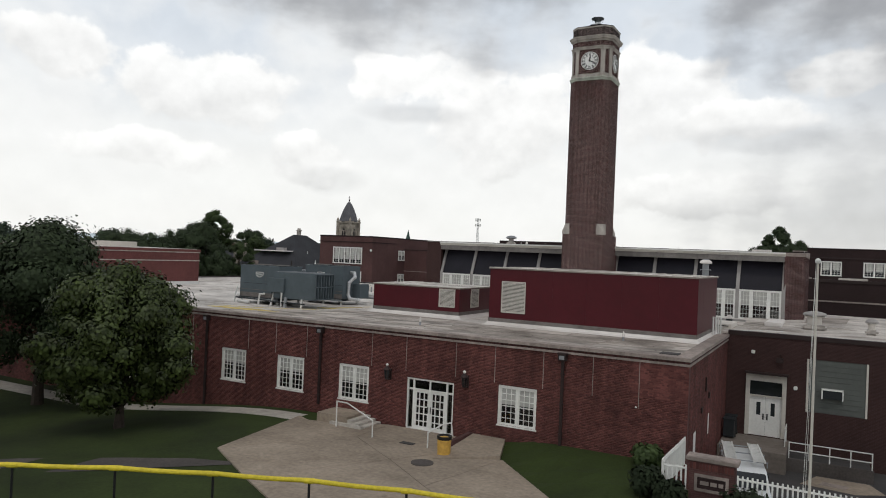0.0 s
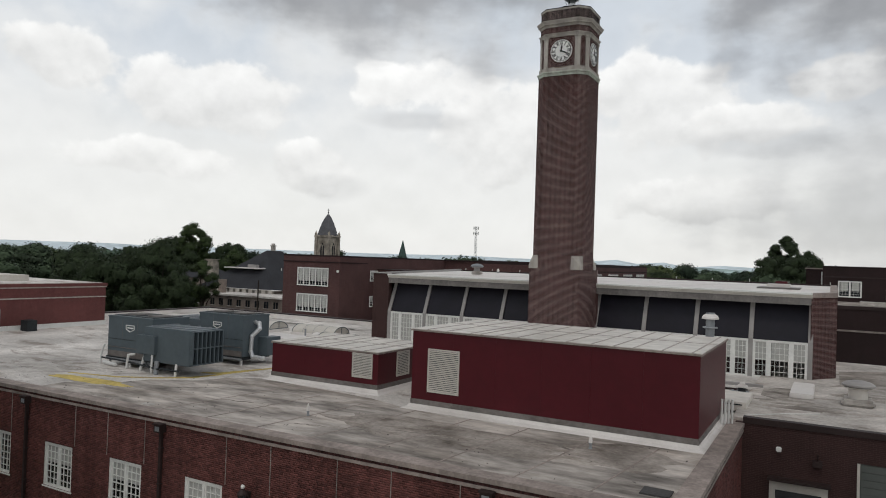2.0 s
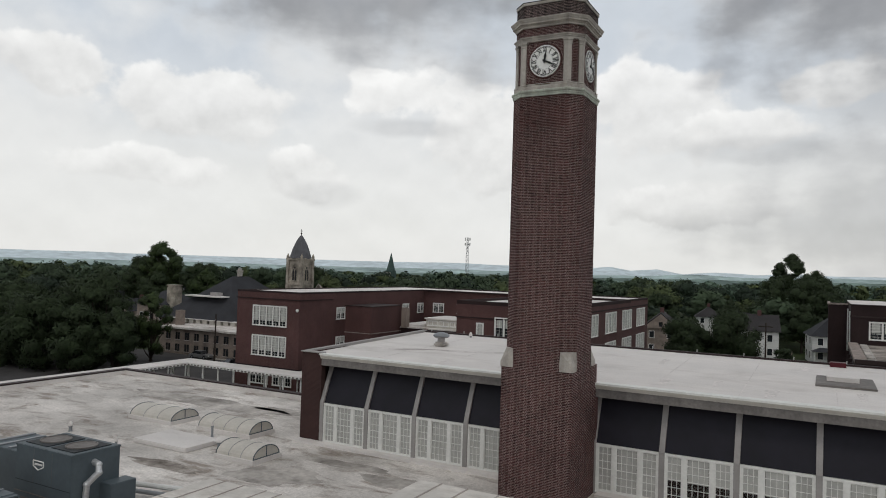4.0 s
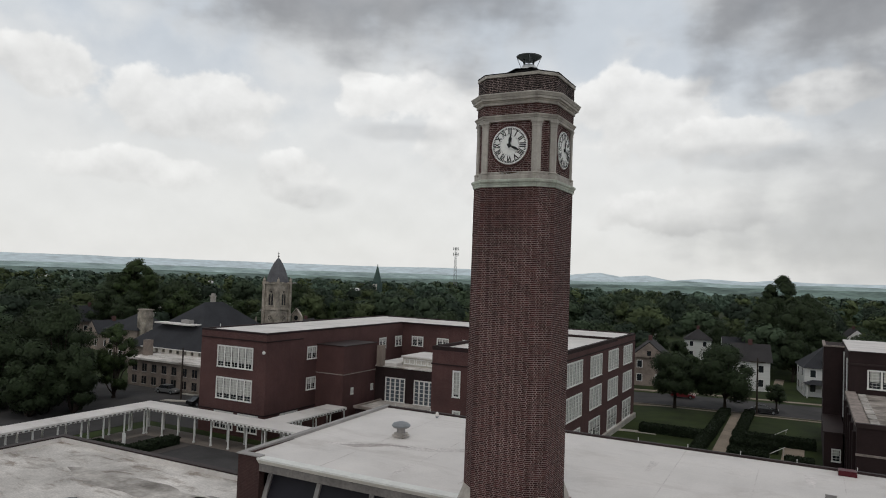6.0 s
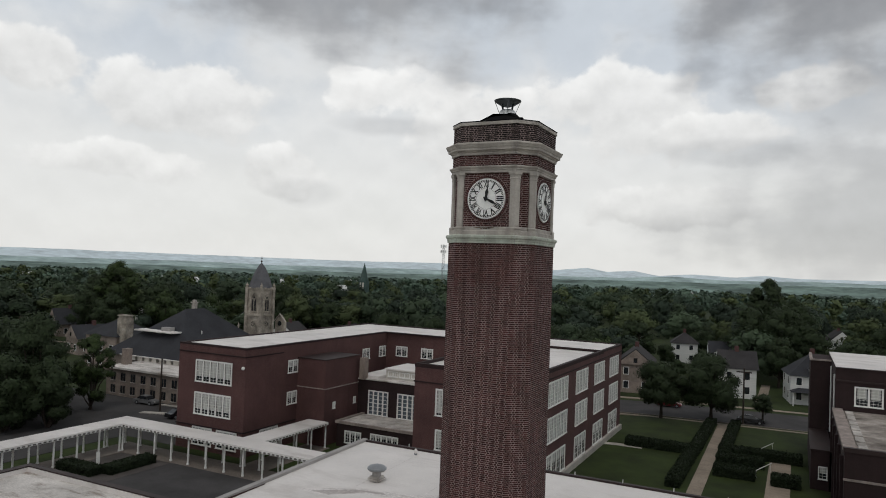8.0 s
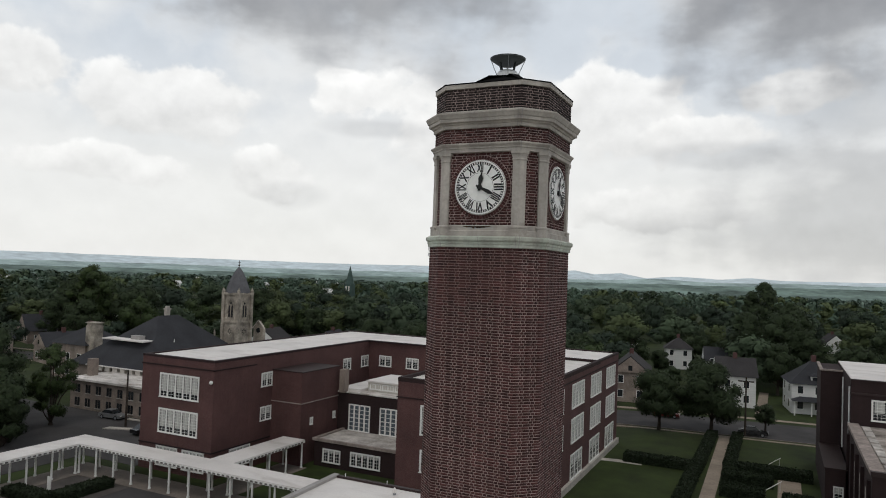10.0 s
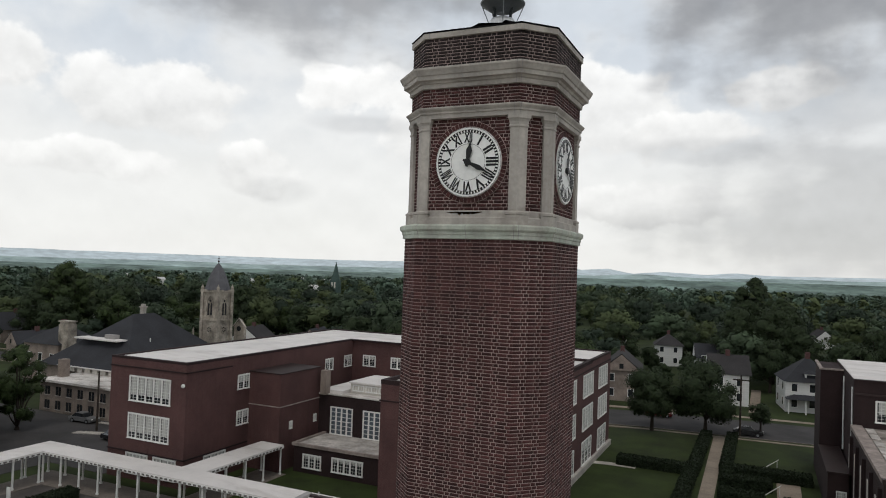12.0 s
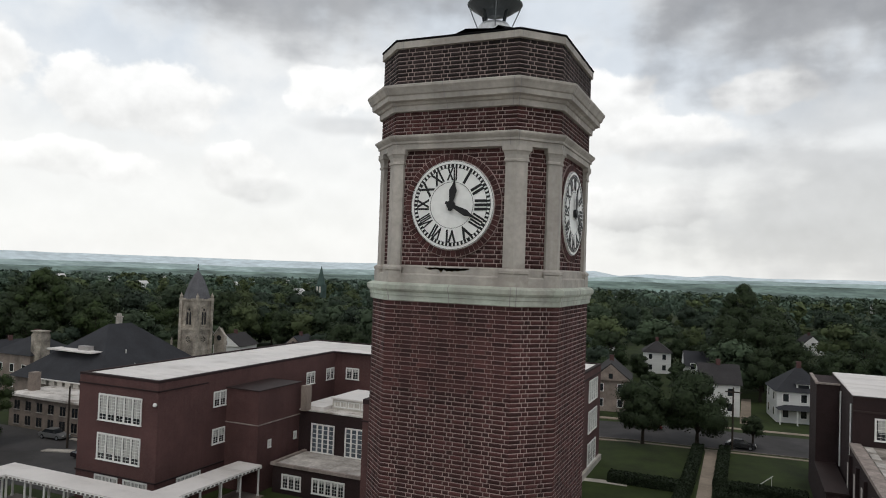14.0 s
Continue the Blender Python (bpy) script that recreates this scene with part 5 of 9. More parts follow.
def classroom_building():
    b = thing("classroom_building", (-55, 123, -1), "three-storey dark red brick classroom building round a court", "building")
    G = -1.4
    part("west_wing_wall", box(-79.7, 100.2, G, -68.2, 146.4, 12.2), "brick_far", b, "dark red brick wall")
    part("rear_wing_wall", box(-68.2, 134.4, G, -31.4, 146.4, 12.2), "brick_far", b, "dark red brick wall")
    part("east_wing_wall", box(-45.75, 103.5, G, -31.4, 134.4, 12.0), "brick_far", b, "dark red brick wall")
    bm = bmesh.new()
    bx(bm, -68.2, 110.7, G, -63.5, 118.9, 10.3)
    part("stair_block", bm, "brick_far", b, "projecting brick stair block")
    part("stair_roof", box(-68.3, 110.6, 10.3, -63.4, 119, 10.43), "pipe_brown", b)
    part("stair_band", box(-68.25, 110.62, 6.36, -63.42, 118.95, 6.48), "coping", b)
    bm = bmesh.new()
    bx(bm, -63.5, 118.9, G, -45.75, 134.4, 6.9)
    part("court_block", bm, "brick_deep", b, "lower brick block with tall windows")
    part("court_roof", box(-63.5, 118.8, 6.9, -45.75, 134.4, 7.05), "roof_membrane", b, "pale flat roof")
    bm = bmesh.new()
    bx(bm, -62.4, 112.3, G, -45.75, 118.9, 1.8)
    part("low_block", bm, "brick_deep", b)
    bm = bmesh.new()
    bx(bm, -62.5, 112.2, 1.8, -45.75, 118.9, 1.95)
    part("low_roof", bm, "roof_stained", b, "stained flat roof")
    bm = bmesh.new()
    bx(bm, -62.6, 112.1, 1.8, -45.7, 112.4, 2.15)
    bx(bm, -62.6, 112.4, 1.8, -62.2, 118.9, 2.15)
    part("low_coping", bm, "coping", b)
    # penthouse lantern
    bm = bmesh.new()
    bx(bm, -60.0, 120.9, 7.05, -49.0, 126.5, 8.35)
    part("penthouse", bm, "cream_panel", b, "pale roof lantern")
    part("penthouse_roof", box(-60.2, 120.7, 8.35, -48.8, 127.5, 8.55), "roof_white", b)
    for k in range(5):
        place_window(b, window_kit(1.75, 0.75, (2, 2), 1, 0, pane="glass_far", jamb=0.08), (-59.7 + 1.95 * k, 120.86, 7.4))
    part("penthouse_ramp", box(-63.4, 119.2, 7.05, -60.2, 126.5, 7.5), "roof_white", b, "pale raised roof beside the lantern")
    part("flue_pier", box(-63.0, 118.3, 6.95, -62.1, 119.3, 10.05, 0.02), "tan_brick", b, "narrow tan brick flue pier")
    # roofs and copings
    bm = bmesh.new()
    bx(bm, -79.4, 100.5, 12.2, -68.5, 146.1, 12.3)
    bx(bm, -68.5, 134.7, 12.2, -31.7, 146.1, 12.3)
    part("roof", bm, "roof_white", b, "white flat roof")
    part("roof", box(-45.4, 103.8, 12.0, -31.7, 134.7, 12.1), "roof_white", b)
    for x0, y0, x1, y1, z in ((-79.7, 100.2, -68.2, 100.6, 12.2), (-79.7, 100.6, -79.3, 146.0, 12.2), (-68.6, 100.6, -68.2, 134.0, 12.2), (-68.6, 134.0, -31.4, 134.4, 12.2), (-79.7, 146.0, -31.4, 146.4, 12.2), (-31.8, 134.4, -31.4, 146.0, 12.2), (-45.75, 103.5, -31.4, 103.9, 12.0), (-45.75, 103.9, -45.4, 134, 12.0), (-31.8, 103.9, -31.4, 134.4, 12.0)):
        part("parapet_cap", box(x0 - 0.03, y0 - 0.03, z, x1 + 0.03, y1 + 0.03, 12.45), "brick_deep", b)
    for x0, y0, z0, x1, y1, z1 in ((-79.8, 100.1, 11.25, -68.1, 100.2, 11.4), (-68.2, 100.1, 11.25, -68.1, 107.5, 11.4), (-31.4, 103.5, 11.25, -31.3, 146.4, 11.4), (-45.85, 103.4, 10.3, -31.3, 103.5, 10.45), (-79.8, 100.1, 1.75, -68.1, 100.2, 1.9), (-68.2, 100.1, 1.75, -68.1, 110.6, 1.9)):
        part("string_course", box(x0, y0, z0, x1, y1, z1), "brick_deep", b, "brick band")
    # south front
    for z0, h in ((7.55, 2.85), (3.35, 2.85)):
        strip_window(b, (-76.65, 100.12, z0), 6.25, h, 5, blind=0.74, rows=8)
    for x in (-76.8, -72.6):
        strip_window(b, (x, 100.12, -0.6), 3.4, 2.3, 3, blind=0.3, rows=4)
    # east side of the west wing
    for z in (8.4, 4.12):
        strip_window(b, (-68.12, 108.5, z), 2.1, 1.75, 2, 90, 0.5)
    strip_window(b, (-68.12, 103.2, -0.6), 3.6, 2.3, 3, 90, 0.3, 4)
    for y in (127.0, 132.0):
        strip_window(b, (-68.12, y, 8.45), 2.05, 1.7, 2, 90, 0.3)
    for x in (-66.3, -61.5, -56.7, -51.9):
        strip_window(b, (x, 134.32, 8.55), 2.2, 1.65, 2, 0, 0.3)
    for x in (-61.65, -56.8, -52.0):
        k = window_kit(3.35, 3.5, (1, 1, 1, 1), 6, 0, pane="glass_sky", bar=0.06, jamb=0.13)
        place_window(b, k, (x, 118.82, 1.98), label="tall white gridded window")
    strip_window(b, (-61.05, 112.22, -0.68), 2.65, 1.65, 3, 0, 0.2, 4)
    strip_window(b, (-56.95, 112.22, -0.6), 4.3, 1.7, 5, 0, 0.2, 4)
    for x, z, w, h in ((-42.95, 6.75, 1.0, 3.05), (-42.85, 2.9, 1.0, 2.3)):
        strip_window(b, (x, 103.42, z), w, h, 1, 0, 0.9)
    strip_window(b, (-40.5, 103.42, 8.2), 6.0, 2.4, 5, 0, 0.5)
    for y in (112.6, 117.7):
        strip_window(b, (-63.42, y, 3.55), 0.6, 0.9, 1, 90, 0.9)
    # street side of the east wing
    for y in (105.5, 110.9, 120.2, 129.4, 138.4):
        for z in (8.1, 4.0):
            strip_window(b, (-31.32, y, z), 5.6, 2.85, 4, 90, 0.95)
        strip_window(b, (-31.32, y, -0.3), 5.2, 2.9, 3, 90, 0.4, 4)
    part("base_course", box(-31.4, 103.5, -1.1, -31.0, 146.4, -0.35), "concrete_pale", b)
    bm = bmesh.new()
    bmesh.ops.create_uvsphere(bm, u_segments=10, v_segments=8, radius=0.22, matrix=Matrix.Translation((-68.5, 100.05, 9.95)))
    part("flood_lamp", bm, "white_paint", b, "white globe lamp")
    return b


classroom_building()


# ---- auditorium and gym east of the lawn (D) ----
def east_building():
    b = thing("east_building", (12, 125, -1), "tall dark brick building with pale copings", "building")
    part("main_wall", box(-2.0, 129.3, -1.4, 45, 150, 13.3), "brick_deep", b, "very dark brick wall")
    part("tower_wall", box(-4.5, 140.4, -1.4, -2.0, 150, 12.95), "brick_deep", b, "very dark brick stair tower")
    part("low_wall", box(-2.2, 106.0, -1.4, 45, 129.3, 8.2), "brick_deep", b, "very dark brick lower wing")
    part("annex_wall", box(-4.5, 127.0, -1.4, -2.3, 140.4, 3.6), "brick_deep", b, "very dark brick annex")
    part("annex_cap", box(-4.6, 126.9, 3.6, -2.3, 140.4, 3.75), "pipe_brown", b, "dark annex coping")
    for x0, y0, x1, y1, z in ((-4.62, 140.25, -2.02, 140.65, 12.95), (-4.62, 140.65, -4.25, 150, 12.95)):
        part("parapet_cap", box(x0, y0, z, x1, y1, z + 0.2), "coping", b, "pale stone coping")
    part("parapet_cap", box(-2.08, 129.2, 13.3, 45, 129.6, 13.42), "pipe_brown", b, "dark parapet cap")
    part("string_course", box(-2.08, 129.2, 11.75, 45, 129.3, 11.95), "pipe_brown", b, "dark brick band")
    part("parapet_cap", box(-2.3, 106.4, 8.2, -1.2, 129.2, 8.55), "coping", b, "wide pale stone coping")
    part("parapet_cap", box(-2.3, 105.9, 8.2, 45, 106.4, 8.6), "pipe_brown", b, "dark parapet cap")
    part("string_course", box(-2.28, 105.92, 5.6, 45, 106.0, 5.8), "coping", b)
    part("roof", box(-1.95, 129.65, 13.3, 45, 149.9, 13.45, 0.03), "roof_white", b, "white flat roof")
    part("low_roof", box(-1.2, 106.4, 8.1, 45, 129.3, 8.3), "roof_brown", b, "stained brown flat roof")
    for k in range(7):
        y = 107.5 + 3.1 * k
        part("roof_joint", box(-1.0, y, 8.3, -0.2, y + 2.4, 8.42, 0.02), "roof_stained", b, "low slab beside the coping")
    part("roof_box", box(2.5, 117.5, 8.3, 6.2, 120.5, 8.75, 0.03), "roof_stained", b, "low stained roof box")
    for x in (0.0, 6.0, 12.0, 18.0):
        k = window_kit(3.0, 2.3, (3, 3), 6, 0.6, pane="glass_far", bar=0.024, jamb=0.14)
        place_window(b, k, (x, 129.24, 9.0), label="white sash window")
    place_window(b, window_kit(1.0, 1.5, (2,), 4, 0.5, pane="glass_far"), (-3.7, 126.94, 0.3))
    for y in (107, 112, 117, 122, 127):
        part("pilaster_strip", box(-2.5, y, -1, -2.2, y + 0.6, 7.6), "brick_deep", b)
        part("side_window", box(-2.26, y + 1.5, 1.2, -2.18, y + 3.6, 6.2), "cream_panel", b, "pale boarded side window")
    for y, z0 in ((129.9, 4), (139, 3.8)):
        bm = bmesh.new()
        rod(bm, (-2.1, y, z0), (-2.1, y, 12.5), 0.09)
        part("downpipe", bm, "pipe_white", b, "white downpipe")
    return b


east_building()


# ---- covered walkway ----
def walkway():
    w = thing("covered_walkway", (-80, 95, -1), "white covered walkway on slim white posts", "covered walkway")
    zt = 2.2
    runs = [((-86.0, 94.3), (-37.0, 97.6)), ((-86.0, 58.0), (-82.7, 94.3)), ((-65.8, 97.6), (-62.5, 110.4))]
    for (x0, y0), (x1, y1) in runs:
        part("canopy", box(x0, y0, zt - 0.12, x1, y1, zt), "roof_white", w, "flat white canopy")
        bm = bmesh.new()
        bx(bm, x0, y0 - 0.05, zt - 0.38, x1, y0 + 0.05, zt - 0.12)
        bx(bm, x0, y1 - 0.05, zt - 0.38, x1, y1 + 0.05, zt - 0.12)
        bx(bm, x0 - 0.05, y0, zt - 0.38, x0 + 0.05, y1, zt - 0.12)
        bx(bm, x1 - 0.05, y0, zt - 0.38, x1 + 0.05, y1, zt - 0.12)
        part("beam", bm, "white_paint", w, "white edge beam")
        long_x = x1 - x0 > y1 - y0
        n = max(2, round((x1 - x0 if long_x else y1 - y0) / 2.95))
        for k in range(n + 1):
            for s in (0.25, 3.05):
                px, py = (x0 + 0.2 + (x1 - x0 - 0.4) * k / n, y0 + s) if long_x else (x0 + s, y0 + 0.2 + (y1 - y0 - 0.4) * k / n)
                bm = bmesh.new()
                rod(bm, (px, py, -1.3), (px, py, zt - 0.3), 0.12, 0.11, 10)
                rod(bm, (px, py, -1.3), (px, py, -1.1), 0.17, 0.17, 10)
                part("post", bm, "white_paint", w)
        bm = bmesh.new()
        m = int((x1 - x0 if long_x else y1 - y0) / 0.62)
        for k in range(m):
            a = 0.2 + 0.62 * k
            if long_x:
                bx(bm, x0 + a, y0 - 0.08, zt - 0.34, x0 + a + 0.34, y0 - 0.05, zt - 0.16)
            else:
                bx(bm, x1 + 0.05, y0 + a, zt - 0.34, x1 + 0.08, y0 + a + 0.34, zt - 0.16)
        fret = part("fret", bm, "flashing", w, "row of small dark fascia blocks")
        tagged(fret, kind="stuff")


walkway()


# ---- air-conditioning units ----
def ac_unit(name, x0, y0, x1, y1, z1, label):
    u = thing("roof_ac_unit", ((x0 + x1) / 2, (y0 + y1) / 2, 5.6), label, "air conditioner", "roof air conditioners")
    part("casing", box(x0, y0, 6.08, x1, y1, z1, 0.02), "ac_paint", u, "blue-grey metal casing")
    mid = (x0 + x1) / 2
    for a, b in ((x0 + 0.22, mid - 0.12), (mid + 0.12, x1 - 0.22)):
        part("top_grille", box(a, y0 + 0.25, z1 - 0.01, b, y1 - 0.25, z1 + 0.035, 0.01), "ac_dark", u, "dark fan grille")
        bm = bmesh.new()
        rad = min(b - a, y1 - y0 - 0.5) * 0.42
        lathe(bm, ((a + b) / 2, (y0 + y1) / 2, z1 + 0.03), [(rad, 0), (rad, 0.05), (rad * 0.94, 0.055), (rad * 0.92, 0.02), (rad * 0.2, 0.02)], 24)
        part("fan_ring", bm, "flashing", u, "round fan guard")
    part("top_rim", box(x0 - 0.02, y0 - 0.02, z1 - 0.08, x1 + 0.02, y1 + 0.02, z1 - 0.012), "ac_paint", u)
    part("panel_seam", box(x0 + 0.02, y0 - 0.012, 7.08, x1 - 0.02, y0, 7.10), "ac_dark", u)
    part("drip_edge", box(x0 + 0.02, y0 - 0.03, 6.62, x1 - 0.02, y0 - 0.005, 6.65), "flashing", u)
    part("lower_panel", box(x0 + 0.05, y0 - 0.02, 6.10, x1 - 0.05, y0 - 0.004, 6.42), "flashing", u, "paler grey lower panel")
    for k in range(1, 3):
        a = x0 + (x1 - x0) * k / 3
        part("panel_seam", box(a - 0.006, y0 - 0.006, 7.1, a + 0.006, y0, z1 - 0.1), "flashing", u)
    part("base_rail", box(x0 - 0.04, y0 - 0.07, 5.90, x1 + 0.04, y0 - 0.05, 6.02), "galvanised", u, "pale metal base rail")
    bm = bmesh.new()
    bx(bm, x0 - 0.05, y0 - 0.05, 5.92, x1 + 0.05, y1 + 0.05, 6.08)
    part("base_frame", bm, "ac_dark", u)
    for x in (x0 + 0.15, (x0 + x1) / 2, x1 - 0.15):
        for y in (y0 + 0.1, y1 - 0.1):
            part("leg", box(x - 0.06, y - 0.06, 5.6, x + 0.06, y + 0.06, 5.95), "pipe_white", u, "white support leg")
    return u


u1 = ac_unit("a", -37.25, 37.5, -33.5, 40.0, 8.4, "large blue-grey rooftop air conditioner with a louvred intake hood")
part("intake_hood", box(-33.5, 36.95, 6.2, -29.95, 39.05, 8.05, 0.02), "ac_paint", u1, "blue-grey intake hood")
part("duct_box", box(-33.9, 36.75, 6.6, -32.4, 37.5, 7.6, 0.02), "ac_paint", u1)
for k in range(8):
    y = 36.97 + 0.29 * k
    part("louvre", box(-29.95, y, 6.28, -29.72, y + 0.06, 8.0), "ac_paint", u1)
for z in (6.25, 7.1, 7.97):
    part("louvre_bar", box(-29.95, 36.97, z, -29.74, 39.03, z + 0.05), "ac_paint", u1)
part("louvre_backing", box(-29.95, 37.0, 6.3, -29.93, 39.0, 7.95), "ac_dark", u1)
for k in range(4):
    part("roof_strip", box(-33.2 + 0.85 * k, 37.0, 8.05, -33.12 + 0.85 * k, 39.0, 8.1), "galvanised", u1)
u2 = ac_unit("b", -34.75, 41.9, -31.1, 44.1, 8.55, "blue-grey rooftop air conditioner with a bent silver duct")
part("side_box", box(-38.0, 42.3, 6.1, -34.75, 44.6, 8.0, 0.02), "ac_paint", u2, "lower blue-grey side box")
for k in range(4):
    part("roof_strip", box(-37.8 + 0.8 * k, 42.4, 8.0, -37.6 + 0.8 * k, 44.5, 8.06), "galvanised", u2)
part("side_box", box(-31.1, 43.2, 6.1, -30.4, 44.4, 7.2, 0.02), "ac_paint", u2)
bm = bmesh.new()
duct = [(-31.1, 42.9, 8.1), (-30.75, 42.85, 8.05), (-30.65, 42.8, 7.75), (-30.95, 42.5, 7.3), (-30.95, 42.45, 6.4), (-30.8, 42.45, 6.1), (-30.1, 42.6, 6.05)]
for a, b in zip(duct, duct[1:]):
    rod(bm, a, b, 0.125, seg=12)
    bmesh.ops.create_uvsphere(bm, u_segments=12, v_segments=8, radius=0.145, matrix=Matrix.Translation(b))
part("duct", bm, "foil", u2, "bent silver foil duct")


def badge(u, x, y, z):
    """The maker's mark as a plain shield outline with a bar."""
    bm = bmesh.new()
    pts = [(0, 0.16), (0.34, 0.16), (0.34, -0.05), (0, -0.2), (-0.34, -0.05), (-0.34, 0.16)]
    for (a, b), (c, d) in zip(pts, pts[1:] + pts[:1]):
        rod(bm, (x + a, y - 0.01, z + b), (x + c, y - 0.01, z + d), 0.025, seg=5)
    bx(bm, x - 0.24, y - 0.02, z - 0.01, x + 0.24, y, z + 0.06)
    part("badge", bm, "white_paint", u, "plain white shield mark")


badge(u1, -35.35, 37.5, 7.75)
badge(u2, -33.2, 41.9, 7.85)


# ---- trees ----
def rounded_cube():
    """24 four-cornered faces of a ball of radius 1."""
    quads = []
    for axis in range(3):
        for side in (-1, 1):
            for i in range(2):
                for j in range(2):
                    q = []
                    for a, b in ((i, j), (i + 1, j), (i + 1, j + 1), (i, j + 1)):
                        p = np.zeros(3)
                        p[axis], p[(axis + 1) % 3], p[(axis + 2) % 3] = side, (a - 1) * side, b - 1
                        q.append(p / np.linalg.norm(p))
                    quads.append(q)
    return np.array(quads)


CORE = rounded_cube()


def crown_cards(rng, count, lobes, size, flat=0.75, heart=0.6):
    """Leaf sprays on a crown made of several lobes: local quads, about 1 m crowns scaled by lobe radii."""
    v = np.zeros((count, 4, 3))
    which = rng.choice(len(lobes), count, p=np.array([l[3] ** 2 for l in lobes]) / sum(l[3] ** 2 for l in lobes))
    L = np.array(lobes)[which]
    d = rng.normal(size=(count, 3))
    d /= np.linalg.norm(d, axis=1)[:, None]
    r = L[:, 3] * (0.55 + 0.5 * rng.random(count) ** 0.5) * (1 + 0.18 * rng.normal(size=count))
    c = L[:, :3] + d * r[:, None] * np.array([1, 1, flat])
    a = d + np.array([0, 0, 0.3]) + 0.28 * rng.normal(size=(count, 3))
    a /= np.linalg.norm(a, axis=1)[:, None]
    t = np.cross(a, rng.normal(size=(count, 3)))
    t /= np.linalg.norm(t, axis=1)[:, None]
    b = np.cross(a, t)
    s = size * (0.6 + 0.8 * rng.random(count))
    for k, (p, q) in enumerate(((-1, -0.55), (0.2, -0.7), (1, 0.25), (-0.3, 0.7))):
        v[:, k] = c + t * (p * s)[:, None] + b * (q * s)[:, None]
        v[:, k] += a * (0.25 * s * (k % 2))[:, None]
    # leaves shade with the rounded clump that they belong to
    mid = np.array([0, 0, np.mean([l[2] for l in lobes])])
    g = c - mid
    g /= np.linalg.norm(g, axis=1)[:, None] + 1e-6
    nn = d + 0.7 * g + np.array([0, 0, 0.2]) + 0.16 * rng.normal(size=(count, 3))
    nn /= np.linalg.norm(nn, axis=1)[:, None]
    if not heart:
        return v.reshape(-1, 3), np.repeat(nn, 4, axis=0)
    # the dense leafage in the heart of each clump
    core = np.concatenate([(np.array(l[:3]) + CORE * l[3] * heart * np.array([1, 1, flat])).reshape(-1, 3) for l in lobes])
    cg = core - mid
    cg /= np.linalg.norm(cg, axis=1)[:, None] + 1e-6
    cn = np.tile(CORE.reshape(-1, 3), (len(lobes), 1)) + 0.7 * cg + np.array([0, 0, 0.2])
    cn /= np.linalg.norm(cn, axis=1)[:, None]
    return np.concatenate([v.reshape(-1, 3), core]), np.concatenate([np.repeat(nn, 4, axis=0), cn])


def crown_lobes(rng, n, radius, low, high, fine=1.0):
    """Lobes of a broad crown between two heights."""
    out = []
    mid = (low + high) / 2
    for k in range(n):
        a = rng.random() * 2 * math.pi
        h = rng.random()
        z = low + (high - low) * (0.18 + 0.7 * h)
        env = math.sqrt(max(0.05, 1 - ((h - 0.42) / 0.62) ** 2))
        rr = radius * env * (0.35 + 0.45 * rng.random())
        out.append((rr * math.cos(a), rr * math.sin(a), z, radius * (0.26 + 0.2 * rng.random()) * fine))
    out.append((0, 0, mid, radius * 0.45))
    out.append((0, 0, low + (high - low) * 0.85, radius * min(0.35, 0.36 * fine)))
    for k in range(int(n * 0.2)):
        a, f = rng.random() * 2 * math.pi, rng.random()
        out.append((radius * 0.42 * f * math.cos(a), radius * 0.42 * f * math.sin(a), low + (high - low) * (0.98 - 0.12 * f - 0.08 * rng.random()), radius * (0.10 + 0.08 * rng.random())))
    return out


TREE_COUNT = [0]


def tree(x, y, height, radius, low=0.22, leaves=5000, size=0.22, mat="leaf_dark", label="leafy green tree", seed=None, z=None, flat=0.8, lobes=26, fine=0.74):
    TREE_COUNT[0] += 1
    rng = np.random.default_rng(TREE_COUNT[0] if seed is None else seed)
    gz = ground_z(x, y) if z is None else z
    t = thing("tree", (x, y, gz), label, "tree", "")
    lb = crown_lobes(rng, lobes, radius, height * low, height, fine)
    bm = bmesh.new()
    r0 = 0.035 * height * 0.6 + 0.06
    fork = height * (low + 0.10)
    rod(bm, (x, y, gz - 0.1), (x + 0.05, y, gz + fork), r0 * 1.25, r0 * 0.75, 9)
    for l in lb[:9]:
        e = Vector((x + l[0] * 0.9, y + l[1] * 0.9, gz + l[2]))
        s = Vector((x + 0.05, y, gz + fork * (0.8 + 0.2 * rng.random())))
        m = s.lerp(e, 0.5) + Vector((0, 0, 0.12 * height * (rng.random() - 0.3)))
        rod(bm, s, m, r0 * 0.5, r0 * 0.3, 6)
        rod(bm, m, e, r0 * 0.3, r0 * 0.1, 5)
    part("trunk", bm, "bark", t, "dark bark trunk with limbs")
    v, nv = crown_cards(rng, leaves, lb, size, flat)
    q = np.arange(len(v)).reshape(-1, 4)
    c = new("crown", mesh_np("crown", v, q, mat, nv))
    c.parent = t
    return t


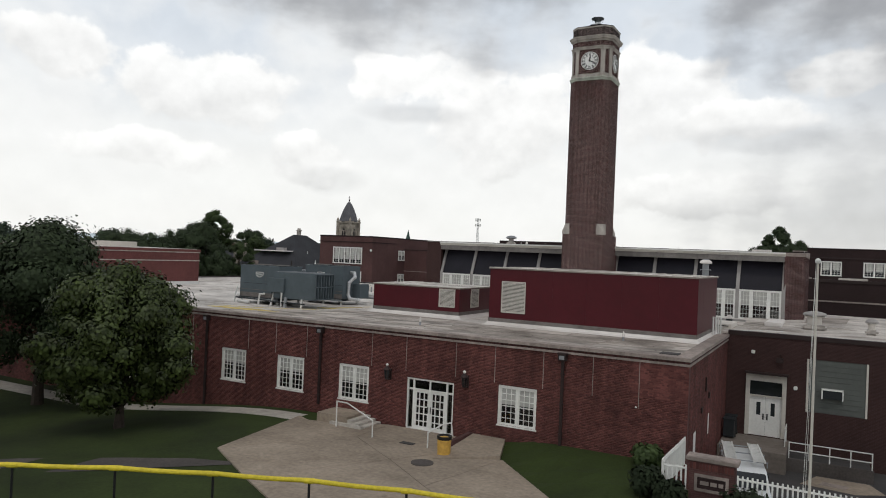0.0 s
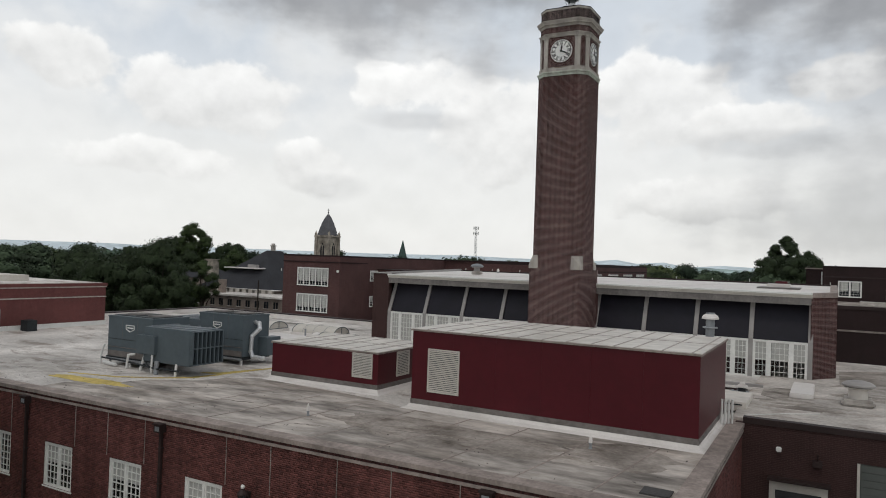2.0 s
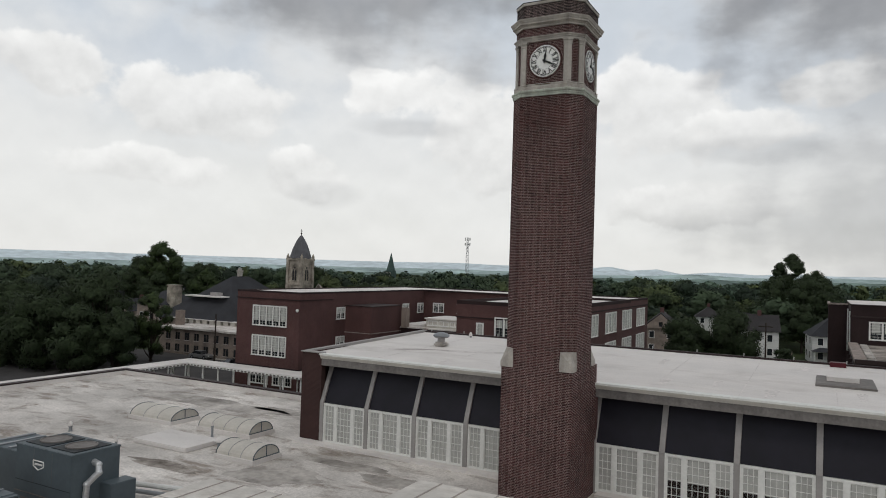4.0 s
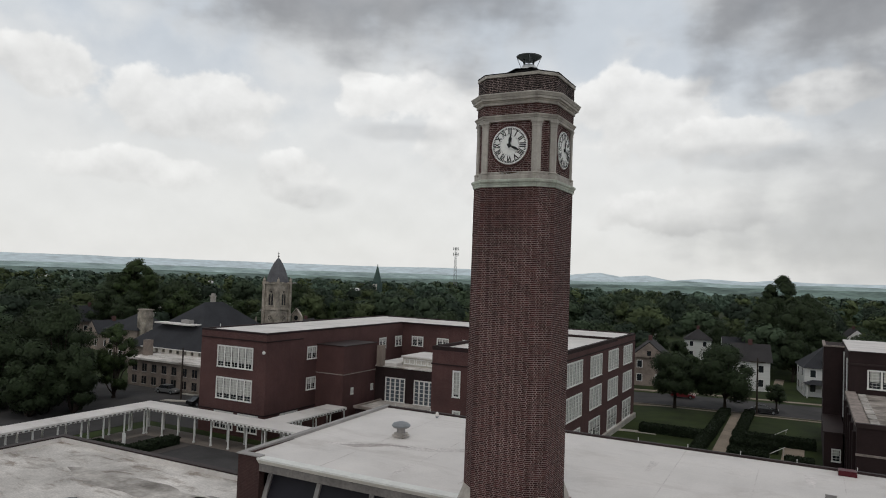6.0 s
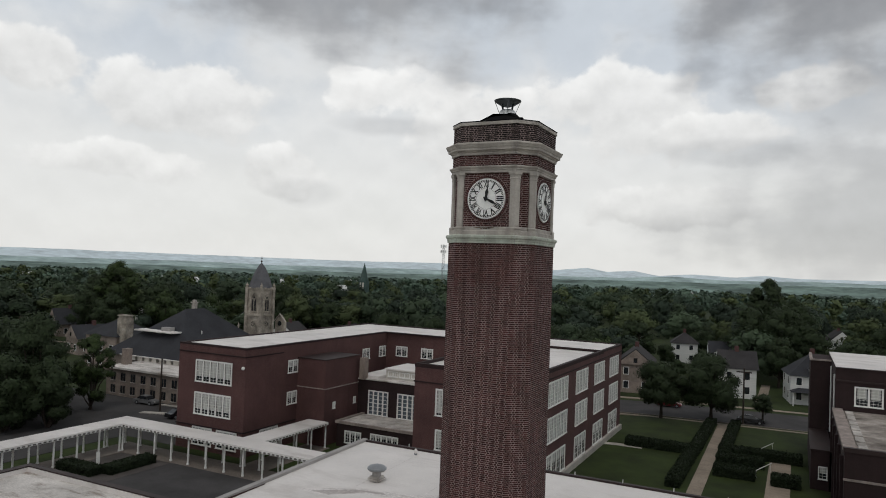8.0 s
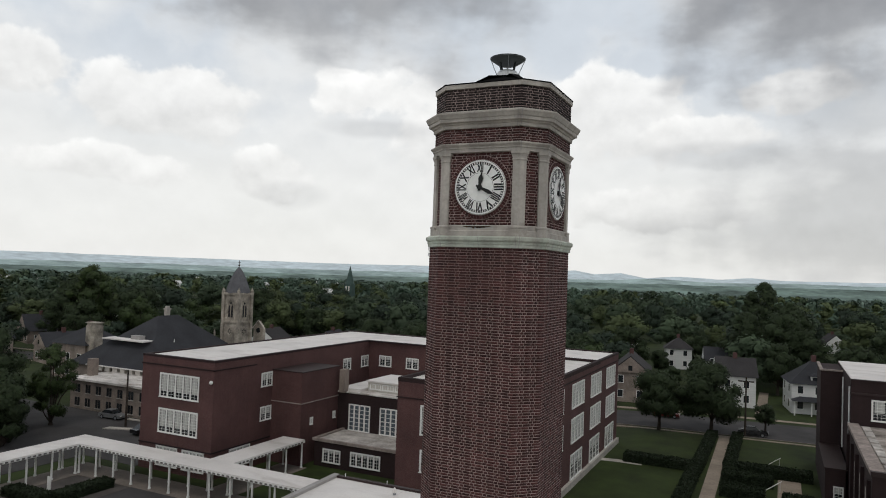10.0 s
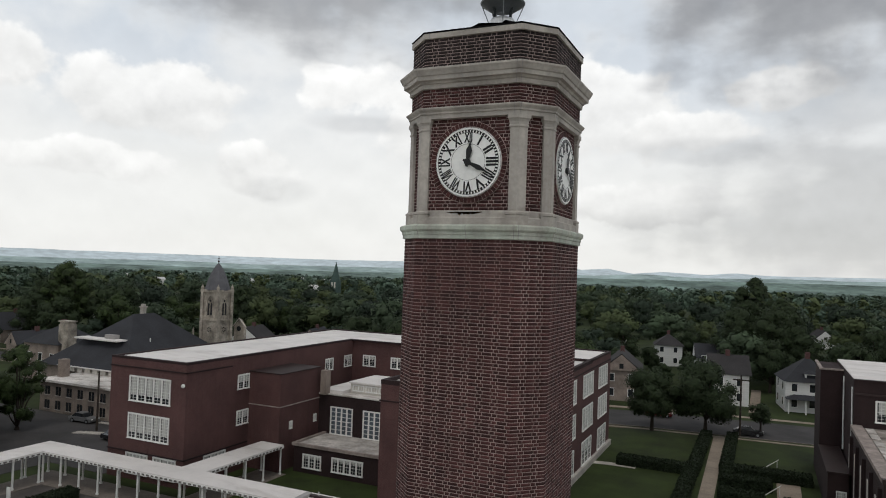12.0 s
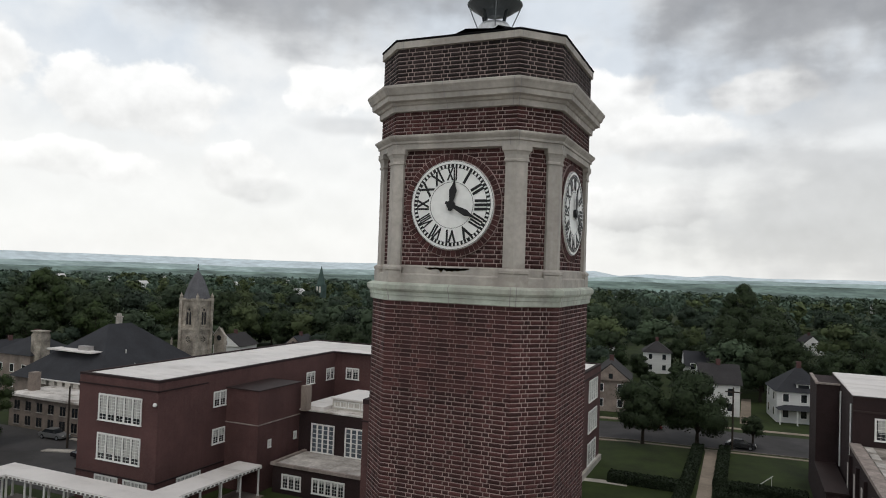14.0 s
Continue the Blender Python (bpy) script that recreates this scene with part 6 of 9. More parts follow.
# big trees on the front lawn
tree(-31.1, 23.0, 8.5, 4.9, 0.03, 46000, 0.10, "leaf_maple", "broad green maple with a low dense crown on the lawn", lobes=70, fine=0.5)
tree(-43.3, 26.2, 12.0, 6.6, 0.16, 34000, 0.12, "leaf_dark", "tall dark green tree on the lawn beside the building", lobes=34, fine=0.7)
# added tree outside the camera's view, there to darken the left lawn
tree(-37.0, 11.0, 11.0, 6.5, 0.2, 9000, 0.2, "leaf_dark", "unseen broad dark green tree added to shade the lawn")
tree(-54.5, 23.5, 12.5, 6.2, 0.15, 18000, 0.14, "leaf_dark", "tall dark green tree on the lawn beside the building", lobes=34, fine=0.7)
# trees by the drive west of the classroom building
for k, (x, y, h, r) in enumerate(((-109.5, 100, 16.4, 6.4), (-117, 103, 15, 7), (-101.5, 97, 10.5, 4.2), (-104, 92, 11, 5), (-113, 92, 12.5, 6), (-124, 105, 14.5, 7), (-122, 92, 12, 6.5), (-130, 98, 14, 7))):
    tree(x, y, h, r, -0.14, 17000, 0.165, "leaf_dark", "large dark green tree beside the drive", lobes=26, fine=0.75)
tree(-107.3, 108.3, 12.8, 3.9, -0.06, 13000, 0.13, "leaf", "slender light green tree beside the drive", lobes=40, fine=0.55)
tree(-187, 177, 23, 8.5, 0.2, 20000, 0.24, "leaf", "tall green tree with a ragged top behind the roofs", lobes=64, fine=0.42)
tree(-182, 192, 17, 7, 0.2, 12000, 0.24, "leaf_dark", "tall dark green tree behind the roofs", lobes=40, fine=0.55)
for x, y, h, r, m in ((-199, 180, 19.5, 7.5, "leaf_dark"), (-175, 181, 17.5, 7.5, "leaf_dark"), (-169, 178, 15, 6.5, "leaf"), (-193, 172, 15, 7, "leaf_dark"), (-181, 170, 14, 7, "leaf_dark"), (-215, 230, 14, 8, "leaf_dark"), (-201, 230, 11.5, 7, "leaf"), (-170, 230, 17.5, 7.5, "leaf_dark"), (-162, 226, 13.5, 6, "leaf_dark"), (-153, 232, 11.5, 6, "leaf"), (-144, 226, 12, 6, "leaf_dark"), (-181, 232, 13, 7, "leaf_dark")):
    tree(x, y, h, r, 0.1, 9000, 0.23, m, "large green tree behind the church", lobes=30, fine=0.62)
for x, y, h, r in ((-45, 226, 13, 5.5), (-42, 205, 8, 4), (-32.5, 214, 4.6, 2.8), (-27.5, 222, 6, 3), (-38.5, 236, 6, 3.5), (-30, 256, 11, 5)):
    tree(x, y, h, r, -0.05, 7000, 0.19, "leaf_dark", "dark green garden tree beside the white house", lobes=24, fine=0.65)
# street trees behind the lawn
tree(-27.0, 158.8, 9.6, 4.7, 0.2, 17000, 0.15, "leaf_dark", "round dark street tree on the verge")
tree(-19.2, 162.0, 11.3, 6.0, 0.10, 24000, 0.15, "leaf_dark", "round dark street tree on the verge")
strip("path", ((-13.3, 184.5), (-13.3, 214)), ((-11.4, 184.5), (-11.4, 214)), 4, "concrete", "pale driveway between the houses", 0.03)
tree(-11.2, 165.6, 5.0, 2.4, 0.3, 2600, 0.13, "leaf_dark", "small young street tree on the verge")
tree(-14.0, 262, 25, 8.0, 0.15, 20000, 0.24, "leaf_dark", "very tall dark tree behind the houses", lobes=64, fine=0.42)
tree(-7.0, 250, 19.5, 8.0, 0.1, 17000, 0.23, "leaf_dark", "very tall dark tree behind the houses", lobes=60, fine=0.46)
for x, y, h, r in ((-17, 232, 18, 7), (-9, 228, 19, 7.5), (-4, 222, 15, 5.5), (-9.6, 212, 12, 4.3), (14, 236, 14, 6), (6, 216, 12, 6), (-60, 196, 12, 6.5), (-72, 190, 12, 6.5), (-86, 186, 13, 7), (-100, 190, 13, 7)):
    tree(x, y, h, r, 0.1, 11000, 0.18, "leaf_dark", "dark green garden tree between the houses")


# small trees and bushes between the houses across the street
gr = random.Random(21)
for k in range(26):
    gx, gy = -62 + 72 * gr.random(), 186 + 46 * gr.random()
    if any(abs(gx + (gy - 190) * 0.04 - hx) < 6.5 and gy < hy + 9 for hx, hy in ((-31.5, 250), (-17.5, 195), (-2.5, 197), (-37.5, 190))):
        continue
    gh = 5 + 6 * gr.random()
    tree(gx, gy, gh, gh * 0.42, 0.1, 2600, 0.2, "leaf_dark" if k % 3 else "leaf", "small dark green garden tree between the houses")


def woods(name, bands, mat, label, seed):
    """Town woods to the skyline: prototypes of leafy crowns laid out by the hundred."""
    rng = np.random.default_rng(seed)
    allv = [[], [], []]
    for r0, r1, count, cards, size, hgt, heart in bands:
        ps = []
        for k in range(6):
            lb = crown_lobes(rng, 14, 0.50, 0.06, 1.0, 0.85)
            ps.append(crown_cards(rng, cards, lb, size, 0.8, heart))
        az = np.radians(-76 + 100 * rng.random(count))
        rr = np.sqrt(r0 ** 2 + (r1 ** 2 - r0 ** 2) * rng.random(count))
        for a, r in zip(az, rr):
            x, y = -6 + r * math.sin(a), 30 + r * math.cos(a)
            if -168 < x < 60 and y < 214:
                continue
            if -160 < x < -90 and y < 186:
                continue
            if any(math.hypot(x - hx, y - hy) < 9 or (abs(a - math.atan2(hx + 6, hy - 30)) < 0.025 and 0 < math.hypot(hx + 6, hy - 30) - r < (45 if hx > -50 and hy < 260 else 16)) for hx, hy in CLEARINGS):
                continue
            h = hgt * (0.4 + 0.85 * rng.random())
            w = h ** 0.6 * hgt ** 0.4 * (0.9 + 0.5 * rng.random())
            p, pn = ps[int(rng.integers(6))]
            t = rng.random() * 6.28
            c, s = math.cos(t), math.sin(t)
            v = np.empty_like(p)
            v[:, 0] = x + w * (c * p[:, 0] - s * p[:, 1])
            v[:, 1] = y + w * (s * p[:, 0] + c * p[:, 1])
            v[:, 2] = ground_z(x, y) - 0.5 + h * p[:, 2]
            nv = np.empty_like(pn)
            nv[:, 0], nv[:, 1], nv[:, 2] = c * pn[:, 0] - s * pn[:, 1], s * pn[:, 0] + c * pn[:, 1], pn[:, 2]
            allv[int(rng.choice(3, p=(0.5, 0.2, 0.3)))].append((v, nv))
    for m, vs in zip(mat, allv):
        v, nv = np.concatenate([a for a, _ in vs]), np.concatenate([b for _, b in vs])
        ob = new(name, mesh_np(name, v, np.arange(len(v)).reshape(-1, 4), m, nv))
        tagged(ob, label, "woods", kind="stuff")


CLEARINGS = [(-237, 387), (-36, 250), (-17, 195), (-3, 197), (-150, 172), (-37, 190), (-169, 273), (-141, 200), (-206, 175), (-150, 200), (8, 336), (-232, 230), (-190, 240), (-128, 262), (-60, 300), (-22, 232), (-262, 210), (40, 330)]
woods("town_woods", [(185, 420, 450, 2100, 0.027, 13.0, 0.62)], ("leaf_wood", "leaf_wood_light", "leaf_wood_dark"), "dark green garden and street trees across the town", 5)
# haze comes from the leaf colours, heavier in the outer band
woods("far_woods", [(420, 900, 1000, 300, 0.064, 13.5, 0)], ("leaf_light_haze", "leaf_wood_light", "leaf_wood"), "woods beyond the town, half their leaf colour tinted as light haze", 6)
woods("distant_woods", [(900, 2600, 3000, 34, 0.17, 13, 0)], ("leaf_haze", "leaf_light_haze", "leaf_haze"), "woods reaching to the hills, leaf colour paled and blued as haze", 8)


# pale roofs and gables far out between the trees
rf = random.Random(31)
bm = bmesh.new()
for k in range(46):
    a, r = radians(-58 + 66 * rf.random()), 560 + 1500 * rf.random()
    x, y, w, h = -6 + r * math.sin(a), 30 + r * math.cos(a), 4 + 5 * rf.random(), 5 + 4.5 * rf.random()
    g = ground_z(x, y)
    v = [bm.verts.new(p) for p in ((x - w / 2, y, g), (x + w / 2, y, g), (x + w / 2, y, g + h), (x, y, g + h + w * 0.4), (x - w / 2, y, g + h))]
    u = [bm.verts.new((p.co.x, p.co.y + 12, p.co.z)) for p in v]
    bm.faces.new(v)
    bm.faces.new(u[::-1])
    for i in range(5):
        bm.faces.new((v[i], u[i], u[(i + 1) % 5], v[(i + 1) % 5]))
solo("far_houses", bm, "siding", (0, 900, 0), "small pale houses far out between the trees", "houses", kind="stuff")


# ---- hills on the skyline ----
def ridge(name, dist, crest, rough, mat, seed, label):
    """A long hill: crest gives (azimuth, height) along it; rough is the height of its small bumps."""
    bm = bmesh.new()
    top, low = [], []
    n = 300
    azs, hs = [c[0] for c in crest], [c[1] for c in crest]
    for i in range(n + 1):
        deg = -95 + 150 * i / n
        a = radians(deg)
        x, y = -6 + dist * math.sin(a), 30 + dist * math.cos(a)
        h = float(np.interp(deg, azs, hs)) + rough * (0.9 * noise.noise((i * 0.11 + seed, 0.3, seed)) + 0.5 * noise.noise((i * 0.31, seed, 1.7)) + 0.25 * noise.noise((i * 1.3, seed, 4)))
        top.append(bm.verts.new((x, y, h)))
        low.append(bm.verts.new((x * 0.88, y * 0.88, -60)))
    for i in range(n):
        bm.faces.new((low[i], low[i + 1], top[i + 1], top[i]))
    return solo(name, bm, mat, (0, 0, 0), label, "hills", kind="structure")


FAR_CREST = [(-58.6, 45), (-55.2, 48), (-52.0, 44), (-47.7, 45), (-42.4, 46), (-36.7, 46), (-32.7, 45), (-26.8, 52), (-17.4, 37), (-15.1, 58), (-13.5, 35), (-11.5, 48), (-9.6, 23), (-7.2, 41), (-4.2, 30), (-2.2, 46), (-0.0, 37), (5.5, 42)]
MID_CREST = [(-58.6, 6), (-51.9, 8), (-46.5, 13), (-39.3, 6), (-26.7, 13), (-17.4, 8), (-12.4, 9), (-8.6, 23), (-4.6, 15), (-0.4, 23), (5.5, 24)]
NEAR_CREST = [(-58.6, -10), (-47.7, -6), (-34.9, -9), (-26.7, -3), (-17.4, -3), (-8.2, 3), (-0.4, 7), (5.5, 11)]
# each farther ridge takes a paler, bluer colour in place of haze
ridge("backdrop", 2800, NEAR_CREST, 2.5, "hill_near_haze", 5.2, "wooded ridge beyond the town, its green tinted as haze")
ridge("backdrop", 3300, MID_CREST, 3.0, "hill", 2.3, "wooded hills in the distance, coloured blue-green as haze")
ridge("backdrop", 4400, FAR_CREST, 3.0, "hill_far_haze", 7.1, "hills on the skyline, coloured pale blue as haze")


# ---- church, hall and houses ----
def hip_roof(bm, x0, y0, x1, y1, z0, z1, over=0.4, gable=False, along="x"):
    x0, y0, x1, y1 = x0 - over, y0 - over, x1 + over, y1 + over
    e = [bm.verts.new(c) for c in ((x0, y0, z0), (x1, y0, z0), (x1, y1, z0), (x0, y1, z0))]
    if along == "x":
        k = 0 if gable else (y1 - y0) / 2
        k = min(k, (x1 - x0) / 2 - 0.2)
        r = [bm.verts.new((x0 + k, (y0 + y1) / 2, z1)), bm.verts.new((x1 - k, (y0 + y1) / 2, z1))]
        fs = [(e[0], e[1], r[1], r[0]), (e[1], e[2], r[1]), (e[2], e[3], r[0], r[1]), (e[3], e[0], r[0])]
    else:
        k = 0 if gable else (x1 - x0) / 2
        k = min(k, (y1 - y0) / 2 - 0.2)
        r = [bm.verts.new(((x0 + x1) / 2, y0 + k, z1)), bm.verts.new(((x0 + x1) / 2, y1 - k, z1))]
        fs = [(e[0], e[1], r[0]), (e[1], e[2], r[1], r[0]), (e[2], e[3], r[1]), (e[3], e[0], r[0], r[1])]
    for f in fs:
        bm.faces.new(f)
    bm.faces.new(e[::-1])
    bmesh.ops.recalc_face_normals(bm, faces=bm.faces)


def house(x, y, w, d, h, rh, rz=8.0, wall="siding", roof="shingle", gable=True, along="y", porch=False, dormer=False, label="white two-storey house with a dark roof"):
    g = ground_z(x, y)
    t = thing("house", (x, y, g), label, "house", "houses along the street")
    m = Matrix.Translation((x, y, g)) @ Matrix.Rotation(radians(rz), 4, "Z")

    def put(name, bm, mat, parent=t, lab=""):
        bmesh.ops.transform(bm, matrix=m, verts=bm.verts)
        return part(name, bm, mat, parent, lab)
    put("wall", box(-w / 2, -d / 2, -0.3, w / 2, d / 2, h), wall)
    bm = bmesh.new()
    hip_roof(bm, -w / 2, -d / 2, w / 2, d / 2, h, h + rh, 0.45, gable, along)
    put("roof", bm, roof, lab="dark shingle roof")
    if gable:
        for s in (-1, 1):
            bm = bmesh.new()
            if along == "y":
                pts = [(-w / 2, s * (d / 2 + 0.46), h), (w / 2, s * (d / 2 + 0.46), h), (0, s * (d / 2 + 0.46), h + rh * 0.93)]
                off = Vector((0, -s * 0.1, 0))
            else:
                pts = [(s * (w / 2 + 0.46), -d / 2, h), (s * (w / 2 + 0.46), d / 2, h), (s * (w / 2 + 0.46), 0, h + rh * 0.93)]
                off = Vector((-s * 0.1, 0, 0))
            a = [bm.verts.new(p) for p in pts]
            b = [bm.verts.new(Vector(p) + off) for p in pts]
            bm.faces.new(a)
            bm.faces.new(b[::-1])
            for i in range(3):
                bm.faces.new((a[i], b[i], b[(i + 1) % 3], a[(i + 1) % 3]))
            bmesh.ops.recalc_face_normals(bm, faces=bm.faces)
            put("gable", bm, wall)
        put("attic_window", box(-0.4, -d / 2 - 0.5, h + 0.4, 0.4, -d / 2 - 0.4, h + 1.4), "glass_far") if along == "y" else None
    for fl in range(2 if h > 4.5 else 1):
        z = 0.9 + 2.9 * fl
        n = max(2, int(w / 2.8))
        for k in range(n):
            u = -w / 2 + w * (k + 0.5) / n
            f = put("window", box(u - 0.6, -d / 2 - 0.06, z, u + 0.6, -d / 2 + 0.02, z + 1.6), "white_paint")
            put("pane", box(u - 0.48, -d / 2 - 0.075, z + 0.1, u + 0.48, -d / 2 - 0.06, z + 1.5), "glass_far", f)
        n = max(2, int(d / 3.2))
        for k in range(n):
            u = -d / 2 + d * (k + 0.5) / n
            for s in (-1, 1):
                xa, xb = sorted((s * (w / 2 - 0.02), s * (w / 2 + 0.06)))
                f = put("window", box(xa, u - 0.55, z, xb, u + 0.55, z + 1.6), "white_paint")
                xa, xb = sorted((s * (w / 2 + 0.06), s * (w / 2 + 0.075)))
                put("pane", box(xa, u - 0.43, z + 0.1, xb, u + 0.43, z + 1.5), "glass_far", f)
    put("chimney", box(-0.4, -0.4, h, 0.4, 0.4, h + rh + 0.9), "brick_far")
    if dormer:
        put("dormer", box(-1.2, -d / 2 + 0.5, h + 0.3, 1.2, -d / 2 + 3.0, h + 1.5), wall, lab="small white roof dormer")
        bm = bmesh.new()
        hip_roof(bm, -1.2, -d / 2 + 0.5, 1.2, -d / 2 + 3.0, h + 1.5, h + 2.1, 0.3)
        put("dormer_roof", bm, roof)
        put("dormer_window", box(-0.9, -d / 2 + 0.44, h + 0.6, 0.9, -d / 2 + 0.5, h + 1.3), "glass_far")
    if porch:
        bm = bmesh.new()
        hip_roof(bm, -w / 2, -d / 2 - 2.4, w / 2, -d / 2, 2.7, 3.5, 0.2)
        put("porch_roof", bm, roof)
        for k in range(4):
            u = -w / 2 + 0.2 + (w - 0.4) * k / 3
            put("porch_post", box(u - 0.1, -d / 2 - 2.2, -0.2, u + 0.1, -d / 2 - 2.0, 2.7), "white_paint")
    return t


house(-35.6, 250, 7.2, 8, 5.7, 3.0, 9, gable=False, label="white two-storey house with a hipped dark roof")
house(-17.6, 195, 7.0, 9.5, 6.0, 3.4, 9, along="x", label="large white gabled house with a dark roof")
house(-3.3, 195.5, 9.2, 9.5, 5.7, 4.3, 9, gable=False, along="x", porch=True, dormer=True, roof="slate", label="white hip-roofed house with a dark roof, dormer and front porch")
house(-37.5, 190, 7.5, 12, 6.0, 3.4, 9, wall="tan_brick", along="y", label="dull tan house with a shingle roof")
house(-169, 273, 7, 10, 3.6, 4.4, 9, label="white gabled house among the trees")
house(-141, 200, 8, 9, 3.9, 3.2, 10, label="pale gabled house among the trees")
house(-206, 175, 10, 9, 3.6, 4.6, -20, wall="tan_brick", roof="slate", label="tan gabled house with a dark steep roof")
house(-232, 230, 9, 10, 2.6, 4.2, 10, roof="slate", label="pale gabled house with a dark steep roof")
house(-190, 240, 9, 9, 3.2, 4.0, 10, roof="slate", label="pale house with a dark steep roof")
house(-128, 262, 7, 10, 3.0, 3.6, 10, label="white gabled house among the trees")
house(-60, 300, 9, 11, 2.6, 3.8, 10, label="white gabled house among the trees")
house(-22.0, 232, 9.5, 8, 4.6, 3.4, 9, along="x", roof="slate", label="low white house with a broad dark roof behind the street")
house(8.0, 336, 8, 10, 3.0, 3.8, 10, label="white gabled house among the trees")
house(-166, 153, 8, 10, 4.0, 3.2, -15, wall="tan_brick", roof="slate", label="dull tan gabled house with a dark slate roof")
house(-194, 152, 8, 10, 3.6, 2.8, -15, wall="tan_brick", roof="slate", label="dull tan gabled house with a dark slate roof")
house(-128, 212, 6, 9, 3.8, 2.8, 10, wall="tan_brick", roof="slate", label="dull gabled house with a dark roof among the trees")
house(-262, 210, 9, 10, 3.0, 4.0, -20, label="pale gabled house among the trees")


def church_tower():
    cx, cy, hw = -113.4, 154.4, 1.95
    t = thing("church_tower", (cx, cy, -1), "pale stone church tower with a slate spire and cross", "church tower")
    bm = bmesh.new()
    bx(bm, cx - hw, cy - hw, -1.5, cx + hw, cy + hw, 17.2)
    for sx in (-1, 1):
        for sy in (-1, 1):
            bx(bm, cx + sx * hw - 0.35, cy + sy * hw - 0.35, -1.5, cx + sx * hw + 0.35, cy + sy * hw + 0.35, 17.6)
    part("wall", bm, "church_stone", t, "weathered pale stone wall")
    bm = bmesh.new()
    bx(bm, cx - hw - 0.4, cy - hw - 0.4, 17.2, cx + hw + 0.4, cy + hw + 0.4, 17.7)
    part("cornice", bm, "church_stone", t)
    part("string_course", box(cx - hw - 0.3, cy - hw - 0.3, 11.4, cx + hw + 0.3, cy + hw + 0.3, 11.7), "church_stone", t)
    for sx in (-1, 1):
        for sy in (-1, 1):
            bm = bmesh.new()
            lathe(bm, (cx + sx * (hw + 0.1), cy + sy * (hw + 0.1), 0), [(0.24, 16.6), (0.30, 16.8), (0.30, 17.9), (0.36, 18.0), (0.32, 18.15), (0.12, 18.5), (0.03, 18.8)], 10)
            part("pinnacle", bm, "church_stone", t, "stone corner turret with a conical cap")
    bm = bmesh.new()
    lathe(bm, (cx, cy, 0), [(2.62, 17.6), (2.42, 18.2), (2.02, 19.5), (1.52, 20.8), (0.98, 21.9), (0.46, 22.7), (0.12, 23.1), (0.02, 23.2)], 8)
    part("spire", bm, "spire_slate", t, "grey slate spire with bowed sides")
    for rot in range(4):
        m = Matrix.Translation((cx, cy, 0)) @ Matrix.Rotation(math.pi / 2 * rot, 4, "Z")
        bm = bmesh.new()
        pts = [(-0.35, 17.6), (0.35, 17.6), (0.35, 18.1), (0, 18.6), (-0.35, 18.1)]
        lo = [bm.verts.new((p, -hw - 0.35, q)) for p, q in pts]
        hi = [bm.verts.new((p, -hw + 0.9, q)) for p, q in pts]
        bm.faces.new(lo)
        bm.faces.new(hi[::-1])
        for i in range(5):
            bm.faces.new((lo[i], hi[i], hi[(i + 1) % 5], lo[(i + 1) % 5]))
        bmesh.ops.transform(bm, matrix=m, verts=bm.verts)
        part("spire_dormer", bm, "church_stone", t, "small stone gable at the foot of the spire")
    bm = bmesh.new()
    rod(bm, (cx, cy, 23.0), (cx, cy, 24.5), 0.06, seg=6)
    rod(bm, (cx - 0.3, cy, 24.1), (cx + 0.3, cy, 24.1), 0.05, seg=6)
    bmesh.ops.create_uvsphere(bm, u_segments=10, v_segments=6, radius=0.22, matrix=Matrix.Translation((cx, cy, 23.45)))
    part("cross", bm, "pipe_brown", t)
    # paired belfry windows with arched heads and a round window below
    for rot in range(4):
        m = Matrix.Translation((cx, cy, 0)) @ Matrix.Rotation(math.pi / 2 * rot, 4, "Z")
        for u in (-0.36, 0.36):
            bm = bmesh.new()
            pts = [(u - 0.25, 12.5), (u + 0.25, 12.5), (u + 0.25, 14.5), (u + 0.17, 14.85), (u, 15.1), (u - 0.17, 14.85), (u - 0.25, 14.5)]
            lo = [bm.verts.new((p, -hw - 0.03, q)) for p, q in pts]
            hi = [bm.verts.new((p, -hw + 0.1, q)) for p, q in pts]
            bm.faces.new(lo)
            for i in range(len(pts)):
                bm.faces.new((lo[i], lo[(i + 1) % len(pts)], hi[(i + 1) % len(pts)], hi[i]))
            bmesh.ops.transform(bm, matrix=m, verts=bm.verts)
            part("belfry_opening", bm, "clock_black", t, "dark pointed belfry opening")
        bm = bmesh.new()
        bmesh.ops.create_cone(bm, cap_ends=True, segments=14, radius1=0.24, radius2=0.24, depth=0.1, matrix=m @ Matrix.Translation((0, -hw + 0.02, 15.45)) @ Matrix.Rotation(math.pi / 2, 4, "X"))
        part("belfry_oculus", bm, "clock_black", t, "small round opening over the belfry pair")
        bm = bmesh.new()
        rim = [(-0.78, 12.3), (-0.78, 14.7), (-0.70, 15.3), (-0.45, 15.85), (0, 16.3), (0.45, 15.85), (0.70, 15.3), (0.78, 14.7), (0.78, 12.3), (-0.78, 12.3)]
        for (p, q), (p2, q2) in zip(rim, rim[1:]):
            rod(bm, (p, -hw - 0.06, q), (p2, -hw - 0.06, q2), 0.10, seg=6)
        rod(bm, (0, -hw - 0.04, 12.3), (0, -hw - 0.04, 15.1), 0.08, seg=6)
        bmesh.ops.transform(bm, matrix=m, verts=bm.verts)
        part("arch_moulding", bm, "church_stone", t, "pale stone arch moulding")
        bm = bmesh.new()
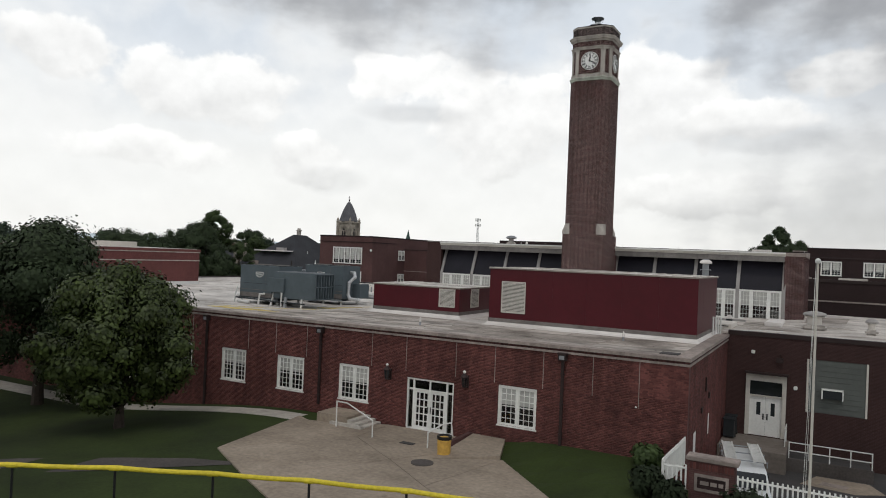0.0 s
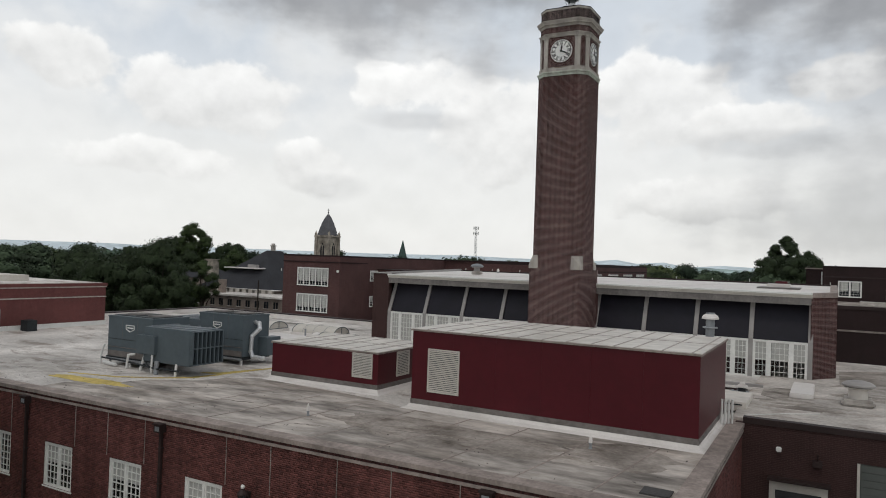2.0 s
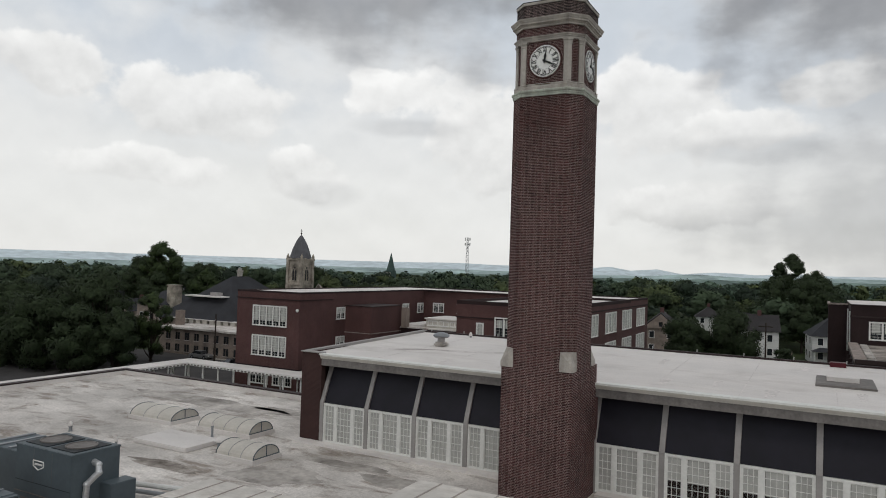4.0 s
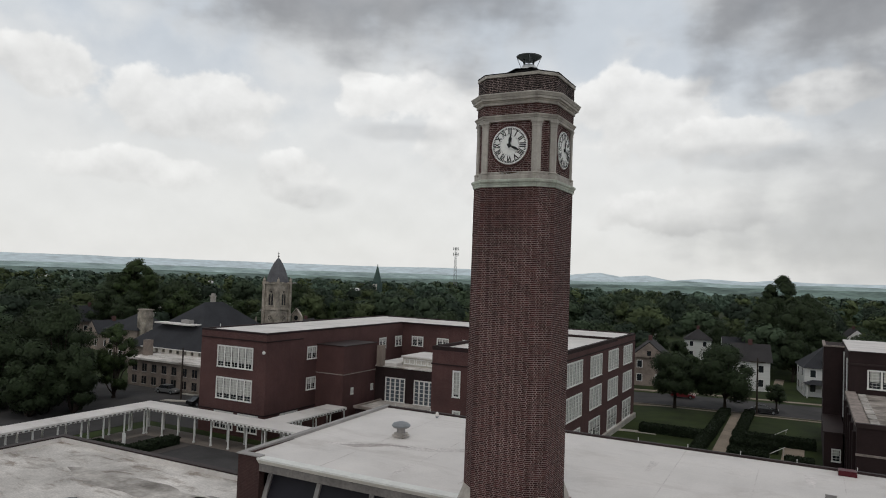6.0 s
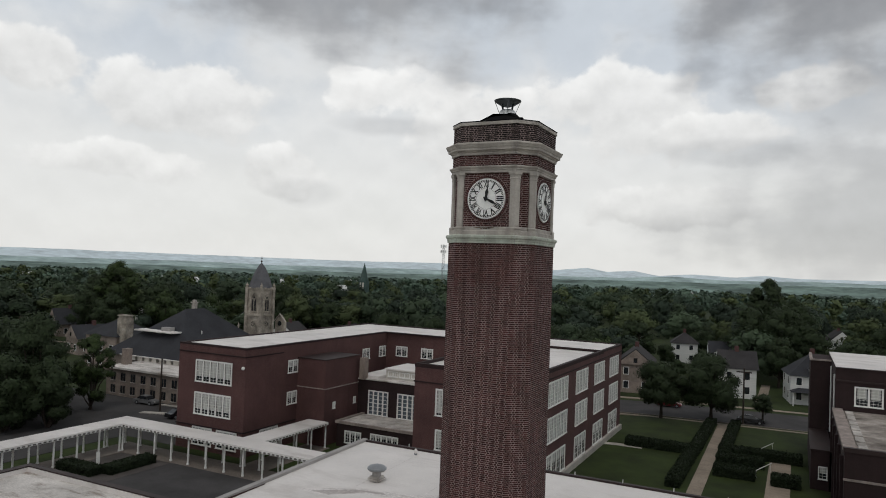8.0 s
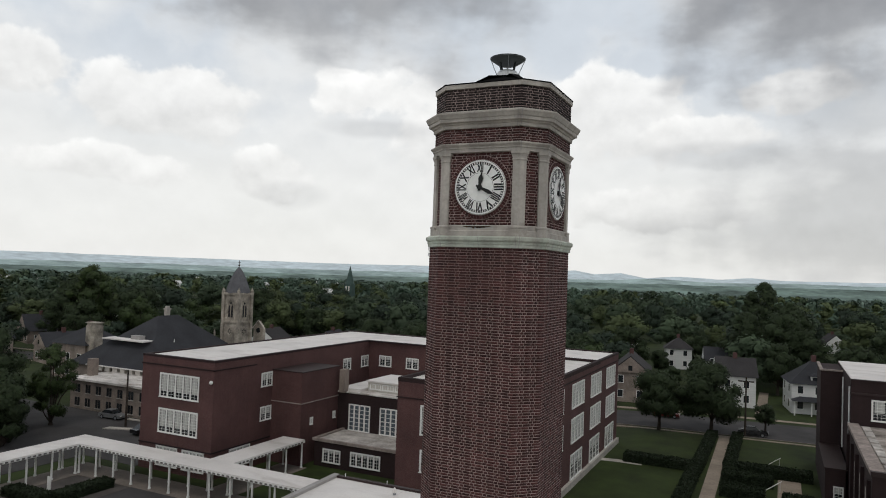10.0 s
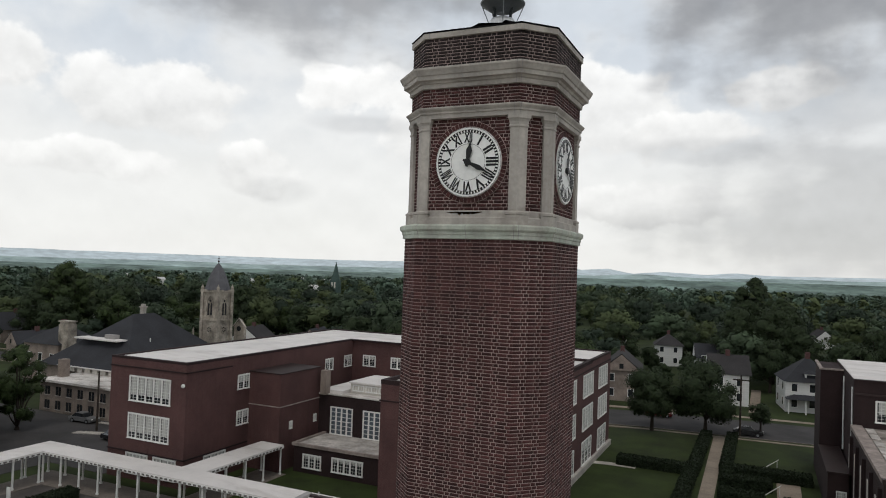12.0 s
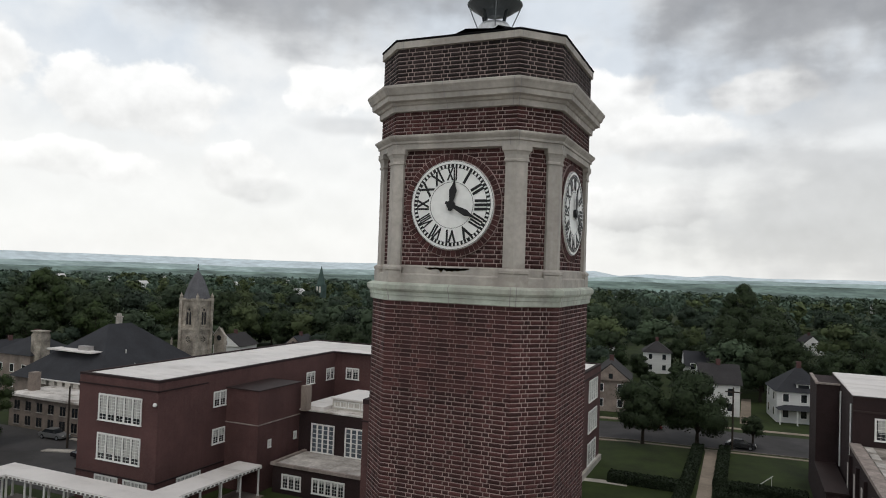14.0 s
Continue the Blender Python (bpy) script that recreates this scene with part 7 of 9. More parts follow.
        bmesh.ops.create_cone(bm, cap_ends=True, segments=20, radius1=0.62, radius2=0.62, depth=0.1, matrix=m @ Matrix.Translation((0, -hw - 0.02, 9.6)) @ Matrix.Rotation(math.pi / 2, 4, "X"))
        part("round_window", bm, "glass_far", t)
        bm = bmesh.new()
        for k in range(16):
            a, b = 2 * math.pi * k / 16, 2 * math.pi * (k + 1) / 16
            rod(bm, (0.68 * math.cos(a), -hw - 0.05, 9.6 + 0.68 * math.sin(a)), (0.68 * math.cos(b), -hw - 0.05, 9.6 + 0.68 * math.sin(b)), 0.14, seg=6)
        for k in range(6):
            a = math.pi * k / 3
            rod(bm, (0.1 * math.cos(a), -hw - 0.08, 9.6 + 0.1 * math.sin(a)), (0.66 * math.cos(a), -hw - 0.08, 9.6 + 0.66 * math.sin(a)), 0.08, seg=6)
        bmesh.ops.transform(bm, matrix=m, verts=bm.verts)
        part("rose_tracery", bm, "church_stone", t, "pale stone rose tracery")
    return t


church_tower()


def church_gable():
    """The gabled end with a round window behind the tower, and the pinnacled porch beside it."""
    t = thing("church_gable", (-112.2, 161, -1), "stone church gable with a round window beside the tower", "church gable")
    bm = bmesh.new()
    pts = [(-113.5, -1.2), (-110.9, -1.2), (-110.9, 9.8), (-112.2, 11.4), (-113.5, 9.8)]
    lo = [bm.verts.new((p, 160.0, q)) for p, q in pts]
    hi = [bm.verts.new((p, 160.8, q)) for p, q in pts]
    bm.faces.new(lo)
    bm.faces.new(hi[::-1])
    for i in range(5):
        bm.faces.new((lo[i], hi[i], hi[(i + 1) % 5], lo[(i + 1) % 5]))
    part("wall", bm, "church_stone", t)
    bm = bmesh.new()
    bmesh.ops.create_cone(bm, cap_ends=True, segments=16, radius1=0.55, radius2=0.55, depth=0.1, matrix=Matrix.Translation((-112.2, 159.98, 9.4)) @ Matrix.Rotation(math.pi / 2, 4, "X"))
    part("round_window", bm, "glass_far", t, "dark round window")
    bm = bmesh.new()
    rod(bm, (-113.7, 159.95, 9.9), (-112.2, 159.95, 11.65), 0.12, seg=6)
    rod(bm, (-110.7, 159.95, 9.9), (-112.2, 159.95, 11.65), 0.12, seg=6)
    part("gable_coping", bm, "limestone", t, "pale stone coping on the gable")
    p = thing("church_porch", (-116.2, 151.5, -1), "low stone church porch with pinnacles", "church porch")
    part("wall", box(-117.8, 150.9, -1.2, -114.6, 153.2, 7.0), "church_stone", p)
    for x, h in ((-117.6, 8.6), (-116.9, 7.9), (-116.2, 10.0), (-115.4, 8.2), (-114.8, 7.9)):
        bm = bmesh.new()
        lathe(bm, (x, 151.0, 0), [(0.20, 6.4), (0.20, h - 0.9), (0.26, h - 0.85), (0.02, h)], 6)
        part("pinnacle", bm, "church_stone", p)


church_gable()


def church_hall():
    t = thing("church_hall", (-120, 140, -1), "tan church hall with a dark slate hip roof and chimney", "church hall")
    part("wall", box(-127.5, 127, -1.5, -107.5, 152, 4.6), "tan_brick", t, "tan brick wall")
    bm = bmesh.new()
    hip_roof(bm, -127.5, 127, -107.5, 152, 4.4, 13.2, 0.8, along="y")
    part("roof", bm, "slate", t, "dark slate hip roof")
    bm = bmesh.new()
    bx(bm, -117, 118.7, -1.5, -92, 128, 3.4)
    part("front_block", bm, "tan_brick", t, "low tan brick block with small windows")
    part("front_roof", box(-117.4, 118.3, 3.4, -91.6, 128, 3.75), "roof_membrane", t, "pale flat roof")
    for k in range(9):
        x = -115.2 + 2.5 * k
        for z in (1.4, -0.8):
            for o in (-0.55, 0.08):
                part("window", box(x + o, 118.64, z, x + o + 0.48, 118.72, z + 1.35), "glass_far", t)
            part("sill", box(x - 0.65, 118.58, z - 0.12, x + 0.65, 118.72, z), "limestone", t)
    for k in range(9):
        x = -122 + 1.9 * k
        part("dormer_window", box(x, 126.2, 3.75, x + 1.2, 126.9, 4.5), "cream_panel", t)
    part("dormer_roof", box(-123, 126.0, 4.5, -104, 127.4, 4.62), "roof_white", t)
    bm = bmesh.new()
    bx(bm, -138.3, 137.6, -1, -135.6, 139.6, 10.0)
    bx(bm, -138.1, 137.7, 10.0, -135.8, 139.5, 10.45)
    bx(bm, -138.4, 137.5, 10.45, -135.5, 139.7, 10.65)
    part("chimney", bm, "church_stone", t, "tall rough stone chimney")
    bm = bmesh.new()
    bx(bm, -116.4, 121.2, 3.7, -115.2, 122.5, 6.6)
    part("chimney", bm, "tan_brick", t, "short chimney on the flat roof")
    part("roof_hatch", box(-123.5, 129.6, 8.9, -113, 132.4, 9.15), "roof_white", t, "pale flat dormer roof")
    bm = bmesh.new()
    bx(bm, -118.7, 139.6, 11, -117.9, 140.4, 14.3)
    bx(bm, -118.85, 139.45, 14.3, -117.75, 140.55, 14.5)
    bx(bm, -118.6, 139.7, 14.5, -118.0, 140.3, 14.95)
    part("cupola", bm, "limestone", t, "slim pale chimney on the ridge")
    part("roof_unit", box(-117.6, 131.0, 9.1, -115.2, 132.2, 9.85, 0.03), "grey_frame", t, "grey unit on the flat dormer roof")
    for x, z in ((-111.9, 8.0), (-108.6, 5.9)):
        bm = bmesh.new()
        lathe(bm, (x, 136.0 if x < -110 else 135.0, z), [(0.32, 0), (0.22, 0.35), (0.10, 0.5), (0.08, 1.2), (0.02, 1.25)], 10)
        part("roof_vent", bm, "white_paint", t, "small white roof vent")
    house(-142.5, 142, 10, 10, 7.2, 3.6, 0, wall="tan_brick", roof="slate", gable=False, label="cream gabled house wing with a slate roof")
    return t


church_hall()


def radio_mast():
    x, y, z1 = -270.4, 558.9, 43.0
    t = thing("radio_mast", (x, y, -8), "slim grey lattice radio mast with aerials", "radio mast")
    bm = bmesh.new()
    for a in range(3):
        an = 2 * math.pi * a / 3
        rod(bm, (x + 2.0 * math.cos(an), y + 2.0 * math.sin(an), -12), (x + 0.8 * math.cos(an), y + 0.8 * math.sin(an), z1), 0.16, 0.12, 5)
    for k in range(14):
        z = -6 + 3.5 * k
        f = 2.0 - 1.2 * (z + 12) / 55
        for a in range(3):
            p, q = 2 * math.pi * a / 3, 2 * math.pi * (a + 1) / 3
            rod(bm, (x + f * math.cos(p), y + f * math.sin(p), z), (x + f * math.cos(q), y + f * math.sin(q), z + 3.5), 0.08, seg=4)
    part("lattice", bm, "galvanised", t)
    for z in (41.5, 37.0):
        for a in range(6):
            an = math.pi * a / 3
            part("aerial", box(x + 2.2 * math.cos(an) - 0.3, y + 2.2 * math.sin(an) - 0.3, z - 1.2, x + 2.2 * math.cos(an) + 0.3, y + 2.2 * math.sin(an) + 0.3, z + 1.2), "pipe_white", t)
        bm = bmesh.new()
        for a in range(6):
            an = math.pi * a / 3
            rod(bm, (x, y, z), (x + 2.2 * math.cos(an), y + 2.2 * math.sin(an), z), 0.08, seg=4)
        part("bracket", bm, "galvanised", t)


radio_mast()


def far_spire():
    x, y = -236.8, 387.4
    t = thing("church_spire", (x, y, -5), "distant green copper church spire over the trees", "church spire")
    part("wall", box(x - 2.3, y - 2.3, -6, x + 2.3, y + 2.3, 14), "spire_green", t)
    for sx in (-1, 1):
        part("belfry_opening", box(x + sx * 0.9 - 0.5, y - 2.36, 9.5, x + sx * 0.9 + 0.5, y - 2.3, 13), "cream_panel", t)
    bm = bmesh.new()
    bmesh.ops.create_cone(bm, cap_ends=True, segments=8, radius1=2.7, radius2=0.05, depth=10.8, matrix=Matrix.Translation((x, y, 19.4)))
    part("spire", bm, "spire_green", t)


far_spire()


# ---- hedges, cars and poles behind the hall ----
def hedge(x0, y0, x1, y1, h, seed, mat="hedge", name="hedge"):
    rng = np.random.default_rng(seed)
    n = int(min(9000, (x1 - x0 + 0.6) * (y1 - y0 + 0.6) * h * 160 + 300))
    c = rng.random((n, 3)) * np.array([x1 - x0, y1 - y0, h]) + np.array([x0, y0, 0])
    side = rng.integers(0, 5, n)
    c[side == 0, 0], c[side == 1, 0], c[side == 2, 1], c[side == 3, 1] = x0, x1, y0, y1
    c[side == 4, 2] = h
    c += rng.normal(size=(n, 3)) * 0.06
    a = rng.normal(size=(n, 3))
    b = np.cross(a, rng.normal(size=(n, 3)))
    a, b = a / np.linalg.norm(a, axis=1)[:, None] * 0.13, b / np.linalg.norm(b, axis=1)[:, None] * 0.09
    g = ground_z((x0 + x1) / 2, (y0 + y1) / 2)
    v = np.stack([c - a, c - b, c + a, c + b], 1).reshape(-1, 3)
    cx, cy = (x0 + x1) / 2, (y0 + y1) / 2
    t = thing(name, (cx, cy, g), "dense clipped dark green hedge" if name == "hedge" else "rounded dark green shrub beside the wall", name, "clipped hedges" if name == "hedge" else "")
    part("body", box(x0 + 0.06, y0 + 0.06, g - 0.1, x1 - 0.06, y1 - 0.06, g + h - 0.06, 0.1), "hedge", t)
    v -= np.array([cx, cy, 0])
    f = new("foliage", mesh_np("foliage", v, np.arange(len(v)).reshape(-1, 4), mat))
    f.parent = t
    return t


HEDGES = [
    (-28.0, 135.2, -18.2, 137.4, 1.1), (-19.7, 118, -18.2, 135.2, 1.0), (-19.6, 138.2, -18.1, 160.0, 0.75), (-15.8, 139.6, -14.4, 161.0, 0.75),
    (-15.6, 137.4, -5.4, 139.6, 1.2), (-15.4, 132.4, -9.8, 134.6, 1.2), (-15.4, 134.6, -14.0, 137.4, 1.1),
    (-15.2, 126.0, -10.6, 128.2, 1.2), (-8.6, 125.2, -5.6, 127.4, 1.2), (-82.2, 85.0, -76.6, 86.8, 0.95), (-77.0, 86.8, -75.2, 93.0, 0.95),
]
for k, (x0, y0, x1, y1, h) in enumerate(HEDGES):
    hedge(x0, y0, x1, y1, h, 40 + k)
for a, b in (((-10.9, 139.7), (-8.9, 144.4)), ((-10.6, 128.0), (-8.8, 131.8))):
    bm = bmesh.new()
    rod(bm, (*a, -0.15), (*b, 0.25), 0.05, seg=6)
    for f in (0.08, 0.92):
        x, y = a[0] + (b[0] - a[0]) * f, a[1] + (b[1] - a[1]) * f
        rod(bm, (x, y, -1.4), (x, y, -0.15 + 0.4 * f), 0.035, seg=6)
    solo("handrail", bm, "pipe_white", (*a, -1.2), "pale sloping handrail between the hedges", "handrail", "rails on the lawn")


def car(x, y, rz, paint, label, van=False):
    g = ground_z(x, y) if not van else -1.08
    t = thing("van" if van else "car", (x, y, g), label, "van" if van else "car")
    m = Matrix.Translation((x, y, g)) @ Matrix.Rotation(radians(rz), 4, "Z")

    def put(name, bm, mat, parent=t, lab=""):
        bmesh.ops.transform(bm, matrix=m, verts=bm.verts)
        return part(name, bm, mat, parent, lab)

    def loft(prof, w, inset):
        """A body from a side outline (length, height), narrowed towards the roof."""
        bm = bmesh.new()
        top = max(p[1] for p in prof)
        L = [bm.verts.new((p, -w / 2 + inset * (q / top) ** 2, q)) for p, q in prof]
        R = [bm.verts.new((p, w / 2 - inset * (q / top) ** 2, q)) for p, q in prof]
        bm.faces.new(L)
        bm.faces.new(R[::-1])
        for i in range(len(prof)):
            bm.faces.new((L[i], R[i], R[(i + 1) % len(prof)], L[(i + 1) % len(prof)]))
        bmesh.ops.recalc_face_normals(bm, faces=bm.faces)
        bmesh.ops.bevel(bm, geom=bm.edges[:], offset=0.05, segments=2, affect="EDGES")
        return bm
    if van:
        ln, w = 5.6, 2.0
        put("body", loft([(-2.8, 0.35), (2.75, 0.35), (2.8, 0.95), (1.95, 1.05), (1.3, 1.65), (1.0, 1.74), (-2.75, 1.74)], w, 0.14), paint)
        put("windscreen", loft([(1.99, 1.07), (2.02, 1.09), (1.37, 1.62), (1.31, 1.60)], w - 0.36, 0.0), "glass_far")
        for s in (-1, 1):
            a, b = sorted((s * 0.90, s * 0.965))
            put("side_window", box(0.4, a, 1.1, 1.2, b, 1.5), "glass_far")
        wheels = (-1.8, 1.85)
    else:
        ln, w = 4.5, 1.8
        put("body", loft([(-2.2, 0.3), (2.2, 0.3), (2.25, 0.7), (1.1, 0.92), (-1.5, 0.95), (-2.2, 0.85)], w, 0.08), paint)
        put("cabin", loft([(-1.7, 0.9), (1.05, 0.9), (0.45, 1.42), (-1.0, 1.45)], w - 0.16, 0.14), "glass_far")
        put("roof", loft([(-1.0, 1.42), (0.45, 1.40), (0.4, 1.47), (-0.95, 1.49)], w - 0.4, 0.0), paint)
        wheels = (-1.35, 1.4)
    for u in wheels:
        for s in (-1, 1):
            bm = bmesh.new()
            bmesh.ops.create_cone(bm, cap_ends=True, segments=18, radius1=0.34, radius2=0.34, depth=0.22, matrix=Matrix.Translation((u, s * (w / 2 - 0.1), 0.34)) @ Matrix.Rotation(math.pi / 2, 4, "X"))
            wh = put("wheel", bm, "rubber")
            bm = bmesh.new()
            bmesh.ops.create_cone(bm, cap_ends=True, segments=14, radius1=0.2, radius2=0.2, depth=0.03, matrix=Matrix.Translation((u, s * (w / 2 + 0.015), 0.34)) @ Matrix.Rotation(math.pi / 2, 4, "X"))
            put("rim", bm, "galvanised", wh)
    if van:
        # ladder rack with two pale ladders
        bm = bmesh.new()
        for u in (-2.2, -0.8, 0.6):
            rod(bm, (u, -0.95, 1.7), (u, -0.95, 1.93), 0.025)
            rod(bm, (u, 0.95, 1.7), (u, 0.95, 1.93), 0.025)
            rod(bm, (u, -0.98, 1.93), (u, 0.98, 1.93), 0.03)
        put("roof_rack", bm, "galvanised")
        for s in (-0.6, 0.6):
            bm = bmesh.new()
            bx(bm, -2.6, s - 0.26, 1.96, 0.9, s - 0.20, 2.04)
            bx(bm, -2.6, s + 0.20, 1.96, 0.9, s + 0.26, 2.04)
            for q in range(12):
                bx(bm, -2.5 + 0.29 * q, s - 0.20, 1.97, -2.42 + 0.29 * q, s + 0.20, 2.02)
            put("ladder", bm, "pipe_white", lab="white ladder on the roof rack")
    for s in (-1, 1):
        u = ln / 2 - 0.02
        put("headlight", box(u, s * 0.62 - 0.16, 0.62, u + 0.04, s * 0.62 + 0.16, 0.78), "clock_white")
    return t


car(-27.5, 171.0, 4.5, "car_red", "dark red parked car at the kerb")
car(-13.0, 163.8, 4.0, "car_black", "black parked car at the kerb")
car(-92.0, 112.5, 80, "car_black", "dark parked car on the drive")
car(-2.1, 34.6, -80, "car_white", "white work van with ladders on its roof rack", van=True)


def utility_pole(x, y, h, arm=True):
    g = ground_z(x, y)
    t = thing("utility_pole", (x, y, g), "tall dark wooden utility pole", "utility pole")
    bm = bmesh.new()
    rod(bm, (x, y, g - 0.2), (x, y, g + h), 0.17, 0.11, 8)
    part("pole", bm, "bark", t)
    if arm:
        part("crossarm", box(x - 1.2, y - 0.08, g + h - 0.8, x + 1.2, y + 0.08, g + h - 0.6), "bark", t)


utility_pole(-14.1, 162.4, 9.5)
utility_pole(-97.8, 113.7, 8.5, False)

# kerbed islands in the parking area
for pts in ([(-99.2, 110.8), (-91.5, 113.8), (-91.5, 115.0), (-99.2, 112.0)], [(-101.5, 117.0), (-95.0, 117.6), (-95.0, 118.2), (-101.5, 117.6)]):
    bm = bmesh.new()
    prism(bm, pts, -1.4, -1.14)
    solo("kerb", bm, "concrete_pale", (pts[0][0], pts[0][1], -1.27), "pale kerbed island in the parking area", "kerb", kind="structure")
car(-104.0, 116.5, 5, "car_silver", "silver-grey parked car by the church hall")


# ---- forecourt and lawn in front ----
PLAZA = 0.62
slabs = [
    [(-22.9, 21.9), (-19.0, 19.6), (-15.6, 25.0), (-19.0, 27.2)],
    [(-22.9, 21.9), (-19.0, 27.2), (-19.0, 30.25), (-22.9, 28.4), (-24.0, 28.9)],
    [(-19.0, 27.2), (-15.6, 25.0), (-14.3, 27.0), (-14.3, 30.25), (-19.0, 30.25)],
    [(-19.0, 19.6), (-14.5, 17.2), (-12.6, 22.8), (-15.6, 25.0)],
    [(-14.5, 17.2), (-10.0, 15.0), (-8.0, 19.8), (-12.6, 22.8)],
    [(-15.6, 25.0), (-12.6, 22.8), (-11.5, 27.9), (-14.3, 27.0)],
    [(-12.6, 22.8), (-8.0, 19.8), (-4.2, 21.2), (-7.75, 24.2), (-11.5, 27.9)],
    [(-10.0, 15.0), (-4.0, 14.0), (-2.0, 18.6), (-4.2, 21.2), (-8.0, 19.8)],
]


def forecourt():
    f = thing("forecourt", (-15, 24, PLAZA), "worn tan concrete forecourt of jointed slabs", "forecourt", kind="structure")
    for pts in slabs:
        cx, cy = sum(p[0] for p in pts) / len(pts), sum(p[1] for p in pts) / len(pts)
        q = []
        for x, y in pts:
            d = math.hypot(x - cx, y - cy)
            q.append((x + (cx - x) / d * 0.02, y + (cy - y) / d * 0.02))
        area = sum(q[i][0] * q[(i + 1) % len(q)][1] - q[(i + 1) % len(q)][0] * q[i][1] for i in range(len(q)))
        if area < 0:
            q = q[::-1]
        bm = bmesh.new()
        prism(bm, q, lambda x, y: ground_z(x, y) - 0.25, lambda x, y: max(PLAZA, ground_z(x, y) + 0.03) if y < 26 else PLAZA + 0.03)
        part("slab", bm, "concrete", f)
    bm = bmesh.new()
    lathe(bm, (-14.2, 25.4, 0.60), [(0.5, 0), (0.5, 0.055), (0.45, 0.06)], 28)
    part("manhole_cover", bm, "gravel", f, "dark round manhole cover")
    part("drain_cover", box(-16.7, 27.5, 0.64, -16.0, 27.85, 0.665), "asphalt", f, "dark drain grate")


forecourt()
# raised slab right of the entrance, with a low brick cheek wall
prism_pts = [(-14.13, 26.2), (-11.6, 27.9), (-12.4, 30.28), (-14.13, 30.28)]
bm = bmesh.new()
prism(bm, prism_pts, 0.2, lambda x, y: 0.665 + 0.28 * smooth(26.0, 29.8, y))
solo("ramp_slab", bm, "concrete", (-13, 29, 0.6), "raised concrete ramp beside the entrance", "ramp", kind="structure")
solo("cheek_wall", box(-14.4, 28.2, 0.2, -14.15, 30.27, 1.0, 0.02), "brick_far", (-14.3, 29, 0.6), "low brick cheek wall beside the entrance", "low wall", kind="structure")


def entrance_steps():
    s = thing("entrance_steps", (-20.8, 29, PLAZA), "concrete landing with steps down to the entrance", "steps")
    part("landing", box(-22.6, 28.6, 0.2, -20.6, 30.27, 1.1, 0.02), "concrete", s)
    for k in range(3):
        part("step", box(-20.6 + 0.34 * k, 28.6, 0.2, -20.26 + 0.34 * k, 30.27, 1.1 - 0.13 * (k + 1), 0.015), "concrete_pale", s)
    part("cheek", box(-21.6, 28.4, 0.2, -19.6, 28.6, 0.8, 0.02), "concrete_pale", s)


entrance_steps()


def tube_rail(name, pts, r, label, cat="handrail", mat="pipe_white", posts=()):
    t = thing(name, pts[0], label, cat)
    bm = bmesh.new()
    for a, b in zip(pts, pts[1:]):
        rod(bm, a, b, r, seg=10)
        bmesh.ops.create_uvsphere(bm, u_segments=8, v_segments=6, radius=r * 1.02, matrix=Matrix.Translation(b))
    part("rail", bm, mat, t)
    for a, b in posts:
        bm = bmesh.new()
        rod(bm, a, b, r, seg=10)
        part("post", bm, mat, t)
    return t


tube_rail("handrail", [(-21.0, 28.2, 0.62), (-21.0, 28.2, 1.95), (-20.3, 28.15, 1.95), (-18.35, 27.6, 1.45), (-18.3, 27.55, 0.62)], 0.035, "white-painted tubular handrail beside the steps")
tube_rail("handrail", [(-15.2, 27.6, 0.62), (-15.2, 27.6, 1.35), (-14.7, 28.2, 1.72), (-14.5, 28.6, 1.72), (-14.45, 28.7, 1.1)], 0.035, "white-painted tubular handrail beside the entrance")


def litter_bin(x, y, z):
    t = thing("litter_bin", (x, y, z), "yellow drum litter bin with a black liner by the entrance", "litter bin")
    bm = bmesh.new()
    lathe(bm, (x, y, z), [(0.27, 0), (0.29, 0.03), (0.305, 0.30), (0.295, 0.32), (0.31, 0.34), (0.32, 0.62), (0.33, 0.80), (0.30, 0.80)], 24)
    part("drum", bm, "bin_yellow", t)
    bm = bmesh.new()
    lathe(bm, (x, y, z + 0.72), [(0.335, 0), (0.345, 0.10), (0.33, 0.16), (0.26, 0.14), (0.2, 0.05)], 24)
    part("liner", bm, "black_plastic", t, "black bin liner")


litter_bin(-14.0, 27.0, 0.65)

# pavement strip along the building and the gravel track by the fence
strip("pavement", ((-58, 27.2), (-24.0, 28.2)), ((-58, 29.0), (-24.0, 29.6)), 20, "concrete_pale", "pale concrete path along the building", 0.03)
bm = bmesh.new()
edge = [(-40, 9.5, 13.0), (-34, 11.5, 14.6), (-29, 13.8, 16.6), (-25, 16.2, 18.6), (-22.6, 18.6, 20.2), (-20.6, 20.6, 21.0)]
va = [(bm.verts.new((x, a, ground_z(x, a) + 0.025)), bm.verts.new((x, b, ground_z(x, b) + 0.025))) for x, a, b in edge]
for p, q in zip(va, va[1:]):
    bm.faces.new((p[0], q[0], q[1], p[1]))
solo("track", bm, "gravel", (-30, 14, 0), "worn grey gravel track across the grass", "track", kind="structure")


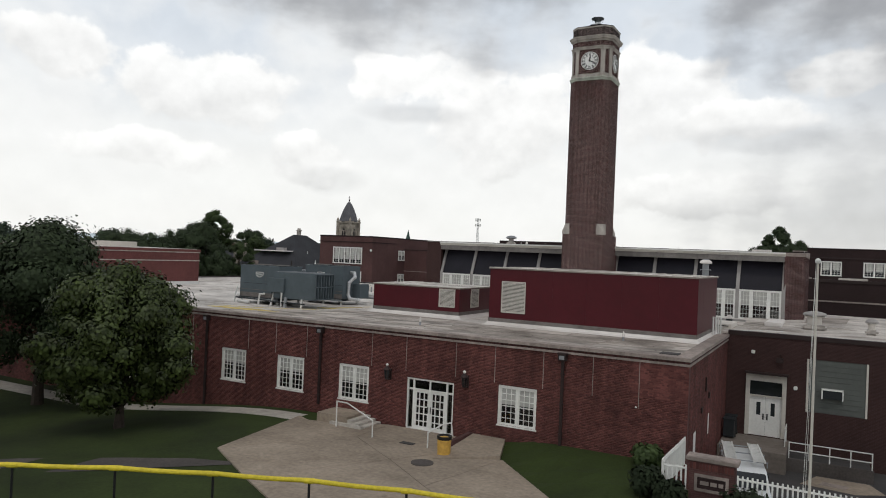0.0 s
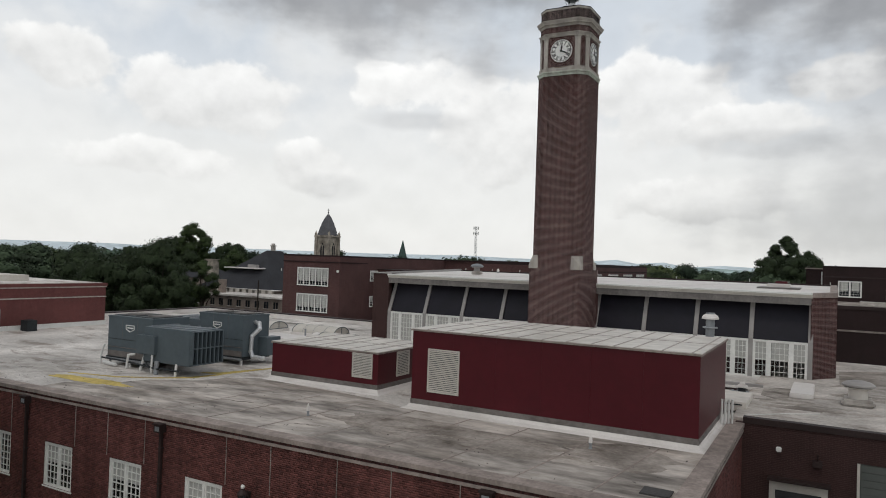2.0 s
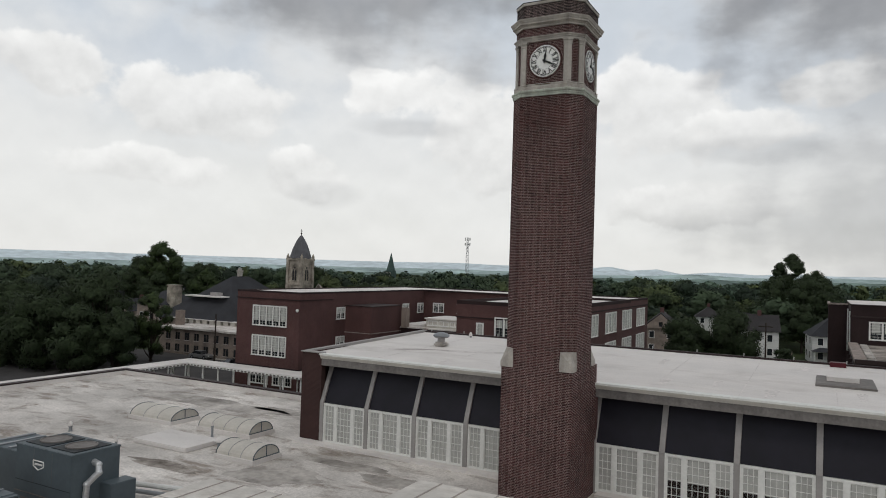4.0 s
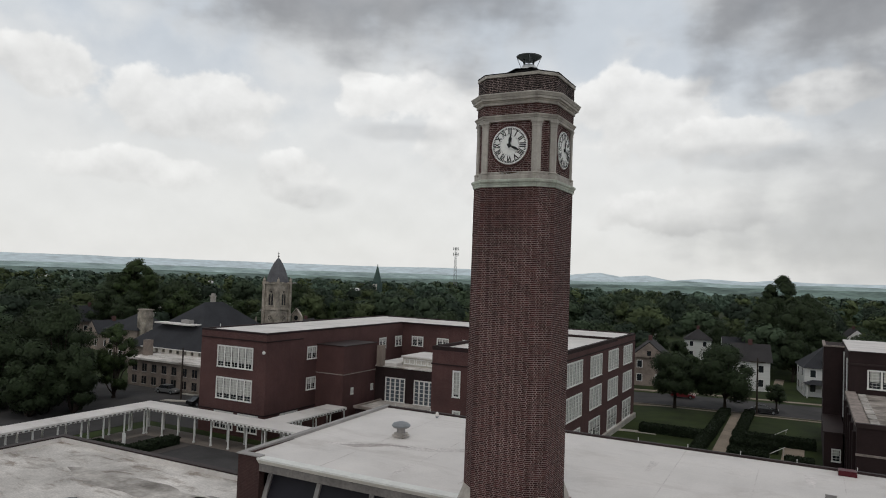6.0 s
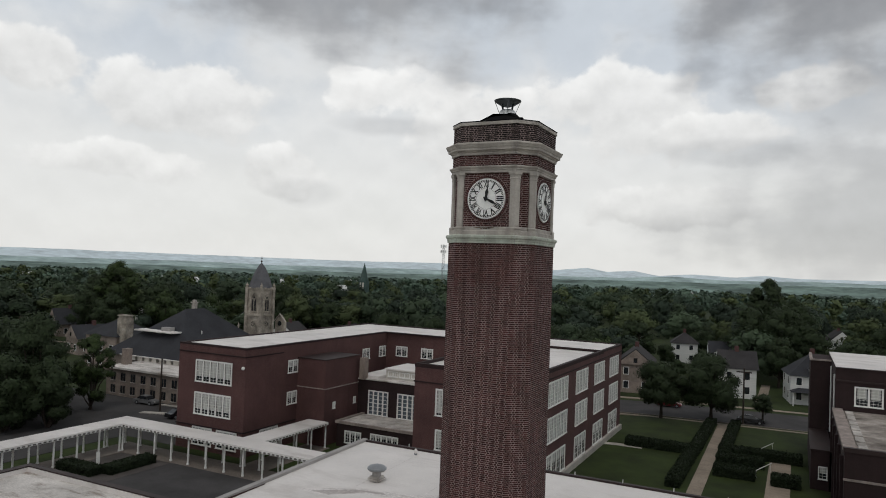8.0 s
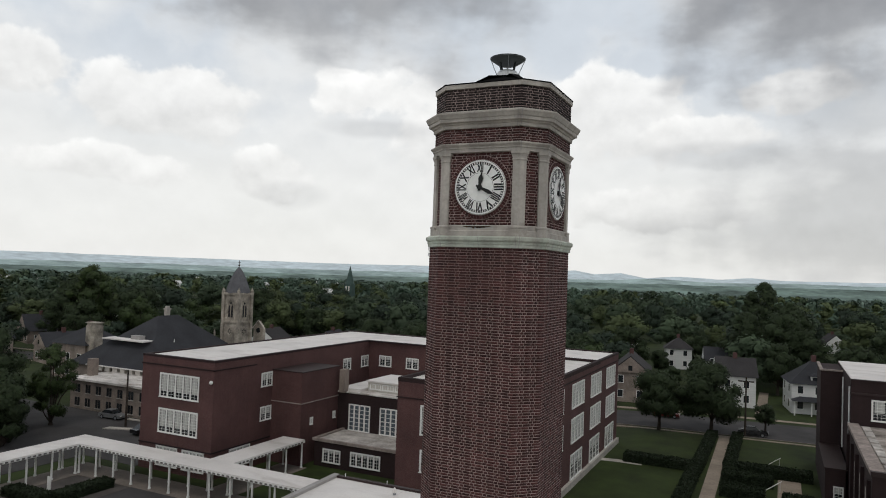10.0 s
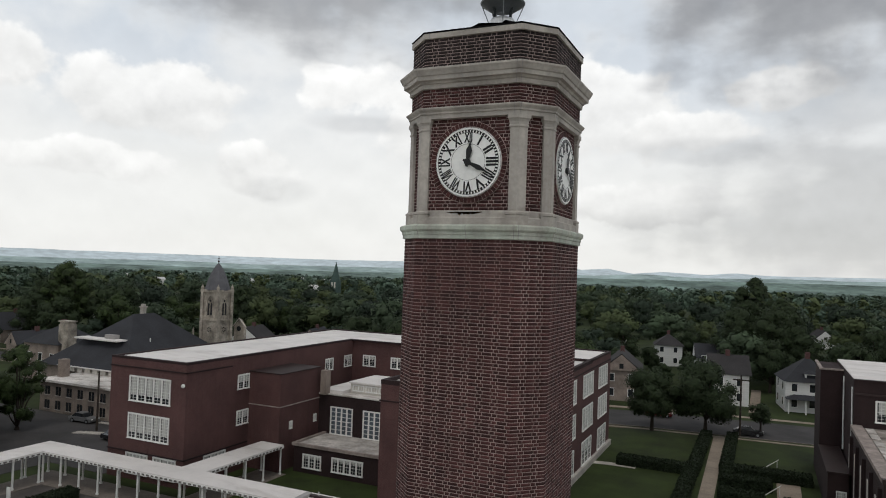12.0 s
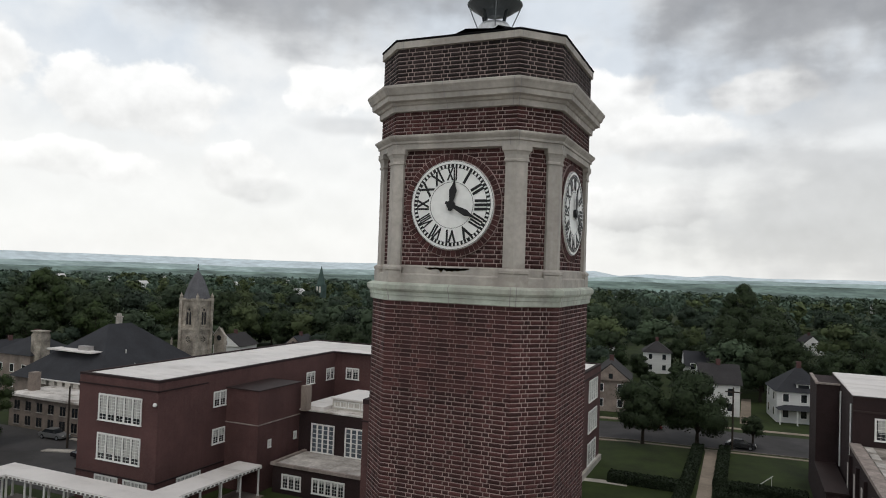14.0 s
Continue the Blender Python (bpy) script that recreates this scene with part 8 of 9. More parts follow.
def ball_fence():
    pts = [(-40.0, 0.5), (-32.5, 4.9), (-26.5, 8.2), (-23.7, 9.85), (-20.9, 11.5), (-18.2, 13.1), (-15.4, 14.45), (-12.6, 15.65), (-9.7, 16.6), (-6.8, 17.3), (-3.8, 17.8), (-0.8, 18.1), (3, 18.2)]
    t = thing("ballfield_fence", (-15, 14, 0.5), "ballfield fence with a yellow padded top rail", "fence")
    z = 2.7
    bm = bmesh.new()
    P = [Vector((x, y, z)) for x, y in pts]
    line = []
    for a, b in zip(P, P[1:]):
        for k in range(6):
            c = a.lerp(b, k / 6)
            c.z -= 0.03 * math.sin(math.pi * k / 6)
            line.append(c)
    line.append(P[-1])
    rings = []
    for k, c in enumerate(line):
        d = (line[min(k + 1, len(line) - 1)] - line[max(k - 1, 0)]).normalized()
        side = Vector((d.y, -d.x, 0)).normalized()
        rings.append([bm.verts.new(c + side * (0.075 * math.cos(a)) + Vector((0, 0, 0.075 * math.sin(a)))) for a in [2 * math.pi * i / 12 for i in range(12)]])
    for a, b in zip(rings, rings[1:]):
        for i in range(12):
            bm.faces.new((a[i], a[(i + 1) % 12], b[(i + 1) % 12], b[i]))
    bm.faces.new(rings[0])
    bm.faces.new(rings[-1][::-1])
    bmesh.ops.recalc_face_normals(bm, faces=bm.faces)
    part("top_pad", bm, "yellow_pad", t, "yellow corrugated rail pad")
    for x, y in pts:
        bm = bmesh.new()
        rod(bm, (x, y, ground_z(x, y) - 0.2), (x, y, z - 0.05), 0.04, seg=8)
        part("post", bm, "clock_black", t)
        bm = bmesh.new()
        rod(bm, (x - 0.14, y - 0.08, z - 0.015), (x + 0.14, y + 0.08, z - 0.015), 0.088, seg=10)
        part("clip", bm, "yellow_pad", t)
    bm = bmesh.new()
    for a, b in zip(P, P[1:]):
        for h in (0.12, 0.9):
            c, d = a.copy(), b.copy()
            c.z, d.z = ground_z(a.x, a.y) + h, ground_z(b.x, b.y) + h
            rod(bm, c, d, 0.006, seg=4)
    part("tension_wire", bm, "galvanised", t)


ball_fence()


def picket_fence(a, b, z0, h, name="picket_fence"):
    a, b = Vector((*a, z0[0])), Vector((*b, z0[1]))
    t = thing(name, a, "white metal picket fence round the sunken court", "fence", "white picket fences")
    n = int((b - a).length / 0.16)
    for k in range(n + 1):
        p = a.lerp(b, k / n)
        part("picket", box(p.x - 0.03, p.y - 0.03, p.z, p.x + 0.03, p.y + 0.03, p.z + h), "white_paint", t)
    for u in (0.12, h - 0.12):
        bm = bmesh.new()
        rod(bm, a + Vector((0, 0, u)), b + Vector((0, 0, u)), 0.04, seg=6)
        part("rail", bm, "white_paint", t)


picket_fence((-4.05, 30.2), (-4.15, 26.0), (1.22, 1.25), 1.18)
picket_fence((-4.1, 25.95), (-3.3, 26.0), (1.2, 1.2), 1.15)
picket_fence((-1.5, 25.9), (5.4, 26.3), (1.15, 0.95), 1.15)


def sign():
    t = thing("school_sign", (-2.4, 26.2, 0.9), "red brick monument sign with a stone cap and panel", "sign")
    part("body", box(-3.18, 25.95, 0.5, -1.6, 26.5, 2.58, 0.01), "brick_far", t)
    for k in range(14):
        part("brick", box(-3.15 + 0.109 * k, 25.915, 2.28, -3.06 + 0.109 * k, 25.95, 2.52), "brick_body", t)
    part("cap", box(-3.3, 25.86, 2.58, -1.48, 26.6, 2.72, 0.02), "coping", t, "weathered stone cap")
    bm = bmesh.new()
    wall_cells(bm, "y", 25.88, 0.06, -2.98, -1.8, 1.5, 2.12, [(-2.88, 1.6, -1.9, 2.02)])
    part("panel_frame", bm, "coping", t, "pale stone panel frame")
    part("panel", box(-2.88, 25.92, 1.6, -1.9, 25.95, 2.02), "brick_deep", t, "dark panel")
    for k, (u, w) in enumerate(((-2.78, 0.3), (-2.42, 0.22), (-2.14, 0.16))):
        part("letter_bar", box(u, 25.905, 1.74, u + w, 25.92, 1.88), "coping", t)


sign()


def flagpole():
    x, y = 0.80, 23.44
    g = ground_z(x, y)
    t = thing("flagpole", (x, y, g), "tall white metal flagpole with a rope", "flagpole")
    bm = bmesh.new()
    rod(bm, (x, y, g - 0.1), (x, y, 10.0), 0.05, 0.032, 14)
    part("pole", bm, "cream_panel", t)
    bm = bmesh.new()
    lathe(bm, (x, y, 9.96), [(0.035, 0), (0.075, 0.03), (0.085, 0.10), (0.06, 0.15), (0.02, 0.17)], 14)
    part("truck", bm, "pipe_white", t)
    for dx in (-0.12, -0.19):
        bm = bmesh.new()
        rod(bm, (x + dx, y, g + 1.2), (x - 0.05, y, 9.95), 0.007, seg=5)
        part("rope", bm, "pipe_white", t)


flagpole()


def shrub(x, y, r, h, mat="hedge", leaves=1500):
    rng = np.random.default_rng(int(1000 + abs(x * 37 + y * 11)))
    g = ground_z(x, y)
    t = thing("shrub", (x, y, g), "rounded leafy green shrub beside the fence", "shrub", "shrubs by the sign")
    lb = [(r * 0.45 * math.cos(a), r * 0.45 * math.sin(a), h * (0.35 + 0.25 * (k % 2)), r * 0.6) for k, a in enumerate([1.05 * i for i in range(6)])] + [(0, 0, h * 0.6, r * 0.6)]
    bm = bmesh.new()
    for l in lb:
        rod(bm, (x, y, g), (x + l[0], y + l[1], g + l[2]), 0.03, 0.01, 5)
    part("stem", bm, "bark", t)
    v, nv = crown_cards(rng, leaves, lb, 0.09, 0.85)
    c = new("foliage", mesh_np("foliage", v, np.arange(len(v)).reshape(-1, 4), mat, nv))
    c.parent = t


shrub(-5.4, 29.3, 0.62, 0.95, "leaf", 2600)
shrub(-4.6, 25.6, 0.6, 1.1, "hedge", 1800)
shrub(-3.7, 25.2, 0.6, 0.8, "hedge", 1400)
shrub(-1.1, 25.3, 0.75, 0.8, "hedge", 1800)
shrub(-0.1, 25.2, 0.7, 0.7, "hedge", 1500)


def door_platform():
    t = thing("door_platform", (0.5, 42, -1.1), "concrete stoop and ramp with white rails at the service doors", "ramp")
    part("stoop", box(-3.96, 40.0, -1.15, -0.55, 43.64, -0.02, 0.02), "concrete_dark", t)
    part("ramp", box(-0.5, 41.2, -1.15, 3.4, 43.64, -0.55, 0.02), "asphalt", t)
    part("retaining_edge", box(-0.55, 41.0, -1.15, 3.5, 41.2, -0.40, 0.02), "gravel", t, "dark mossy retaining edge")
    for z in (0.0, 0.45):
        bm = bmesh.new()
        rod(bm, (-0.45, 41.1, z), (3.4, 41.1, z), 0.03)
        part("rail", bm, "pipe_white", t)
    for k in range(5):
        x = -0.45 + 3.85 * k / 4
        bm = bmesh.new()
        rod(bm, (x, 41.1, -0.5), (x, 41.1, 0.47), 0.03)
        part("post", bm, "pipe_white", t)
    bm = bmesh.new()
    for y in (41.9, 43.3):
        rod(bm, (-0.7, y, -0.1), (-0.7, y, 0.95), 0.03)
    rod(bm, (-0.7, 41.9, 0.95), (-0.7, 43.3, 0.95), 0.03)
    rod(bm, (-0.7, 41.9, 0.5), (-0.7, 43.3, 0.5), 0.03)
    part("rail", bm, "pipe_white", t)


door_platform()


sheet("pavement", [(0.2, 38.9), (2.6, 38.5), (3.9, 39.3), (3.3, 40.8), (0.9, 40.8)], "concrete", "pale concrete pad on the dark court", z=-1.06)
sheet("pavement", [(1.0, 39.2), (2.2, 39.1), (2.4, 39.7), (1.2, 39.9)], "coping", "brown worn patch on the concrete pad", z=-1.052)


def wheelie_bin(x, y, z):
    t = thing("wheelie_bin", (x, y, z), "dark wheeled bin standing against the brick wall", "wheelie bin")
    bm = bmesh.new()
    prism(bm, [(x - 0.28, y - 0.3), (x + 0.28, y - 0.3), (x + 0.28, y + 0.3), (x - 0.28, y + 0.3)], z + 0.1, z + 1.05)
    part("body", bm, "ac_dark", t)
    part("lid", box(x - 0.33, y - 0.36, z + 1.05, x + 0.33, y + 0.34, z + 1.13, 0.02), "ac_dark", t)
    for s in (-1, 1):
        bm = bmesh.new()
        bmesh.ops.create_cone(bm, cap_ends=True, segments=12, radius1=0.12, radius2=0.12, depth=0.06, matrix=Matrix.Translation((x + s * 0.3, y + 0.28, z + 0.12)) @ Matrix.Rotation(math.pi / 2, 4, "Y"))
        part("wheel", bm, "rubber", t)


wheelie_bin(-3.6, 43.1, -0.02)
wheelie_bin(-3.6, 42.2, -0.02)


def fitting(name, loc, bm, mat, label, cat, group=""):
    return solo(name, bm, mat, loc, label, cat, group)


# small fittings on the walls of the court
for x, z in ((-2.6, 4.85), (-0.32, 3.0)):
    bm = bmesh.new()
    bx(bm, x - 0.1, 43.5, z - 0.1, x + 0.1, 43.66, z + 0.1)
    bmesh.ops.bevel(bm, geom=bm.edges[:], offset=0.03, segments=2, affect="EDGES")
    fitting("wall_light", (x, 43.6, z), bm, "white_paint", "small white wall light on dark brick", "wall light", "court lights")
bm = bmesh.new()
bx(bm, -1.35, 43.45, 4.35, -1.0, 43.66, 4.62)
rod(bm, (-1.17, 43.55, 4.62), (-1.17, 43.5, 4.85), 0.03)
fitting("flood_light", (-1.2, 43.6, 4.4), bm, "pipe_brown", "dark floodlight over the service doors", "flood light")
for y, z, w, h in ((36.4, 3.1, 0.25, 0.3), (34.1, 2.75, 0.3, 0.25), (35.2, 3.6, 0.12, 0.7)):
    fitting("wall_vent", (-4, y, z), box(-4.0, y - w / 2, z, -3.93, y + w / 2, z + h, 0.01), "pipe_brown", "small dark vent in the side wall", "wall vent", "side wall vents")
fitting("sign_plate", (-4, 36.5, 1.4), box(-4.0, 36.4, 1.3, -3.97, 36.55, 2.3), "white_paint", "narrow white plate on the side wall", "sign plate")
for x, z in ((-6.2, 3.35),):
    bm = bmesh.new()
    bmesh.ops.create_uvsphere(bm, u_segments=10, v_segments=8, radius=0.045, matrix=Matrix.Translation((x, AY - 0.03, z)))
    fitting("wall_sensor", (x, AY, z), bm, "white_paint", "small white sensor on the brick front", "sensor", "wall sensors")


# ---- on the front roof ----
def blot(cx, cy, rx, ry, seed, k=26):
    rng = np.random.default_rng(seed)
    ph = rng.random(4) * 6.28
    out = []
    for i in range(k):
        a = 2 * math.pi * i / k
        r = 1 + 0.16 * math.sin(2 * a + ph[0]) + 0.12 * math.sin(5 * a + ph[1]) + 0.08 * math.sin(9 * a + ph[2])
        out.append((cx + rx * r * math.cos(a), cy + ry * r * math.sin(a)))
    return out


def roof_patch(pts, mat, label, lift=0.006, z=5.6):
    bm = bmesh.new()
    vs = [bm.verts.new((x, y, z + lift)) for x, y in pts]
    lo = [bm.verts.new((x, y, z - 0.01)) for x, y in pts]
    bm.faces.new(vs)
    for i in range(len(pts)):
        bm.faces.new((lo[i], lo[(i + 1) % len(pts)], vs[(i + 1) % len(pts)], vs[i]))
    bmesh.ops.recalc_face_normals(bm, faces=bm.faces)
    c = (sum(p[0] for p in pts) / len(pts), sum(p[1] for p in pts) / len(pts), z)
    return solo("roof_patch", bm, mat, c, label, "roof patch", kind="structure")


roof_patch([(-33.5, 31.0), (-4.7, 30.98), (-4.62, 38.0), (-16, 37.4), (-19.6, 38.6), (-22, 38.9), (-27.2, 39.4), (-28.6, 38.6), (-29.2, 36.9), (-31.2, 35.6), (-31.6, 34.2), (-33.6, 32.6)], "roof_worn", "worn grey roof felt between the housings and the edge")
for k, x in enumerate((-25.2, -22.6, -19.9, -17.3, -14.6, -12.0, -9.3, -6.9)):
    bm = bmesh.new()
    prism(bm, [(x, 31.1), (x + 0.05, 31.1), (x + 0.75, 37.6), (x + 0.70, 37.6)], 5.6, 5.618)
    solo("roof_seam", bm, "coping", (x, 34, 5.6), "pale lap seam in the roof felt", "roof seam", "roof felt seams", kind="structure")
roof_patch(blot(-33.2, 33.6, 2.6, 0.55, 3), "yellow_stain", "yellow stain on the roof", 0.010)
roof_patch([(-36.0, 34.3), (-33.0, 34.9), (-31.2, 36.0), (-29.9, 37.2), (-29.5, 38.9), (-29.8, 39.0), (-30.3, 37.4), (-31.5, 36.2), (-33.2, 35.15), (-36.0, 34.5)], "yellow_stain", "thin yellow run on the roof", 0.0095)
roof_patch([(-30.9, 38.6), (-29.6, 39.0), (-29.2, 41.2), (-28.8, 42.6), (-29.1, 42.7), (-29.6, 41.3), (-30.2, 39.4), (-31.0, 38.9)], "yellow_stain", "yellow stain on the roof", 0.010)
roof_patch(blot(-46.5, 63.5, 7, 1.6, 8), "roof_stained", "grey stain on the pale roof", 0.008)
roof_patch(blot(-38.5, 64.5, 4, 0.7, 9), "roof_stained", "grey stain on the pale roof", 0.008)
roof_patch(blot(-29.5, 52.0, 2.4, 1.5, 10), "roof_stained", "grey stain on the pale roof", 0.008)
roof_patch(blot(-27.8, 55.6, 2.6, 0.6, 11), "roof_stained", "grey stain on the pale roof", 0.009)
roof_patch(blot(-23.0, 54.4, 2.5, 1.0, 12), "roof_stained", "grey stain on the pale roof", 0.008)
roof_patch(blot(-2.6, 49.6, 1.5, 0.7, 13), "roof_grime", "brown stain on the pale roof", 0.008, 5.85)
roof_patch(blot(1.0, 53.5, 1.6, 1.0, 33), "roof_grime", "brown stain on the pale roof", 0.008, 5.85)
roof_patch(blot(-46, 48, 5, 1.1, 14), "roof_stained", "grey stain on the pale roof", 0.008)
for k, (gx, gy, ga, gb) in enumerate(((-38.5, 34.4, 2.8, 0.45), (-27.6, 44.8, 1.8, 0.5), (-24.0, 47.4, 3.0, 0.7), (-40.0, 47.5, 2.6, 0.5), (-35.4, 50.2, 3.0, 0.5), (-30.2, 31.55, 0.35, 0.25), (-26.3, 31.6, 0.4, 0.22))):
    roof_patch(blot(gx, gy, ga, gb, 80 + k), "roof_grime" if k % 3 else "roof_stained", "dark grime patch on the grey roof", 0.0112 + 0.0004 * k)
# thin winding cracks and runs of dirt in the felt
rk = random.Random(12)
for k, (cx, cy, ln, dx) in enumerate(((-30.8, 33.4, 4.2, 0.6), (-28.6, 34.9, 3.4, 0.7), (-27.4, 37.0, 3.0, 0.5), (-23.8, 34.4, 3.6, 0.2), (-21.0, 36.6, 2.6, 0.3), (-14.2, 34.2, 3.8, 0.1), (-10.0, 35.6, 3.0, 0.15), (-17.6, 33.0, 3.0, 0.2), (-31.6, 36.0, 2.2, 0.9))):
    line = []
    for i in range(15):
        f = i / 14 - 0.5
        line.append((cx + ln * f + rk.uniform(-0.06, 0.06), cy + ln * dx * f + rk.uniform(-0.10, 0.10), 0.015 + 0.05 * rk.random() * (1 - 4 * f * f)))
    roof_patch([(x, y - w) for x, y, w in line] + [(x, y + w) for x, y, w in line[::-1]], "roof_grime", "dark crack in the worn roof felt", 0.012 + 0.0004 * k)
for k, (gx, gy, ga, gb) in enumerate(((-13.5, 34.6, 6.0, 1.5), (-7.2, 35.6, 2.2, 1.5), (-2.0, 48.2, 1.6, 0.5))):
    roof_patch(blot(gx, gy, ga, gb, 140 + k), "roof_brown", "brown weathered area of the grey roof", 0.0085 + 0.0004 * k, 5.6 if gx < -4.5 else 5.85)
# specks of litter and leaves on the roof
rl = random.Random(5)
bm = bmesh.new()
for k in range(170):
    x, y = rl.uniform(-40, -5), 31.4 + 6.2 * rl.random() ** 1.5
    r = 0.015 + 0.04 * rl.random() ** 2
    a = rl.random() * 3.1
    c, q = math.cos(a) * r, math.sin(a) * r
    v = [bm.verts.new((x + u * c - w * q, y + u * q + w * c, 5.618 + 0.01 * (u + 1))) for u, w in ((-1, -0.5), (1, -0.5), (1, 0.5), (-1, 0.5))]
    bm.faces.new(v)
me_litter = bpy.data.meshes.new("roof_litter")
bm.to_mesh(me_litter)
bm.free()
me_litter.materials.append(MAT["pipe_brown"])
tagged(new("roof_litter", me_litter), "scattered dark leaves and grit on the roof", "litter", kind="stuff")
solo("roof_hatch", box(-5.6, 31.9, 5.6, -4.75, 32.6, 5.66, 0.01), "asphalt", (-5.2, 32.2, 5.6), "dark square roof drain cover", "roof drain")


def vault(x0, y0, x1, y1, h):
    t = thing("barrel_skylight", ((x0 + x1) / 2, (y0 + y1) / 2, 5.6), "pale barrel-vaulted plastic skylight with dark ribs", "skylight", "barrel skylights")
    part("curb", box(x0 - 0.1, y0 - 0.1, 5.58, x1 + 0.1, y1 + 0.1, 5.84, 0.02), "roof_white", t)
    c, r = (y0 + y1) / 2, (y1 - y0) / 2
    n = max(3, round((x1 - x0) / 1.2))
    arc = [(c - r * math.cos(math.pi * k / 12), 5.84 + h * math.sin(math.pi * k / 12)) for k in range(13)]
    for i in range(n):
        bm = bmesh.new()
        a, b = x0 + (x1 - x0) * i / n + 0.02, x0 + (x1 - x0) * (i + 1) / n - 0.02
        A = [bm.verts.new((a, y, z)) for y, z in arc]
        B = [bm.verts.new((b, y, z)) for y, z in arc]
        for k in range(12):
            bm.faces.new((A[k], B[k], B[k + 1], A[k + 1]))
        bm.faces.new(A)
        bm.faces.new(B[::-1])
        part("pane", bm, "cream_panel", t, "milky plastic pane")
    for i in range(n + 1):
        bm = bmesh.new()
        a = x0 + (x1 - x0) * i / n
        for (ya, za), (yb, zb) in zip(arc, arc[1:]):
            rod(bm, (a, ya, za + 0.005), (a, yb, zb + 0.005), 0.03 if i in (0, n) else 0.016, seg=5)
        if i in (0, n):
            rod(bm, (a, c, 5.84), (a, c, 5.84 + h), 0.03, seg=5)
            rod(bm, (a, y0, 5.86), (a, y1, 5.86), 0.035, seg=5)
        part("rib", bm, "ac_paint" if i in (0, n) else "galvanised", t)


vault(-46.4, 56.6, -42.45, 58.9, 0.62)
vault(-40.2, 56.85, -35.85, 58.9, 0.62)
vault(-34.4, 52.75, -31.7, 54.8, 0.62)


def rod_mesh(pts, r):
    bm = bmesh.new()
    for a, b in zip(pts, pts[1:]):
        rod(bm, a, b, r, seg=8)
    return bm


def roof_cowl(x, y, z0, h, r, cap, label, mat="galvanised", capmat="roof_white", splay=0.0):
    t = thing("roof_vent", (x, y, z0), label, "roof vent", "")
    if splay:
        part("base", box(x - splay, y - splay, z0 - 0.01, x + splay, y + splay, z0 + 0.34, 0.12), "roof_stained", t, "stained square base")
    bm = bmesh.new()
    lathe(bm, (x, y, z0 - 0.02), [(r * 1.5, 0), (r * 1.05, 0.08), (r, 0.12), (r, h)], 20)
    part("flue", bm, mat, t)
    bm = bmesh.new()
    lathe(bm, (x, y, z0 + h * 0.93), [(r * 1.15, 0), (cap, 0.02), (cap, 0.10), (cap * 0.8, 0.20), (cap * 0.35, 0.28), (0.03, 0.3)], 24)
    part("cowl", bm, capmat, t, "domed vent cowl")
    bm = bmesh.new()
    lathe(bm, (x, y, z0 + h * 0.84), [(cap * 0.85, 0), (cap * 0.9, 0.03), (cap * 0.85, 0.06), (r, 0.06)], 20)
    part("collar", bm, mat, t)


roof_cowl(-5.75, 45.95, 5.6, 4.6, 0.20, 0.38, "tall grey metal flue with a white domed cowl")
roof_cowl(-38.0, 55.9, 5.6, 0.75, 0.07, 0.09, "slim metal roof vent pipe")
roof_cowl(-35.34, 54.1, 5.6, 0.5, 0.26, 0.42, "short metal roof vent with a domed cowl")
roof_cowl(0.42, 51.0, 5.85, 1.0, 0.42, 0.72, "wide weathered roof ventilator on a splayed base", "metal_roof", "grey_frame", 0.72)
roof_cowl(-28.0, 66.6, 11.05, 0.75, 0.26, 0.56, "short dark metal roof vent with a flat pale cowl", "grey_frame", "galvanised", 0.42)
roof_cowl(-28.6, 72.4, 11.1, 0.25, 0.09, 0.13, "small vent pipe on the white roof")
roof_cowl(-46.0, 52.0, 5.6, 0.35, 0.10, 0.14, "small vent pipe on the pale roof")
roof_cowl(-40.4, 51.0, 5.6, 0.4, 0.07, 0.09, "small vent pipe on the pale roof")
roof_cowl(-8.3, 36.0, 5.6, 0.22, 0.05, 0.07, "small vent pipe on the grey roof")
roof_cowl(-19.6, 34.0, 5.6, 0.22, 0.05, 0.07, "small vent pipe on the grey roof")
solo("roof_curb", box(-40.8, 52.4, 5.58, -36.4, 55.2, 5.85, 0.05), "roof_white", (-38.6, 53.8, 5.6), "low white membrane-covered roof curb", "roof curb")
solo("roof_curb", box(-5.6, 46.4, 5.70, -4.15, 49.6, 6.12, 0.03), "metal_roof", (-4.9, 48, 5.85), "low pale grey roof platform with a dark seam", "roof platform")
solo("platform_seam", box(-5.6, 46.36, 5.98, -4.32, 46.41, 6.03), "ac_dark", (-4.9, 46.4, 5.98), "dark gap along the edge of the low roof platform", "seam", kind="structure")
hood = thing("vent_hood", (-4.75, 50.4, 5.85), "small pale stepped vent hood on the roof", "roof vent")
part("base", box(-5.05, 50.2, 5.83, -4.45, 50.9, 6.0, 0.02), "galvanised", hood)
part("neck", box(-4.93, 50.35, 6.0, -4.57, 50.75, 6.22), "ac_dark", hood)
part("cap", box(-5.0, 50.25, 6.2, -4.5, 50.85, 6.3, 0.03), "roof_white", hood)
part("knob", box(-4.88, 50.4, 6.3, -4.62, 50.7, 6.46, 0.04), "roof_white", hood)
solo("roof_pipe", rod_mesh([(-5.35, 49.7, 5.95), (-5.15, 50.1, 6.05), (-5.05, 50.5, 5.9)], 0.07), "galvanised", (-5.2, 50, 5.85), "short bent grey pipe beside the vent hood", "pipe")
